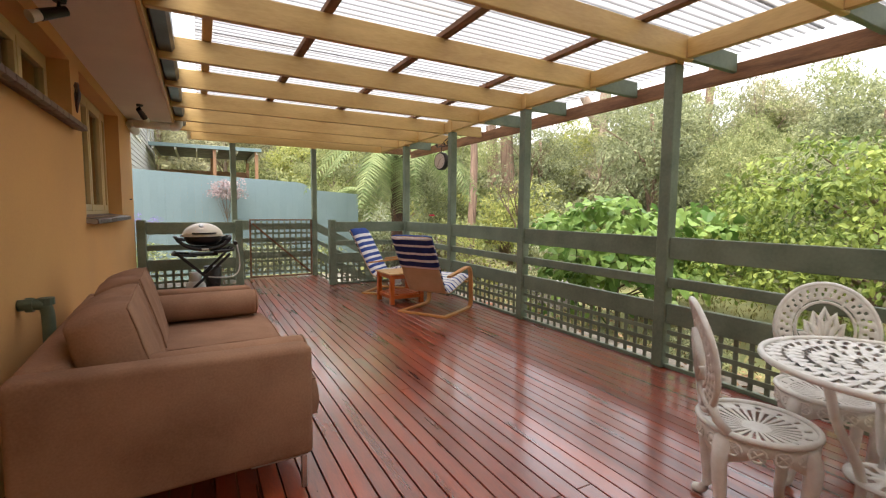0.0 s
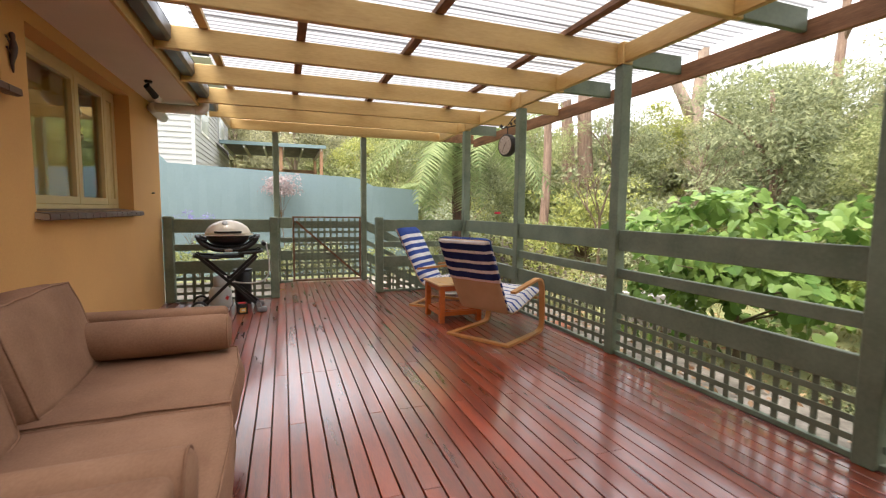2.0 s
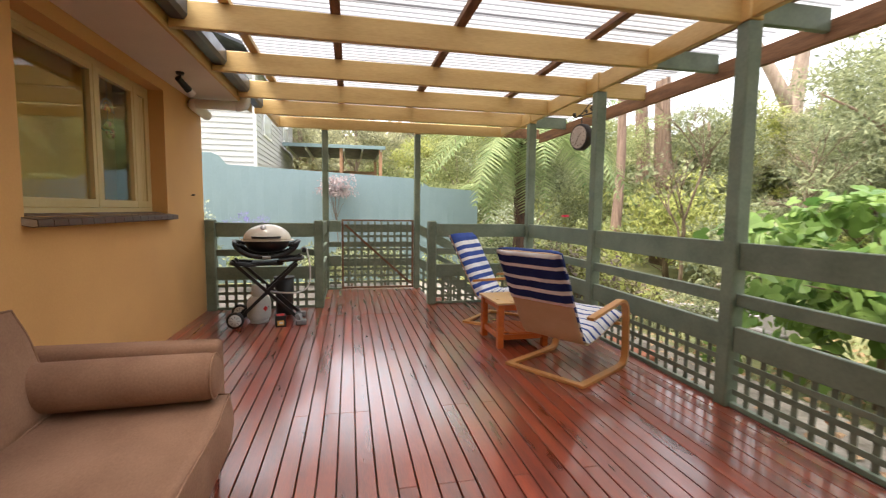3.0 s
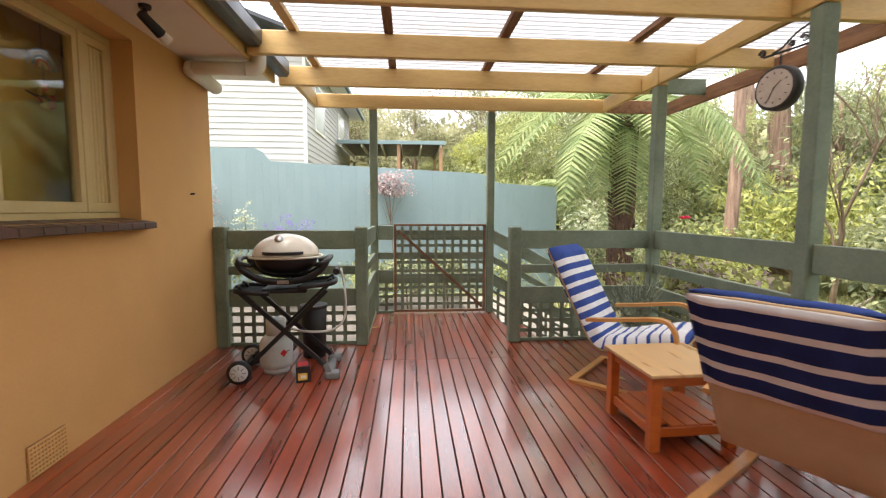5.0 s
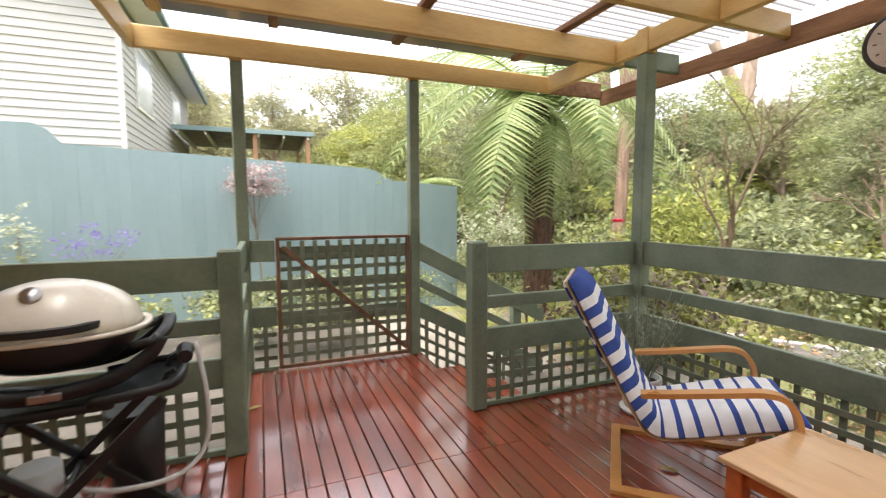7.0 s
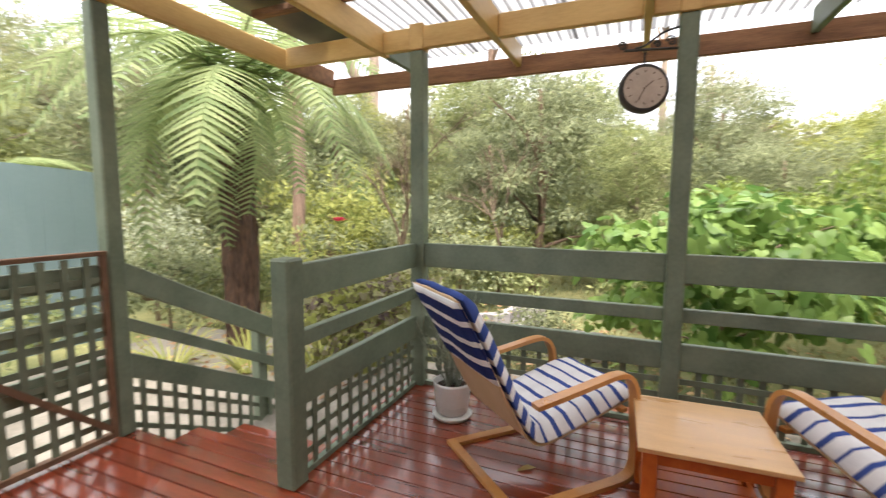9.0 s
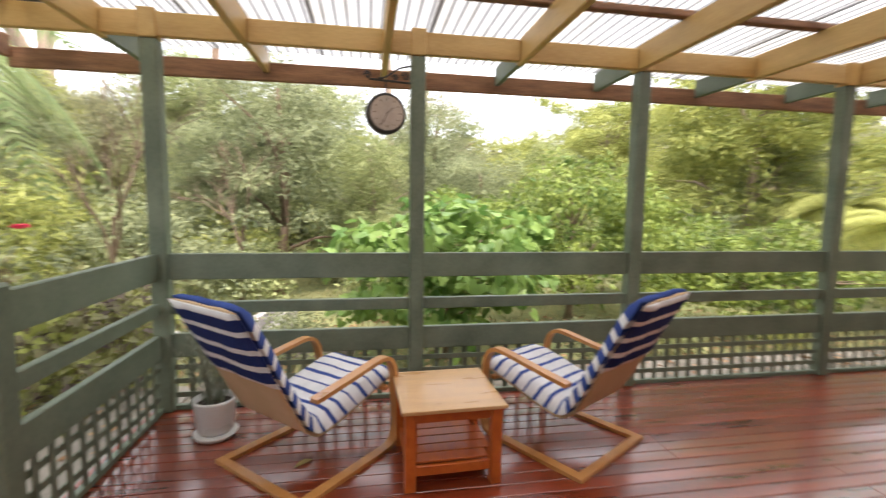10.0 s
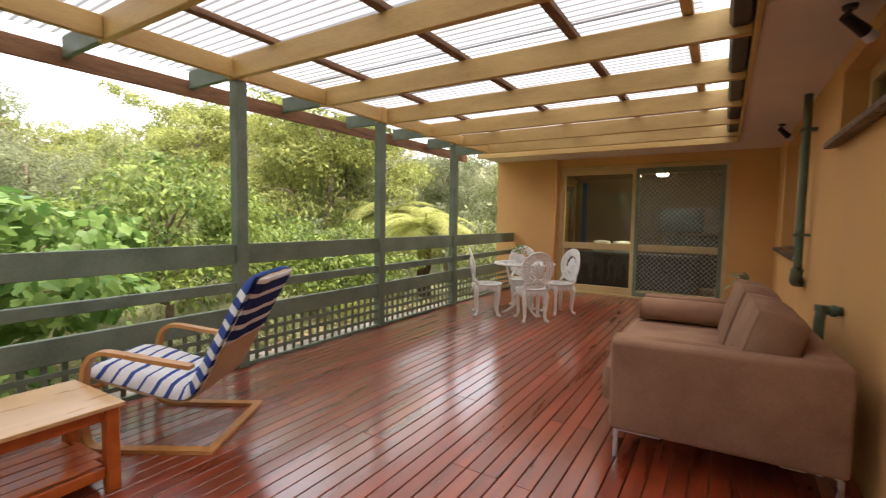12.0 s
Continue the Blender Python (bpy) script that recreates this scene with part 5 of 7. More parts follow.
spot = thing("spotlight", "small black spotlight under the eave", "lamp", pose(-0.22, 6.12, 2.40))
part("base", rod((0, 0, 0), (0, 0, -0.02), 0.035, 0.03, 14), BLACK, spot)
part("arm", rod((0, 0, -0.015), (0.0, 0.01, -0.06), 0.009), BLACK, spot)
part("head", rod((-0.01, -0.03, -0.055), (0.035, 0.09, -0.125), 0.026, 0.032, 14), BLACK, spot)
part("bulb", rod((0.0352, 0.0905, -0.1253), (0.052, 0.133, -0.150), 0.028, 0.034, 16), WHITE, spot, "white reflector bulb")
for y, turn in ((0.1, 160), (3.3, 150)):
    copy_thing(spot, pose(-0.32, y, 2.40, 0, 0, turn))
solid("nail", rod((XW - 0.01, 7.08, 1.36), (XW + 0.03, 7.08, 1.365), 0.008, 0.008, 8), BLACK, "rusty nail in the ochre wall", "nail")
gk = thing("wall_ornament", "small brown lizard ornament on the wall", "ornament", pose(XW + 0.003, 4.30, 2.06, 0, 0, 0))
part("body", sweep(spline([(0.012, 0.0, 0.11), (0.016, 0.005, 0.06), (0.016, 0.0, 0.0), (0.012, -0.012, -0.06), (0.008, 0.006, -0.11)], 16), circle(0.017, 8), scales=[0.5, 0.85, 0.9, 0.7, 0.9, 1.1, 1.2, 1.2, 1.1, 1.0, 0.8, 0.7, 0.6, 0.5, 0.35, 0.2], up=(0, 1, 0)), SILL, gk, smooth=True)
for z in (0.04, -0.02):
    for s in (-1, 1):
        part("leg", sweep([(0.01, s * 0.012, z), (0.012, s * 0.035, z + 0.015), (0.006, s * 0.045, z + 0.04)], circle(0.005, 6), up=(0, 0.1, 1)), SILL, gk)

# ---- hanging clock ----
FACE = surface("aged_clock_face", (0.44, 0.36, 0.29), (0.58, 0.50, 0.42), scale=9, rough=0.6, bump=0.05)
IRONWORK = surface("dark_wrought_iron", (0.02, 0.018, 0.016), (0.06, 0.05, 0.045), scale=20, rough=0.6, bump=0.3)
clock = thing("hanging_clock", "round double-sided station clock on a scrolled iron bracket", "clock", pose(XR - 0.06, 5.99, 1.99, 0, 0, 12) @ Matrix.Scale(0.92, 4))
part("case", lathe([(0.0, -0.04), (0.125, -0.04), (0.135, -0.045), (0.145, -0.03), (0.145, 0.03), (0.135, 0.045), (0.125, 0.04), (0.0, 0.04)], 32), IRONWORK, clock, smooth=True).matrix_basis = pose(0, 0, 0, 0, 90, 0)
for s in (-1, 1):
    f = part("dial", lathe([(0.0, 0.0), (0.122, 0.0), (0.122, 0.003), (0.0, 0.003)], 32), FACE, clock, "aged cream dial")
    f.matrix_basis = pose(s * 0.0415 if s > 0 else -0.0445, 0, 0, 0, 90, 0)
    for i in range(12):
        a = radians(30 * i)
        n_ = part("numeral_bar", box(-0.001, 0.001, -0.003, 0.003, -0.007, 0.007), SILL, clock, "unreadable numeral")
        n_.matrix_basis = pose(s * 0.0465, 0.095 * math.sin(a), 0.095 * math.cos(a), -30 * i, 0, 0)
    for ang, ln in ((50, 0.06), (205, 0.085)):
        h_ = part("clock_pointer", box(-0.001, 0.001, -0.0025, 0.0025, -0.01, ln), SILL, clock)
        h_.matrix_basis = pose(s * 0.0485, 0, 0, ang * (-1 if s > 0 else 1), 0, 0)
part("hanger", rod((0, 0, 0.14), (0, 0, 0.235), 0.006), IRONWORK, clock)
iron = bmesh.new()
bar([(0, -0.2, 0.235), (0, 0.12, 0.235)], 0.008, iron, 6)
bar(spline([(0, -0.2, 0.36), (0, -0.10, 0.33), (0, 0.0, 0.26), (0, 0.06, 0.245)], 14), 0.007, iron, 6)
for cy, cz, r in ((-0.15, 0.28, 0.032), (0.13, 0.262, 0.028), (-0.07, 0.265, 0.022)):
    bar([(0, cy + r * (1 - i / 22) * math.cos(i * 0.62), cz + r * (1 - i / 22) * math.sin(i * 0.62)) for i in range(20)], 0.006, iron, 5)
part("scroll_bracket", iron, IRONWORK, clock, "scrolled wrought-iron bracket", smooth=True)

air_vent = thing("air_vent", "ochre painted lattice vent low on the wall", "vent", pose(XW + 0.001, 5.53, 0.004))
# flat black plate on the wall, drawn for the shade inside the vent holes
part("backing", box(0.0, 0.003, -0.115, 0.115, 0.0, 0.155), BLACK, air_vent, "black plate in place of the shaded hollow behind the lattice")
for i in range(12):
    part("bar", box(0.003, 0.012, -0.118 + 0.0205 * i, -0.118 + 0.0205 * i + 0.0085, 0.0, 0.155, 0.001), RENDER, air_vent)
for i in range(8):
    part("bar", box(0.0035, 0.0115, -0.115, 0.115, 0.0205 * i, 0.0205 * i + 0.0085), RENDER, air_vent)

# ---- orange wall end and hanging ornament behind the near window ----
ORANGE = surface("orange_room_paint", (0.70, 0.36, 0.06), (0.78, 0.42, 0.08), scale=1.2, rough=0.7, bump=0.1)
solid("wall_inner_return", box(-0.96, -0.86, 4.75, 6.36, -0.02, 2.45), ORANGE, "orange painted wall close behind the window", "wall", kind="structure")
hanging = thing("window_ornament", "hanging rainbow and flower ornament behind the window", "ornament", pose(-0.80, 6.13, 2.04))
for rad, mat in ((0.10, HOSE), (0.066, GREY), (0.044, RED), (0.028, YELLOW)):
    part("rainbow_arc", sweep([(0, rad * math.cos(math.pi * i / 14), rad * math.sin(math.pi * i / 14)) for i in range(15)], circle(0.008, 6), up=(1, 0, 0)), mat, hanging)
part("string", rod((0, 0, -0.14), (0, 0, 0.36), 0.002), GREY, hanging)
for k in range(7):
    a = k * 0.9
    pt = lathe([(0.0, -0.004), (0.02, 0.0), (0.026, 0.006), (0.0, 0.012)], 10)
    part("petal", pt, YELLOW if k % 2 else RED, hanging).matrix_basis = pose(0.01, 0.045 * math.cos(a), -0.16 + 0.05 * math.sin(a), 40 * k, 70, 0)
for s in (-1, 1):
    part("wing", sweep([(0, 0, -0.16), (0, s * 0.06, -0.17), (0, s * 0.13, -0.155)], circle(0.011, 6), scales=[1, 0.9, 0.3], up=(1, 0, 0)), SILL, hanging)

# ---- garden materials ----
LEAF_FIG = leafy("fig_leaf", (0.07, 0.155, 0.035), (0.27, 0.385, 0.105), 0.38, 0.32)
LEAF_CAM = leafy("glossy_shrub_leaf", (0.065, 0.12, 0.03), (0.31, 0.37, 0.085), 0.35, 0.4)
# gum green, greyed and blued so the colour itself carries distance haze
LEAF_GUM_HAZED = leafy("gum_leaf_hazed", (0.17, 0.175, 0.11), (0.48, 0.46, 0.27), 0.45)
LEAF_LIME = leafy("yellow_green_leaf", (0.19, 0.23, 0.065), (0.50, 0.50, 0.16), 0.42)
LEAF_DARK = leafy("dark_green_leaf", (0.115, 0.14, 0.082), (0.38, 0.40, 0.215), 0.42)
LEAF_PINE = leafy("feathery_green_leaf", (0.15, 0.19, 0.08), (0.45, 0.47, 0.215), 0.42)
LEAF_GRASS = leafy("dry_grass_blade", (0.20, 0.19, 0.08), (0.42, 0.38, 0.19), 0.3)
LEAF_GREY = leafy("grey_green_leaf", (0.3, 0.338, 0.213), (0.562, 0.587, 0.438), 0.3)
LEAF_AUT = leafy("autumn_vine_leaf", (0.13, 0.09, 0.10), (0.31, 0.34, 0.09), 0.3)
LEAF_PINK = leafy("dusky_pink_leaf", (0.30, 0.22, 0.23), (0.52, 0.44, 0.42), 0.45)
LEAF_PURPLE = leafy("purple_flower", (0.175, 0.138, 0.475), (0.35, 0.275, 0.62), 0.3)
LEAF_RED = leafy("crimson_petal", (0.5, 0.025, 0.0625), (0.62, 0.0625, 0.125), 0.3)
LEAF_FERN = leafy("fern_frond_green", (0.17, 0.245, 0.10), (0.42, 0.48, 0.23), 0.42)
LEAF_FERN_Y = leafy("yellow_fern_green", (0.30, 0.33, 0.09), (0.56, 0.56, 0.20), 0.45)
BARK = surface("fibrous_red_bark", (0.12, 0.07, 0.05), (0.34, 0.23, 0.165), scale=4, rough=0.95, bump=0.9, stretch=(4, 4, 0.4), fine=30, depth=0.02)
BARK_PALE = surface("pale_gum_bark", (0.22, 0.15, 0.11), (0.42, 0.33, 0.26), scale=3, rough=0.9, bump=0.6, stretch=(3, 3, 0.5), fine=25, depth=0.01)
FIBRE = surface("tree_fern_trunk", (0.025, 0.014, 0.010), (0.14, 0.075, 0.045), scale=9, rough=1.0, bump=1.0, stretch=(4, 4, 0.7), fine=40, depth=0.03)
TWIG = surface("brown_twig", (0.12, 0.08, 0.05), (0.22, 0.16, 0.11), scale=8, rough=0.9)


def leaf_shape(kind):
    """The flat outline of one leaf along +y, unit length, as points and faces."""
    if kind == "fig":
        pts, n = [(0, 0.0, 0)], 20
        for i in range(n + 1):
            a = -2.5 + 5.0 * i / n
            r = 0.5 * (0.62 + 0.38 * abs(math.cos(a * 1.57))) * (0.85 + 0.15 * math.cos(a))
            pts.append((r * math.sin(a), 0.45 + r * math.cos(a), 0.10 * abs(math.sin(a)) - 0.10))
        pts[0] = (0, 0.35, -0.02)
        return np.array(pts), [(0, i, i + 1) for i in range(1, n + 1)]
    if kind == "oval":
        return np.array([(0, 0, 0), (0.24, 0.35, 0.06), (0.2, 0.7, 0.05), (0, 1, -0.08), (-0.2, 0.7, 0.05), (-0.24, 0.35, 0.06), (0, 0.5, 0)]), [(0, 1, 6), (1, 2, 6), (2, 3, 6), (3, 4, 6), (4, 5, 6), (5, 0, 6)]
    if kind == "sliver":
        return np.array([(0, 0, 0), (0.13, 0.45, 0.02), (0, 1, -0.06), (-0.13, 0.45, 0.02)]), [(0, 1, 2, 3)]
    return np.array([(0, 0, 0), (0.3, 0.5, 0.06), (0, 1, -0.05), (-0.3, 0.5, 0.06)]), [(0, 1, 2, 3)]


def leaf_mesh(name, places, out, sizes, kind, material, seed, droop=0.5, lay=1.0):
    """Leaves of one shape at places; lay 1: they cover a surface like shingles, 0: they point outwards."""
    r = np.random.RandomState(seed)
    shape, faces = leaf_shape(kind)
    n, k = len(places), len(shape)
    d = out * (1 - 0.6 * lay) + r.normal(0, 0.6, (n, 3)) - np.array((0, 0, droop))
    d /= np.linalg.norm(d, axis=1)[:, None] + 1e-9
    up = np.array((0, 0, 1.0)) * (1 - 0.55 * lay) + r.normal(0, 0.42, (n, 3)) + out * (0.4 + 0.7 * lay)
    s = np.cross(d, up)
    s /= np.linalg.norm(s, axis=1)[:, None] + 1e-9
    u = np.cross(s, d)
    v = places[:, None, :] + sizes[:, None, None] * (shape[None, :, 0:1] * s[:, None, :] + shape[None, :, 1:2] * d[:, None, :] + shape[None, :, 2:3] * u[:, None, :])
    base = (np.arange(n) * k)[:, None]
    fs = []
    for f in faces:
        fs.append(base + np.array(f)[None, :])
    me = bpy.data.meshes.new(name)
    me.from_pydata(v.reshape(-1, 3).tolist(), [], [t for a in fs for t in a.tolist()])
    me.materials.append(material)
    return me


def crown_points(r, centre, radii, clumps, per, spread, hollow=0.55, low=-0.7):
    """Leaf places over rounded clumps of an uneven crown, with the outward way of each."""
    c = []
    while len(c) < clumps:
        p = r.normal(0, 1, 3)
        p /= np.linalg.norm(p)
        if p[2] < low:
            continue
        q = p * (hollow + (1 - hollow) * r.rand() ** 0.5) * (0.84 + 0.85 * noise.noise(Vector(p * 2.3) + Vector((centre[0] + radii[0] * 7, centre[1] + clumps * 0.37, 0))))
        c.append(q)
    c = np.array(c)
    way = r.normal(0, 1, (clumps * per, 3))
    way /= np.linalg.norm(way, axis=1)[:, None]
    way[:, 2] = np.where(way[:, 2] < -0.35, -way[:, 2], way[:, 2])
    size = np.repeat(r.uniform(0.75, 1.45, clumps), per) * r.uniform(0.6, 1.15, clumps * per)
    puff = way * size[:, None] * spread * 1.45 * np.array((1, 1, 0.72))
    at = np.repeat(c * np.array(radii), per, axis=0) + puff
    whole = np.repeat(c, per, axis=0)
    whole /= np.linalg.norm(whole, axis=1)[:, None] + 1e-9
    out = way + 0.45 * whole
    out /= np.linalg.norm(out, axis=1)[:, None] + 1e-9
    return np.array(centre) + at, out, np.array(centre) + c * np.array(radii)


def trunk_mesh(r, height, r0, r1, targets, lean=(0, 0), limbs=8, fork=None):
    """A tapered trunk with limbs that reach into the crown."""
    bm = bmesh.new()
    pts = [Vector((lean[0] * t * height + 0.06 * height * 0.3 * math.sin(5 * t + r0 * 40), lean[1] * t * height, height * t)) for t in [i / 9 for i in range(10)]]
    sweep(pts, circle(1.0, 10), bm, scales=[(r0 * 1.35 if i == 0 else r0 + (r1 - r0) * i / 9) for i in range(10)], up=(0.1, 1, 0))
    for i in range(min(limbs, len(targets))):
        g = Vector(targets[int(r.rand() * len(targets))])
        t = min(0.95, max(0.3, (g.z / height) * 0.72))
        b = pts[int(t * 9)]
        mid = b.lerp(g, 0.5) + Vector((0, 0, 0.08 * (g - b).length))
        w = r0 * 0.42
        sweep([b, b.lerp(mid, 0.5), mid, mid.lerp(g, 0.6), g], circle(1.0, 6), bm, scales=[w, w * 0.8, w * 0.6, w * 0.4, w * 0.15], up=(0.3, 0.5, 0.8))
    return bm


def tree(name, label, category, m, height, radii, z_mid, clumps, per, spread, size, kind, leaf, bark, r0, seed, lean=(0, 0), limbs=8, droop=0.5, group="", hollow=0.5, low=-0.7):
    r = np.random.RandomState(seed)
    t = thing(name, label, category, m, group)
    at, out, mids = crown_points(r, (lean[0] * z_mid, lean[1] * z_mid, z_mid), radii, clumps, per, spread, hollow, low)
    part("trunk", trunk_mesh(r, height, r0, r0 * 0.35, mids, lean, limbs), bark, t, smooth=True)
    sizes = size * r.uniform(0.6, 1.3, len(at))
    ob = new("crown", leaf_mesh("crown", at, out, sizes, kind, leaf, seed + 1, droop))
    ob.parent = t
    return t


SKY_AT = ((-90, 12), (-60, 9.5), (-52, 11), (-46, 16), (-34, 15), (-27, 13), (-21, 11), (-16, 10), (-7, 10.5), (8, 12.5), (20, 14), (30, 12.5), (40, 10.5), (50, 13), (70, 13), (85, 15), (110, 17), (150, 15))


def skyline(x, y):
    """How high the tree tops rise towards a place, in degrees, seen from the deck."""
    a = math.degrees(math.atan2(y - 5, x - 1))
    for (a0, e0), (a1, e1) in zip(SKY_AT, SKY_AT[1:]):
        if a0 <= a <= a1:
            return e0 + (e1 - e0) * (a - a0) / (a1 - a0)
    return 12.0


def fitting(x, y, top, share):
    """The size at which a tree of that height reaches its share of the skyline."""
    d = math.hypot(x - 1, y - 5)
    return max(0.3, min(1.5, (d * math.tan(radians(skyline(x, y) * share)) + 1.3 - ground_height(x, y)) / top))


def place(x, y, turn=0.0, size=1.0, z=None):
    return pose(x, y, ground_height(x, y) - 0.03 if z is None else z, 0, 0, turn) @ Matrix.Scale(size, 4)


# ---- fence and neighbouring house ----
fence = thing("garden_fence", "tall pale blue-green painted paling fence with stepped top", "fence")


def fence_top(x):
    if x < -1.61:
        return 2.42
    if x < -1.4:
        return 2.42 - 0.25 * (x + 1.61) / 0.21
    if x < 2.75:
        return 2.17 - 0.2 * (x + 1.4) / 4.15
    if x < 3.1:
        return 1.97 - 0.19 * (x - 2.75) / 0.35
    return 1.78 - 0.06 * (x - 3.1)


for i in range(62):
    x = -5.0 + 0.15 * i
    z0, z1 = fence_top(x), fence_top(x + 0.15)
    b = box(0.0005, 0.1495, -0.009 + 0.001 * (i % 2), 0.009, GROUND - 0.1, 1.0, 0.0)
    for v in b.verts:
        if v.co.z > 0.5:
            v.co.z = z0 if v.co.x < 0.07 else z1
    part("paling", b, FENCE, fence).location = (x, 12.38, 0)
for z in (0.2, 1.3):
    part("fence_rail", box(-5.0, 4.3, 12.395, 12.44, z, z + 0.09), FENCE, fence)

house = thing("neighbour_house", "white weatherboard house with a low roof behind the fence", "house")
HX, HY, HT = -1.25, 14.9, 5.35
part("wall", box(-9.0, HX - 0.03, HY + 0.03, 23.2, GROUND, HT), SIDING, house)


def weatherboard(length):
    bm = bmesh.new()
    prof = ((0.0, 0.026), (0.0, 0.0), (0.148, 0.0), (0.148, 0.006))
    a = [bm.verts.new((0, -d, z)) for z, d in prof]
    b = [bm.verts.new((length, -d, z)) for z, d in prof]
    for i in range(4):
        j = (i + 1) % 4
        bm.faces.new((a[i], a[j], b[j], b[i]))
    bm.faces.new(a)
    bm.faces.new(b)
    bmesh.ops.recalc_face_normals(bm, faces=bm.faces[:])
    return mesh_of(bm, "weatherboard", SIDING)


WB_F, WB_S = weatherboard(7.72), weatherboard(8.25)
for i in range(33):
    z = 0.4 + 0.148 * i
    piece("weatherboard", WB_F, house, pose(-9.0, HY + 0.028, z))
    piece("weatherboard", WB_S, house, pose(HX - 0.028, HY + 0.03, z, 0, 0, 90))
part("corner_board", box(HX - 0.07, HX + 0.005, HY - 0.005, HY + 0.07, GROUND, HT, 0.004), WHITE, house)
for y0, y1, z0, z1 in ((15.9, 17.3, 3.35, 4.65), (19.9, 21.3, 3.75, 4.65)):
    wf = part("window", box(HX - 0.01, HX + 0.03, y0, y1, z0, z1, 0.004), WHITE, house, "white framed window")
    part("pane", box(HX + 0.031, HX + 0.036, y0 + 0.07, y1 - 0.07, z0 + 0.07, z1 - 0.07), surface("pale_curtain_glass", (0.42, 0.46, 0.48), (0.55, 0.58, 0.60), scale=2, rough=0.15, bump=0.02), wf, "pale curtained glass")
rf = bmesh.new()
rv2 = [rf.verts.new(c) for c in ((HX + 0.55, HY - 0.45, HT - 0.12), (HX + 0.55, 23.6, HT - 0.12), (-5.2, 23.6, HT + 1.5), (-5.2, HY - 0.45, HT + 1.5))]
rf.faces.new(rv2)
rf.faces.new([rf.verts.new(c) for c in ((-9.2, HY - 0.45, HT - 0.12), (-5.2, HY - 0.45, HT + 1.5), (-5.2, 23.6, HT + 1.5), (-9.2, 23.6, HT - 0.12))])
bmesh.ops.recalc_face_normals(rf, faces=rf.faces[:])
bmesh.ops.solidify(rf, geom=rf.faces[:], thickness=0.08)
part("roof", rf, GUTTER, house, "dark metal roof")
part("soffit", box(HX + 0.03, HX + 0.5, HY - 0.4, 23.5, HT - 0.26, HT - 0.23), WHITE, house)
part("gutter", box(HX + 0.5, HX + 0.6, HY - 0.45, 23.6, HT - 0.26, HT - 0.14, 0.01), FENCE, house, "blue-green gutter")
shelter = thing("carport", "neighbouring carport with a blue-green edged flat roof", "carport")
TIMBER_O = surface("orange_brown_post", (0.34, 0.17, 0.09), (0.46, 0.26, 0.15), scale=4, rough=0.7)
part("roof", box(-1.2, 2.55, 19.5, 23.5, 3.58, 3.62), GUTTER, shelter)
part("roof_edge", box(-1.2, 2.6, 19.42, 19.5, 3.53, 3.66, 0.006), FENCE, shelter, "blue-green roof edge")
for x in (0.92, 2.42):
    for y in (19.55, 23.3):
        part("post", box(x - 0.06, x + 0.06, y, y + 0.12, GROUND, 3.58, 0.006), TIMBER_O, shelter, "orange-brown timber post")
for i in range(6):
    part("rafter", box(-1.1 + 0.7 * i, -1.05 + 0.7 * i, 19.5, 23.4, 3.44, 3.575), WHITE, shelter)
part("screen_wall", box(-1.15, 2.5, 23.45, 23.55, GROUND, 3.0), TIMBER_O, shelter)

# ---- tree ferns ----


def frond_mesh(name, length, sag, material, seed):
    """One arching fern frond: a rib with paired side blades, toothed along both edges."""
    r = random.Random(seed)
    bm = bmesh.new()
    rib = []
    for i in range(25):
        t = i / 24
        rib.append(Vector((length * (t * 0.98 - 0.26 * sag * t * t), 0.05 * math.sin(3 * t), length * (0.46 * t - sag * t * t))))
    sweep(rib, circle(1.0, 5), bm, scales=[0.018 - 0.014 * i / 24 for i in range(25)], up=(0, 1, 0))
    pairs = 40
    for i in range(2, pairs):
        t = i / pairs
        k = min(int(t * 24), 23)
        p = rib[k].lerp(rib[k + 1], t * 24 - k)
        d = (rib[k + 1] - rib[k]).normalized()
        long_ = length * 0.22 * math.sin(math.pi * min(1.0, 0.16 + t * 0.83)) ** 0.75
        for s in (-1, 1):
            way = (Vector((0, s, 0)) + d * (0.30 + 0.12 * r.random()) + Vector((0, 0, -0.10 - 0.16 * r.random()))).normalized()
            teeth = 7
            last = None
            for j in range(teeth * 2 + 1):
                u = j / (teeth * 2)
                half_ = length * 0.0125 * (1 - u) ** 0.7 * (1.0 if j % 2 else 0.62)
                c = p + way * long_ * u + Vector((0, 0, -0.16 * long_ * u * u))
                row = (bm.verts.new(c - d * half_ + way * (0.012 if j % 2 else 0)), bm.verts.new(c + Vector((0, 0, -0.006))), bm.verts.new(c + d * half_ + way * (0.012 if j % 2 else 0)))
                if last:
                    bm.faces.new((last[0], last[1], row[1], row[0]))
                    bm.faces.new((last[1], last[2], row[2], row[1]))
                last = row
    return mesh_of(bm, name, material)


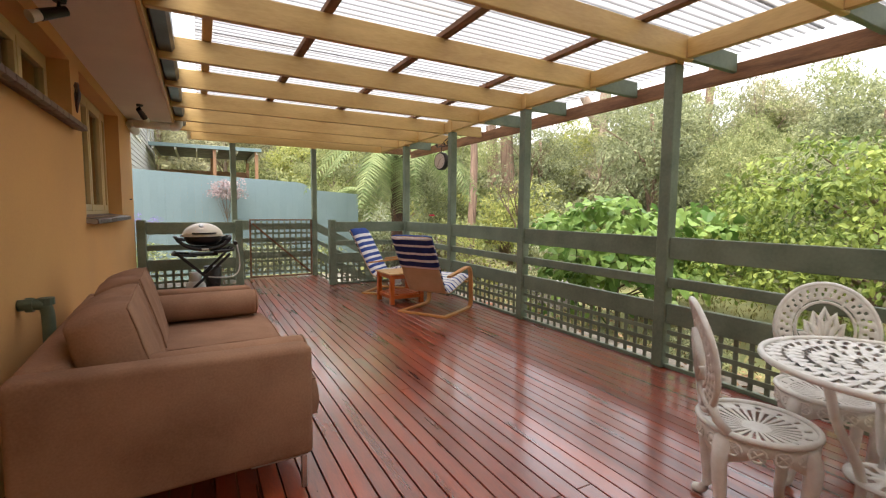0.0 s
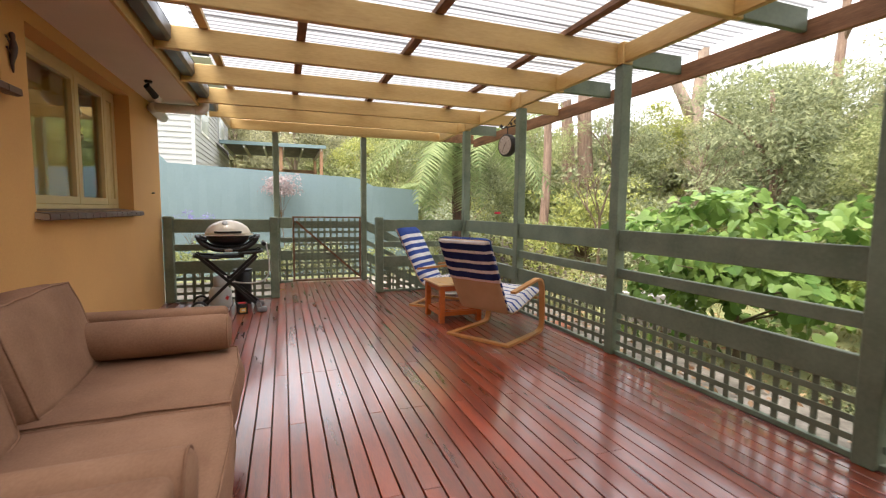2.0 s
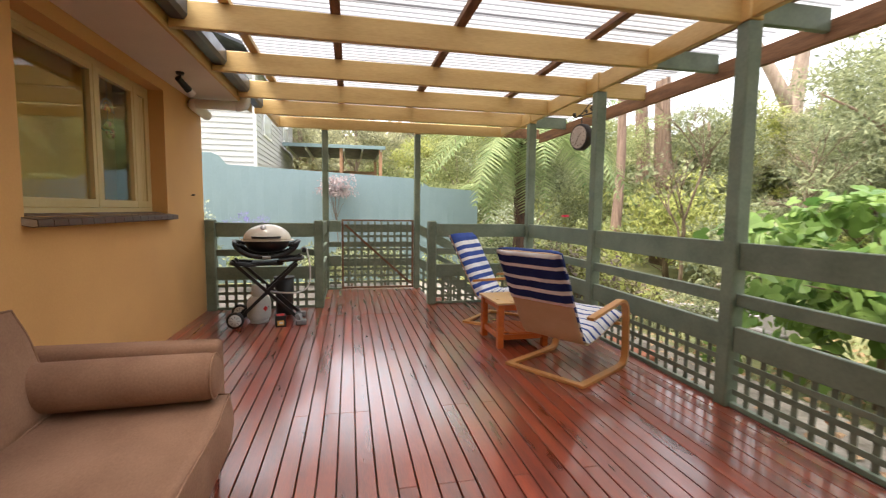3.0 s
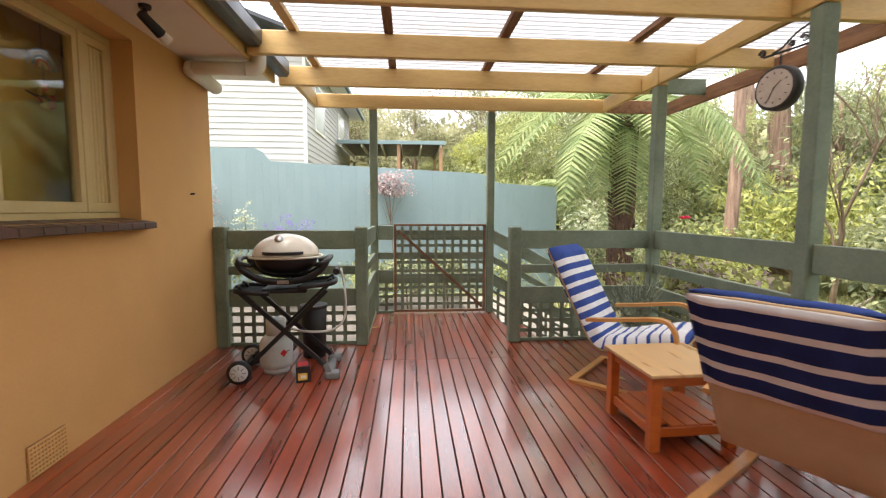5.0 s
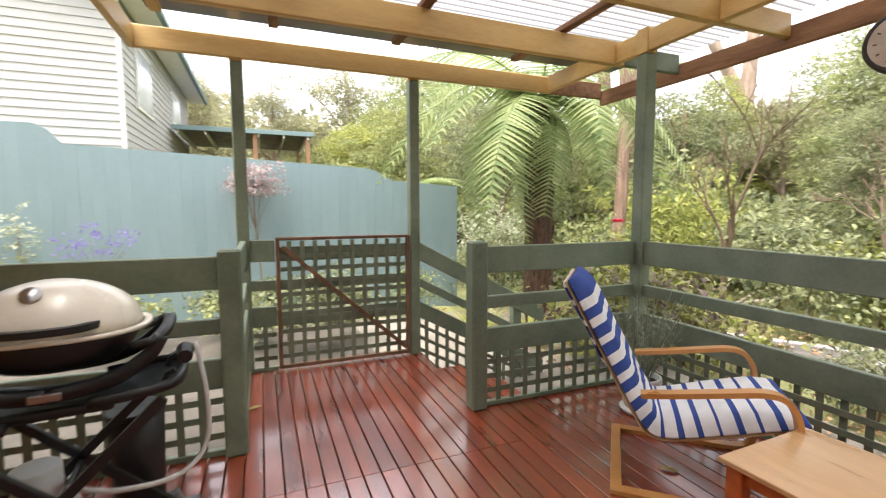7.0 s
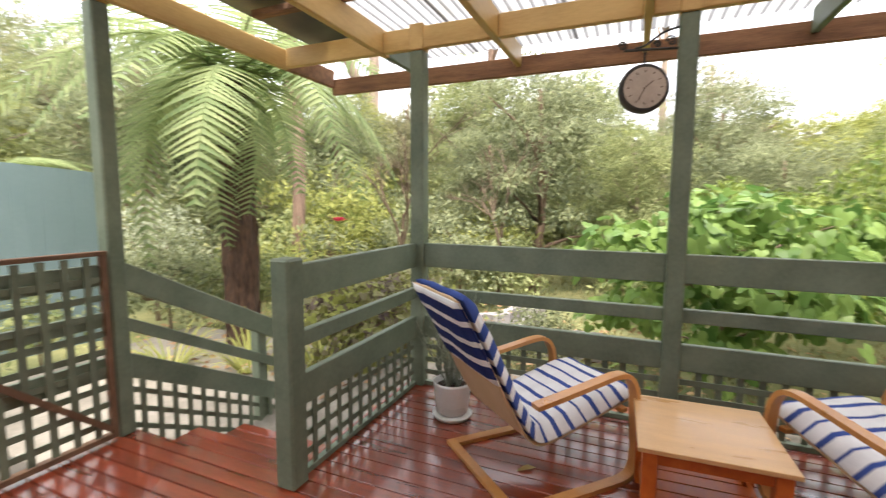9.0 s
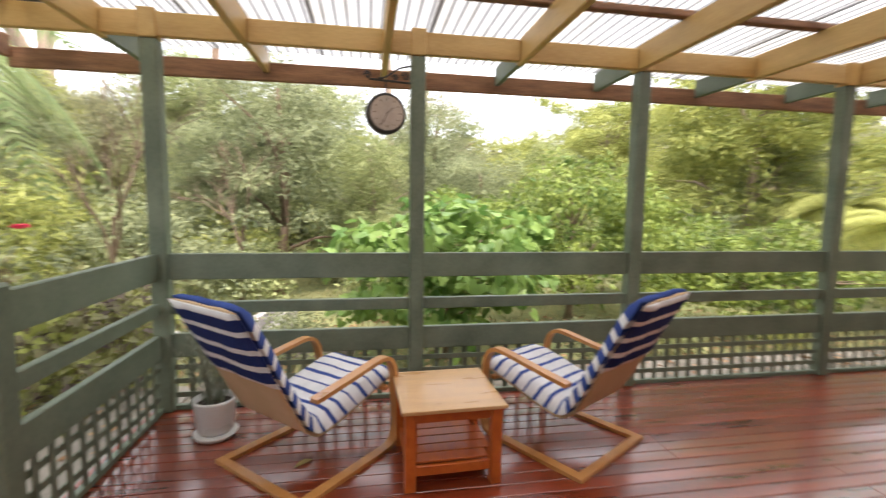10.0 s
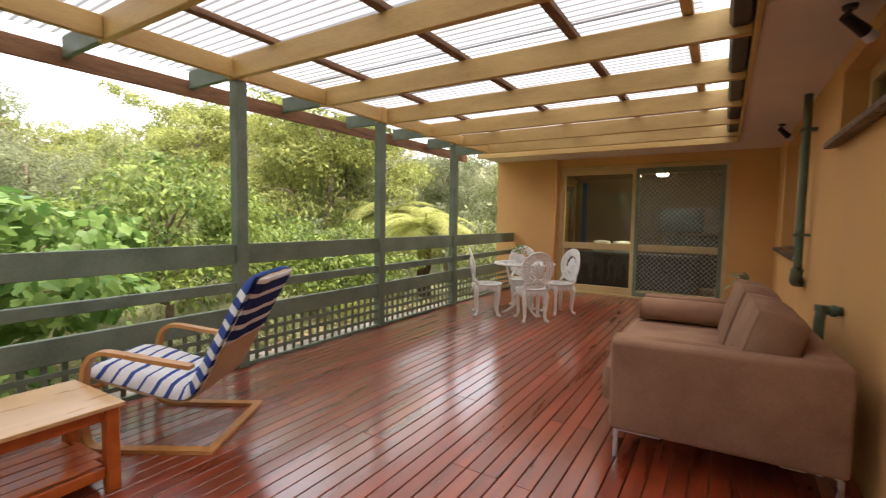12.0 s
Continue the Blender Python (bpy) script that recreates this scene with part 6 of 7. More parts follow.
def tree_fern(label, m, trunk_h, trunk_r, fronds, length, material, seed, sag=0.75):
    t = thing("tree_fern", label, "tree fern", m)
    r = random.Random(seed)
    prof = [(trunk_r * 1.25, 0.0)]
    for i in range(1, 12):
        prof.append((trunk_r * (1.1 - 0.25 * i / 12 + 0.16 * r.random()), trunk_h * i / 12))
    prof += [(trunk_r * 0.5, trunk_h), (0.0, trunk_h + 0.05)]
    tb = lathe(prof, 22)
    for v in tb.verts:
        n = noise.noise(Vector((v.co.x * 9, v.co.y * 9, v.co.z * 1.5)))
        v.co.x *= 1 + 0.22 * n
        v.co.y *= 1 + 0.22 * n
    for i in range(150):
        a, z = r.uniform(0, 6.283), r.uniform(0.02, 0.9) * trunk_h
        d = Vector((math.cos(a), math.sin(a), 0))
        b = d * trunk_r * 0.98 + Vector((0, 0, z))
        sweep([b, b + d * 0.035 + Vector((0, 0, 0.10)), b + d * 0.05 + Vector((0, 0, 0.24))], circle(0.017, 4), tb, scales=[1.3, 1.0, 0.3], up=(d.y, -d.x, 0.1))
    part("trunk", tb, FIBRE, t, "dark fibrous trunk")
    shapes = [frond_mesh("frond", length, sag * f, material, seed + k) for k, f in enumerate((0.75, 1.0, 1.25))]
    for i in range(fronds):
        piece("frond", shapes[i % 3], t, pose(0, 0, trunk_h + 0.02 * (i % 4), 0, r.uniform(-30, 16), 360 * i * 0.381966 + r.uniform(-12, 12)) @ Matrix.Scale(r.uniform(0.8, 1.1), 4))
    for i in range(fronds // 4):
        piece("frond", shapes[2], t, pose(0, 0, trunk_h - 0.03 * i, 0, r.uniform(25, 48), 360 * i * 0.381966 + 40) @ Matrix.Scale(r.uniform(0.5, 0.75), 4))
    return t


tree_fern("tall tree fern with drooping pale green fronds beside the steps", place(4.72, 10.4, 20), 3.2, 0.165, 20, 2.65, LEAF_FERN, 5, 0.95)
tree_fern("yellow-green tree fern beyond the house corner", place(6.6, -3.0, 70), 1.75, 0.13, 24, 1.8, LEAF_FERN_Y, 9, 0.8)
tree_fern("yellow-green tree fern among the far shrubs", place(8.8, -4.2, 10), 2.1, 0.13, 22, 1.9, LEAF_FERN_Y, 12, 0.8)
tree_fern("tree fern behind the painted fence", place(4.3, 15.6, 40), 2.0, 0.17, 16, 2.0, LEAF_FERN, 15, 0.6)

# ---- large shrubs next to the deck ----
fig = tree("fig_bush", "fig bush with large bright lobed leaves", "shrub", place(6.35, 5.05, 0, 1.12), 1.5, (1.15, 1.55, 0.95), 1.05, 80, 20, 0.17, 0.19, "fig", LEAF_FIG, TWIG, 0.04, 21, limbs=16, droop=0.9, hollow=0.6)
cam_bush = tree("spreading_shrub", "large spreading shrub with glossy layered leaves", "shrub", place(8.2, 2.4), 2.2, (1.9, 3.0, 1.35), 1.4, 330, 56, 0.2, 0.10, "oval", LEAF_CAM, TWIG, 0.07, 31, limbs=26, droop=0.8, hollow=0.72)
tree("spreading_shrub", "spreading leafy shrub below the house corner", "shrub", place(6.9, -0.4), 1.5, (1.1, 1.6, 0.8), 0.9, 110, 46, 0.2, 0.105, "oval", LEAF_CAM, TWIG, 0.05, 33, limbs=14, droop=0.8, hollow=0.7)
tree("vine_shrub", "low vine with yellowing leaves past the end rail", "shrub", place(4.7, 8.6), 0.8, (1.0, 0.75, 0.5), 0.7, 110, 18, 0.15, 0.085, "fig", LEAF_AUT, TWIG, 0.03, 41, limbs=10, droop=0.8)
tree("vine_shrub", "low vine with yellowing leaves beside the path", "shrub", place(5.6, 8.7), 0.7, (1.1, 0.9, 0.45), 0.5, 110, 18, 0.15, 0.085, "fig", LEAF_AUT, TWIG, 0.03, 43, limbs=10, droop=0.8)
rose = tree("rose_bush", "thin rose bush with a crimson bloom", "shrub", place(4.9, 9.2), 1.4, (0.5, 0.5, 0.5), 1.1, 24, 12, 0.15, 0.08, "oval", LEAF_DARK, TWIG, 0.02, 45, limbs=12)
bl = bmesh.new()
for i in range(26):
    a, rr, z = i * 2.4, 0.008 + 0.0016 * i, 0.03 - 0.001 * i
    d, s = Vector((math.cos(a), math.sin(a), 0.5)), Vector((-math.sin(a), math.cos(a), 0)) * 0.02
    p = Vector((0, 0, z)) + Vector((math.cos(a), math.sin(a), 0)) * rr
    bl.faces.new([bl.verts.new(q) for q in (p - s * 0.5, p + d * 0.035 - s, p + d * 0.045, p + d * 0.035 + s, p + s * 0.5)])
part("bloom", bl, LEAF_RED, rose, "crimson rose bloom").location = (0.1, -0.05, 1.62)

# ---- plants along the fence ----
tree("grey_bush", "pale grey-green bush at the fence end", "shrub", place(5.6, 13.3), 1.2, (1.0, 0.9, 0.95), 1.25, 90, 30, 0.16, 0.10, "sliver", LEAF_GREY, TWIG, 0.04, 51)
tree("pink_shrub", "dusky pink airy shrub against the painted fence", "shrub", place(0.95, 12.05), 2.2, (0.42, 0.20, 0.30), 2.12, 60, 20, 0.09, 0.06, "diamond", LEAF_PINK, TWIG, 0.012, 53, limbs=14)
tree("pink_shrub", "sparse dusky pink climber on the painted fence", "shrub", place(-2.5, 12.05), 2.3, (0.28, 0.14, 0.75), 1.75, 26, 14, 0.08, 0.06, "diamond", LEAF_PINK, TWIG, 0.012, 55, limbs=14)
tree("grey_shrub", "slender grey-green shrub against the painted fence", "shrub", place(-1.75, 12.0), 1.6, (0.2, 0.14, 0.55), 1.35, 20, 12, 0.07, 0.05, "diamond", LEAF_GREY, TWIG, 0.01, 56, limbs=12)
tree("lavender_bush", "purple flowering lavender in front of the fence", "shrub", place(-0.75, 11.2), 1.0, (0.45, 0.2, 0.2), 1.38, 16, 16, 0.06, 0.06, "sliver", LEAF_PURPLE, TWIG, 0.012, 57, limbs=18, droop=-0.6)
for k, (x, y, s, lf) in enumerate(((-1.9, 11.3, 1.0, LEAF_DARK), (-0.6, 10.9, 0.8, LEAF_PINE), (0.6, 11.2, 0.8, LEAF_DARK), (1.9, 11.5, 0.7, LEAF_PINE), (-2.9, 11.0, 1.1, LEAF_DARK), (3.2, 11.6, 0.7, LEAF_PINE), (1.25, 10.2, 0.8, LEAF_DARK), (1.9, 10.5, 0.8, LEAF_DARK), (0.75, 10.6, 0.7, LEAF_PINE))):
    tree("garden_shrub", "low green shrub in the bed before the fence", "shrub", place(x, y, 0, s), 0.7, (0.6, 0.5, 0.45), 0.75, 46, 20, 0.13, 0.09, "oval", lf, TWIG, 0.025, 60 + k, group="shrubs before the fence")


def strap_plant(m, blades, seed):
    r = random.Random(seed)
    bm = bmesh.new()
    for i in range(blades):
        a, ln, arch = r.uniform(0, 6.283), r.uniform(0.5, 0.95), r.uniform(0.5, 1.1)
        d, s = Vector((math.cos(a), math.sin(a), 0)), Vector((-math.sin(a), math.cos(a), 0)) * 0.016
        last = None
        for j in range(6):
            t = j / 5
            p = d * (0.04 + ln * t * 0.75) + Vector((0, 0, ln * (1.25 * t - arch * t * t)))
            w = s * (1 - t * 0.9)
            row = (bm.verts.new(p - w), bm.verts.new(p + w))
            if last:
                bm.faces.new((last[0], last[1], row[1], row[0]))
            last = row
    return solid("strap_leaf_plant", bm, LEAF_LIME, "clump of arching strap leaves beside the path", "plant", m, "strap-leaved clumps")


for k, (x, y) in enumerate(((4.05, 9.6), (4.5, 9.1), (3.75, 10.4), (5.5, 9.9))):
    strap_plant(place(x, y, 40 * k), 60, 70 + k)

# ---- eucalypts with clear trunks ----


def gum(label, x, y, height, r0, lean, seed, bark, fork=False):
    t = tree("gum_tree", label, "tree", place(x, y), height, (2.6, 2.6, 1.9), height - 0.6, 22, 30, 0.5, 0.17, "sliver", LEAF_GUM_HAZED, bark, r0, seed, lean, 10, 0.9, "tall gum trees", 0.4, -0.4)
    if fork:
        bm = bmesh.new()
        sweep([(lean[0] * height * 0.35, 0, height * 0.35), (-0.5, 0.4, height * 0.46), (-1.5, 1.0, height * 0.62), (-2.0, 1.2, height * 0.8)], circle(1, 9), bm, scales=[r0 * 0.8, r0 * 0.62, r0 * 0.5, r0 * 0.3], up=(0.3, 0.9, 0.1))
        part("forked_limb", bm, bark, t, smooth=True)
    return t


gum("tall gum tree with fibrous red-brown trunk", 12.1, 15.9, 13.0, 0.36, (0.01, 0.0), 81, BARK)
gum("tall gum tree with fibrous red-brown trunk", 8.07, 12.43, 10.5, 0.15, (-0.01, 0.01), 82, BARK)
gum("gum tree with pale forked trunk", 20.0, 18.0, 14.0, 0.42, (0.01, 0.0), 83, BARK_PALE, True)
gum("slender gum tree with reddish trunk", 20.0, 12.0, 13.0, 0.25, (-0.01, 0.0), 84, BARK)
gum("slender gum tree with reddish trunk", 12.9, 18.3, 13.0, 0.34, (0.0, 0.01), 85, BARK)
gum("slender gum tree among the shrubs", 24.5, 5.0, 13.0, 0.24, (0.02, 0.0), 86, BARK_PALE)
gum("pale gum tree beyond the shrubs", 15.5, -9.0, 12.0, 0.22, (0.0, 0.02), 87, BARK_PALE)

# bare branching saplings beyond the corner post
for k, (x, y, h) in enumerate(((8.3, 10.2, 4.2), (9.6, 8.6, 3.6))):
    r = random.Random(90 + k)
    bm = bmesh.new()

    def grow(p, d, ln, w, depth):
        q = p + d * ln
        bend = Vector((r.uniform(-1, 1), r.uniform(-1, 1), 0)) * 0.08 * ln
        sweep([p, p.lerp(q, 0.5) + bend, q], circle(1, 5), bm, scales=[w, w * 0.85, w * 0.7], up=(0.4, 0.7, 0.2))
        if depth:
            for i in range(3 if depth > 1 else 4):
                nd = (d + Vector((r.uniform(-1, 1), r.uniform(-1, 1), r.uniform(-0.3, 0.6))) * 0.75).normalized()
                grow(p.lerp(q, r.uniform(0.55, 1.0)), nd, ln * r.uniform(0.5, 0.75), w * 0.55, depth - 1)

    grow(Vector((0, 0, 0)), Vector((r.uniform(-0.15, 0.15), r.uniform(-0.15, 0.15), 1)).normalized(), h * 0.45, 0.05, 4)
    solid("bare_sapling", bm, TWIG, "thin bare branching sapling in the garden", "tree", place(x, y), "bare saplings")

# ---- trees and shrubs of the garden, in kinds ----
KINDS = [
    tree("round_tree", "dense rounded yellow-green tree", "tree", place(10.9, -3.9), 4.6, (3.2, 3.0, 2.7), 3.9, 150, 230, 0.36, 0.115, "diamond", LEAF_LIME, BARK_PALE, 0.16, 101, group="garden trees", hollow=0.7),
    tree("feathery_tree", "feathery mid-green wattle tree", "tree", place(15.0, 7.6), 5.6, (2.0, 2.0, 3.1), 3.6, 130, 150, 0.32, 0.16, "sliver", LEAF_PINE, BARK_PALE, 0.13, 103, group="garden trees", hollow=0.45),
    tree("dark_tree", "dark green leafy tree", "tree", place(12.3, 9.6), 5.0, (2.0, 2.0, 2.6), 3.4, 110, 150, 0.36, 0.15, "sliver", LEAF_DARK, BARK, 0.13, 105, group="garden trees", hollow=0.25, limbs=16),
    tree("gum_sapling", "open grey-green gum sapling", "tree", place(17.5, 3.2), 6.6, (2.0, 2.0, 3.0), 4.4, 80, 120, 0.34, 0.17, "sliver", LEAF_GUM_HAZED, BARK_PALE, 0.12, 107, group="garden trees", hollow=0.3),
]
SPOTS = (
    (11.5, 6.0, 1), (13.5, 4.2, 2), (12.2, 1.4, 1), (17.0, 0.0, 0), (19.0, 9.5, 1), (16.5, 11.5, 3), (13.6, 15.5, 2), (10.2, 16.5, 1), (17.5, 17.5, 0), (23.0, 1.0, 1),
    (20.5, -5.0, 0), (11.3, -5.0, 1), (14.8, -5.5, 0), (9.0, -8.0, 2), (12.5, -10.5, 3), (7.0, -9.5, 1), (5.2, 18.5, 1), (1.6, 25.5, 3), (6.0, 23.0, 0), (-1.5, 28.0, 3),
    (3.2, 29.0, 1), (9.5, 24.0, 3), (25.0, 8.0, 0), (10.4, 3.6, 2), (11.0, 8.0, 2), (6.8, 15.2, 2), (18.5, 5.5, 3),
)
rs = random.Random(77)
TOPS = (6.4, 6.6, 5.4, 7.4)
for x, y, k in SPOTS:
    copy_thing(KINDS[k], place(x, y, rs.uniform(0, 360), fitting(x, y, TOPS[k], rs.uniform(0.6, 1.18))))
# taller, open crowned trees that stand out against the sky
for x, y, k, top in ((11.0, 25.4, 3, 8.2), (13.6, 23.8, 3, 6.9), (19.0, 12.8, 1, 6.8), (20.3, 9.9, 1, 6.6), (20.0, 3.6, 3, 7.2), (18.6, 9.2, 3, 6.9), (15.6, 11.2, 1, 5.9), (21.0, 8.0, 1, 7.0), (17.2, 14.6, 3, 6.2), (4.8, 26.0, 3, 8.6), (7.4, 24.6, 1, 8.0), (9.2, 22.0, 3, 7.0)):
    copy_thing(KINDS[k], place(x, y, rs.uniform(0, 360), (top - ground_height(x, y)) / TOPS[k]))
for ob, k in zip(KINDS, range(4)):
    ob.scale = [0.72] * 3 if k else [1.05] * 3
SHRUBS = [
    tree("leafy_shrub", "rounded mid-green garden shrub", "shrub", place(9.0, 5.8), 0.9, (0.9, 0.9, 0.7), 0.75, 80, 26, 0.17, 0.11, "oval", LEAF_PINE, TWIG, 0.03, 201, group="garden shrubs"),
    tree("dark_shrub", "dark green garden shrub", "shrub", place(8.6, 9.0), 1.0, (1.0, 1.0, 0.85), 0.85, 90, 26, 0.18, 0.10, "oval", LEAF_DARK, TWIG, 0.03, 203, group="garden shrubs"),
    tree("pale_shrub", "pale yellow-green garden shrub", "shrub", place(7.4, 12.4), 1.0, (0.9, 0.9, 0.8), 0.85, 80, 26, 0.17, 0.12, "sliver", LEAF_LIME, TWIG, 0.03, 205, group="garden shrubs"),
]
for x, y, k, s in ((10.5, 10.6, 1, 1.3), (12.0, 12.2, 0, 1.4), (6.6, 10.8, 2, 0.9), (5.9, 11.6, 0, 0.9), (9.4, 8.2, 0, 0.9), (10.6, 9.0, 2, 1.2), (11.4, 4.8, 1, 1.1), (10.2, 0.6, 0, 1.2), (9.6, -1.6, 1, 1.2), (8.4, -3.0, 0, 1.2), (11.6, -2.4, 2, 1.4),
                   (7.6, -5.6, 1, 1.4), (5.6, -4.6, 0, 1.0), (13.0, 6.6, 0, 1.5), (14.0, 9.6, 1, 1.6), (8.4, 13.2, 0, 1.2), (3.6, 14.2, 2, 1.2), (4.9, 12.0, 1, 0.8), (10.0, 12.9, 2, 1.3), (13.0, 2.2, 1, 1.5), (5.9, 2.0, 0, 0.45), (5.6, 3.2, 1, 0.4), (6.0, 7.0, 1, 0.5), (5.7, 0.4, 2, 0.4)):
    copy_thing(SHRUBS[k], place(x, y, rs.uniform(0, 360), s))

rs = random.Random(31)
for i in range(44):
    a, d = rs.uniform(-1.15, 1.5), rs.uniform(12.5, 22)
    x, y = 1 + d * math.cos(a), 5 + d * math.sin(a)
    copy_thing(SHRUBS[rs.choice((0, 0, 1, 2))], place(x, y, rs.uniform(0, 360), rs.uniform(1.2, 2.3)))

# far wooded slope, too many trees to count
r = np.random.RandomState(9)
allp, allo = [], []
for i in range(300):
    a, d = r.uniform(-1.25, 2.35), r.uniform(23, 60)
    x, y = 1 + d * math.cos(a), 4 + d * math.sin(a)
    if x < -2 and y < 26:
        continue
    h = (d * math.tan(radians(skyline(x, y) * r.uniform(0.5, 0.8))) + 1.3 - ground_height(x, y)) / 1.05
    if h < 1.5:
        continue
    at, out, _ = crown_points(r, (x, y, ground_height(x, y) + h * 0.55), (h * 0.36, h * 0.36, h * 0.5), 26, 30, 0.75, 0.5, -0.9)
    allp.append(at)
    allo.append(out)
allp, allo = np.concatenate(allp), np.concatenate(allo)
woods = new("far_woods", leaf_mesh("far_woods", allp, allo, r.uniform(0.3, 0.65, len(allp)), "diamond", LEAF_GUM_HAZED, 10, 0.4))
tagged(woods, "distant gum woodland on the slope, haze mixed into its leaf colour", "woodland", kind="stuff")

# grass and fallen leaves on the ground
n = 9000
gx, gy = r.uniform(5.2, 13.0, n), r.uniform(-3.0, 13.0, n)
gp = np.stack([gx, gy, np.array([ground_height(a, b) for a, b in zip(gx, gy)])], 1)
grass = new("grass", leaf_mesh("grass", gp, np.tile((0, 0, 1.6), (n, 1)), r.uniform(0.05, 0.14, n), "sliver", LEAF_GRASS, 12, 0.0, 0.0))
tagged(grass, "dry yellow-green lawn grass", "grass", kind="stuff")
n = 2600
lx, ly = r.uniform(3.75, 8.5, n), r.uniform(-1.5, 12.0, n)
lp = np.stack([lx, ly, np.where((lx < 5.1) | (ly > 7.75), GROUND + 0.075, np.array([ground_height(a, b) + 0.015 for a, b in zip(lx, ly)]))], 1)
LITTER = leafy("dry_leaf", (0.2, 0.1, 0.05), (0.525, 0.35, 0.2), 0.1)
litter = new("leaf_litter", leaf_mesh("leaf_litter", lp, np.concatenate([r.normal(0, 1, (n, 2)), np.zeros((n, 1))], 1) * 3, r.uniform(0.05, 0.11, n), "oval", LITTER, 13, 0.0, 0.0))
tagged(litter, "fallen dry brown leaves on the path", "leaves", kind="stuff")

# timber edging of the garden bed, and terracotta pots by the path
for x0, x1, y0, y1 in ((6.6, 8.6, 7.35, 7.47), (6.6, 6.72, 6.3, 7.35)):
    solid("garden_edging", box(x0, x1, y0, y1, GROUND - 0.3, -0.32, 0.015), surface("weathered_sleeper", (0.24, 0.22, 0.22), (0.42, 0.39, 0.38), scale=3, rough=0.9, bump=0.5), "weathered grey timber sleeper edging the garden", "edging", group="garden sleepers")
SLEEPER = surface("split_grey_sleeper", (0.24, 0.22, 0.23), (0.44, 0.41, 0.41), scale=3, rough=0.9, bump=0.6, stretch=(0.5, 4, 4))
for x, y, turn, ln in ((6.95, 8.35, -58, 1.5), (7.75, 7.75, -12, 1.3)):
    for k in range(2):
        solid("garden_sleeper", box(-ln / 2, ln / 2, -0.06, 0.06, 0.0, 0.195, 0.012), SLEEPER, "weathered grey sleeper stacked as a garden wall", "edging", pose(x, y, GROUND - 0.28 + 0.2 * k, 0, 0, turn), "garden sleepers")
DEADWOOD = surface("bleached_dead_wood", (0.30, 0.24, 0.20), (0.52, 0.45, 0.39), scale=6, rough=0.9, bump=0.5, stretch=(1, 4, 4))
dead = bmesh.new()
sweep([(0, 0, 0.0), (0.12, 0.05, 0.22), (0.4, 0.1, 0.30), (0.85, 0.15, 0.34), (1.3, 0.1, 0.46)], circle(1, 8), dead, scales=[0.09, 0.075, 0.06, 0.05, 0.03], up=(0.1, 1, 0.2))
sweep([(0.3, 0.08, 0.27), (0.55, -0.1, 0.42), (0.7, -0.2, 0.60)], circle(1, 7), dead, scales=[0.045, 0.035, 0.015], up=(0.1, 1, 0.2))
sweep([(0.1, 0.04, 0.18), (-0.12, -0.08, 0.30), (-0.2, -0.1, 0.42)], circle(1, 7), dead, scales=[0.05, 0.035, 0.02], up=(0.1, 1, 0.2))
solid("fallen_branch", dead, DEADWOOD, "bleached dead branch lying in the garden", "branch", place(8.2, 10.4, -25), smooth=True)
LEAF_DRY = leafy("yellowed_leaf", (0.42, 0.30, 0.10), (0.62, 0.48, 0.22), 0.1)
for x, y, turn in ((2.86, 6.41, 40), (0.97, 8.0, 110)):
    fl = bmesh.new()
    pts_ = [fl.verts.new(c) for c in ((0, 0, 0.004), (0.02, 0.035, 0.014), (0.016, 0.075, 0.012), (0, 0.11, 0.003), (-0.016, 0.075, 0.011), (-0.02, 0.035, 0.013))]
    mid_ = fl.verts.new((0, 0.05, 0.003))
    for i in range(6):
        fl.faces.new((pts_[i], pts_[(i + 1) % 6], mid_))
    solid("fallen_leaf", fl, LEAF_DRY, "curled yellow leaf fallen on the decking", "leaf", pose(x, y, 0, 0, 0, turn), "leaves on the deck")
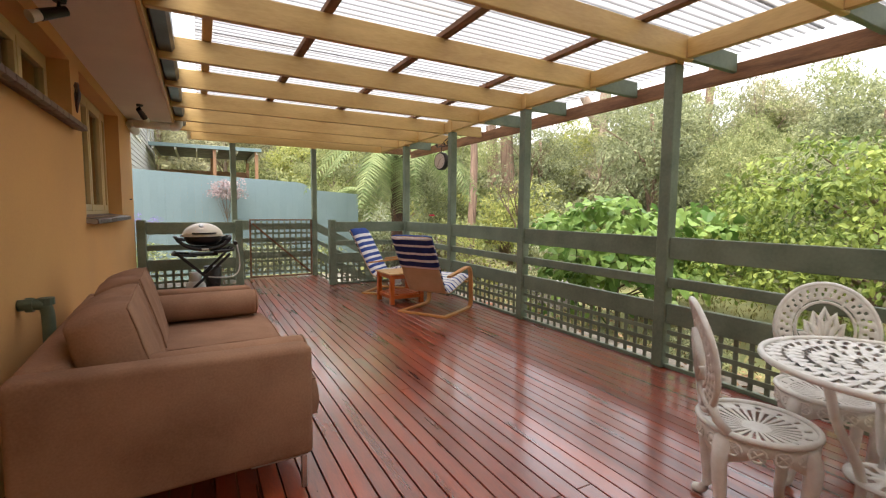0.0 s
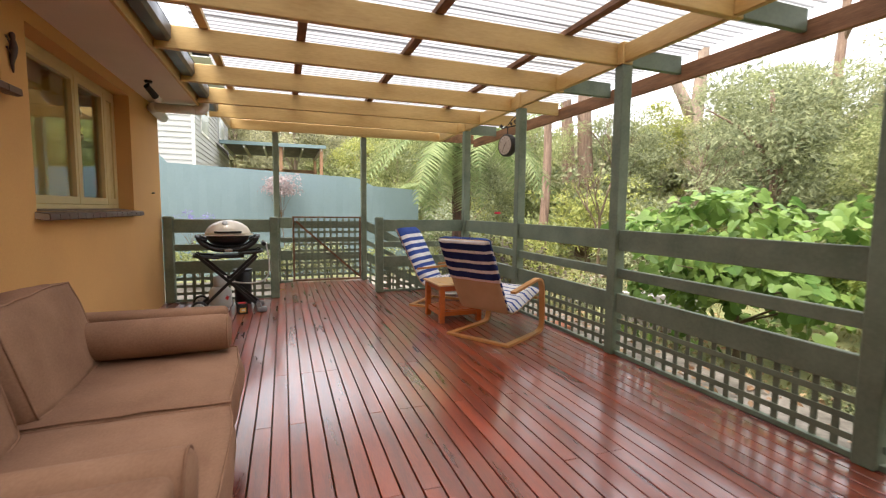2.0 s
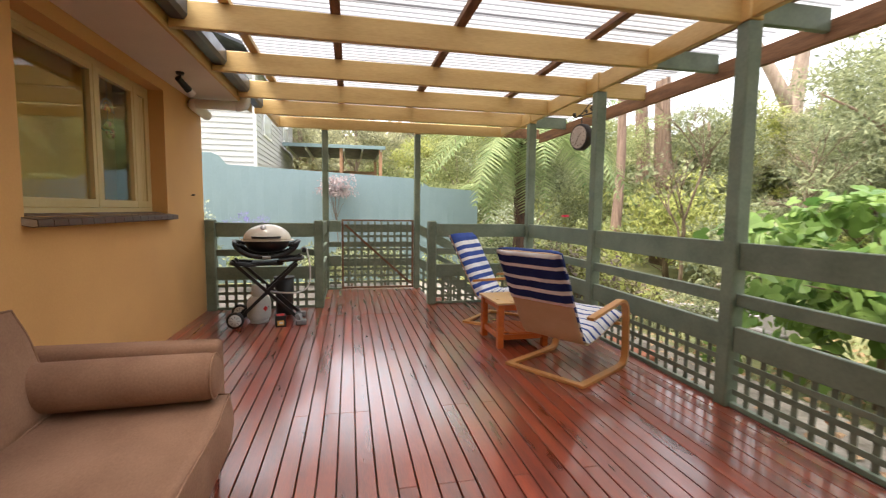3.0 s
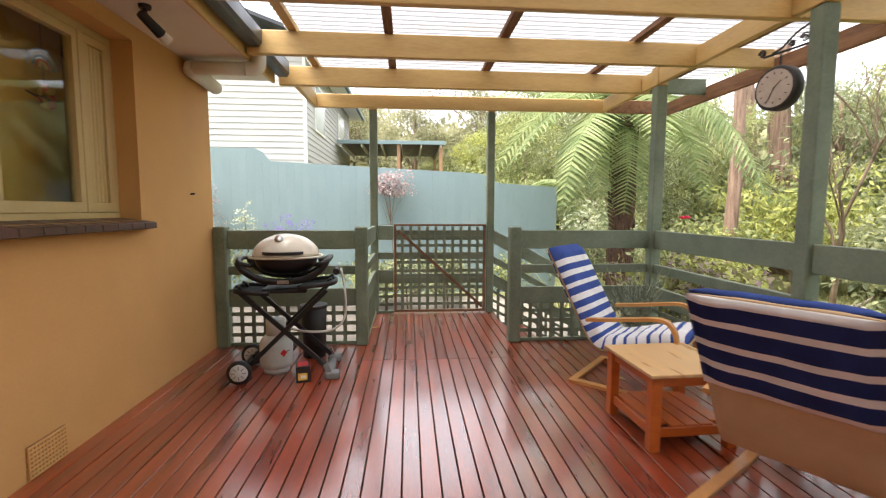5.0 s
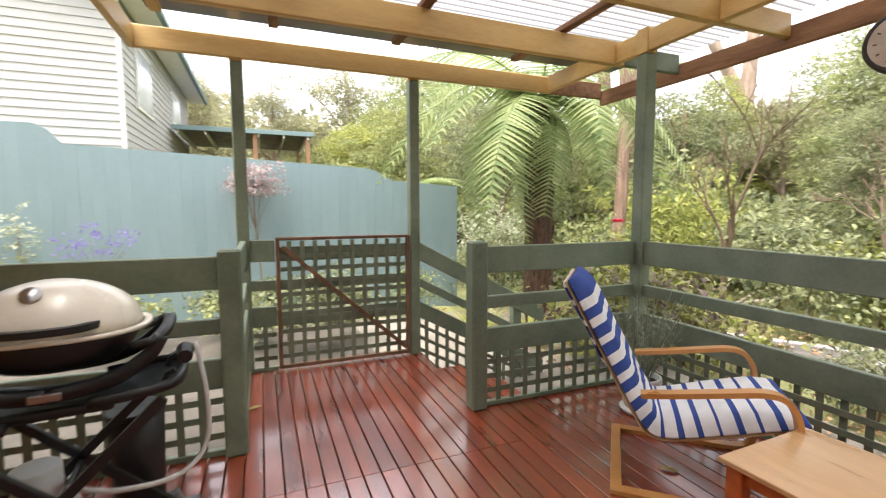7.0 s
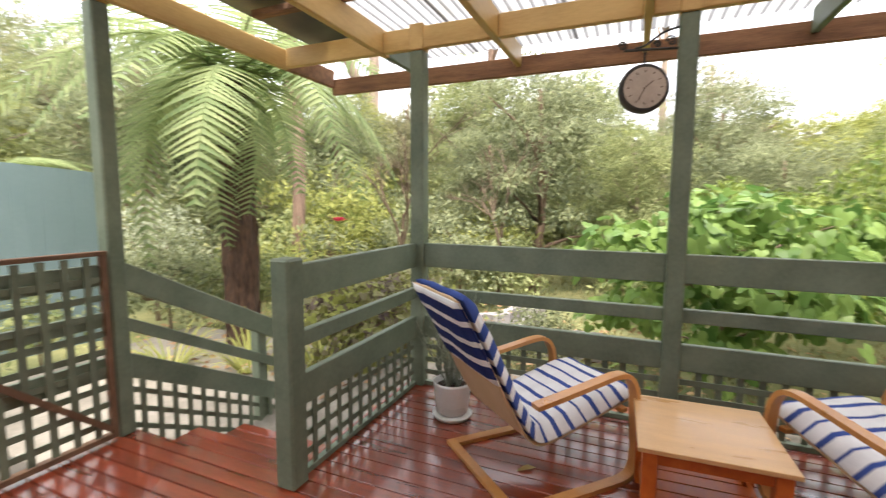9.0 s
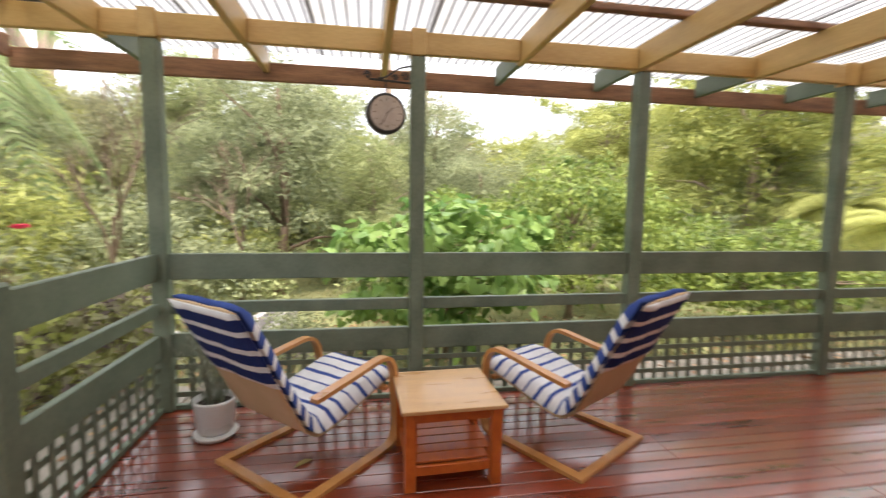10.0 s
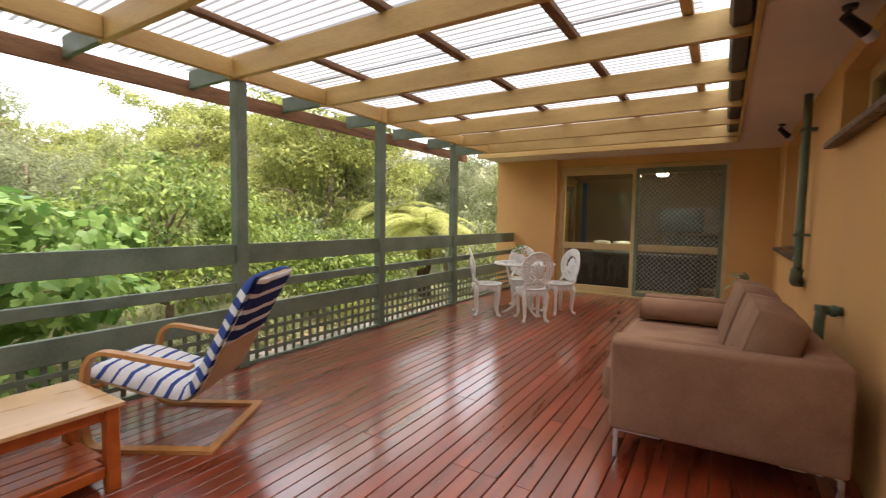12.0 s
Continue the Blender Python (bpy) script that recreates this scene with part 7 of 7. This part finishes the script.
TERRA = surface("terracotta", (0.34, 0.11, 0.05), (0.48, 0.18, 0.09), scale=6, rough=0.8)
for x, y in ((4.0, 5.95), (4.05, 5.55)):
    tp = thing("flower_pot", "empty terracotta flower pot on the path", "pot", pose(x, y, GROUND + 0.06), "terracotta pots")
    part("pot", lathe([(0.0, 0.0), (0.09, 0.0), (0.13, 0.2), (0.12, 0.2), (0.085, 0.015), (0.0, 0.015)], 20), TERRA, tp, smooth=True)
    part("rim", lathe([(0.122, 0.2), (0.142, 0.2), (0.146, 0.25), (0.126, 0.25)], 20), TERRA, tp, smooth=True)

# small pot plant on the white table
tplant = thing("table_plant", "small white pot with a leafy sprig on the table", "potted plant", pose(TC.x + 0.12, TC.y - 0.08, 0.712))
part("pot", lathe([(0.0, 0.0), (0.05, 0.0), (0.068, 0.10), (0.06, 0.10), (0.045, 0.01), (0.0, 0.01)], 20), POT, tplant, smooth=True)
rr = np.random.RandomState(3)
at, out, _ = crown_points(rr, (0, 0, 0.16), (0.11, 0.11, 0.09), 14, 8, 0.03, 0.3)
sprig = new("sprig", leaf_mesh("sprig", at, out, rr.uniform(0.02, 0.045, len(at)), "oval", LEAF_FIG, 4, 0.3))
sprig.parent = tplant
part("stem", rod((0, 0, 0.01), (0, 0, 0.17), 0.004), TWIG, tplant)

# leafy pot plant on the deck near the door
door_plant = thing("potted_plant", "dark leafy pot plant near the sliding door", "potted plant", pose(-0.08, -1.2, 0))
part("pot", lathe([(0.0, 0.0), (0.10, 0.0), (0.13, 0.22), (0.12, 0.22), (0.095, 0.015), (0.0, 0.015)], 20), TERRA, door_plant, smooth=True)
part("stem", rod((0, 0, 0.015), (0, 0, 0.42), 0.01), TWIG, door_plant)
at, out, _ = crown_points(rr, (0, 0, 0.42), (0.14, 0.14, 0.14), 9, 2, 0.04, 0.4)
dl = new("foliage", leaf_mesh("foliage", at, out, rr.uniform(0.10, 0.17, len(at)), "oval", LEAF_DARK, 6, 0.2))
dl.parent = door_plant
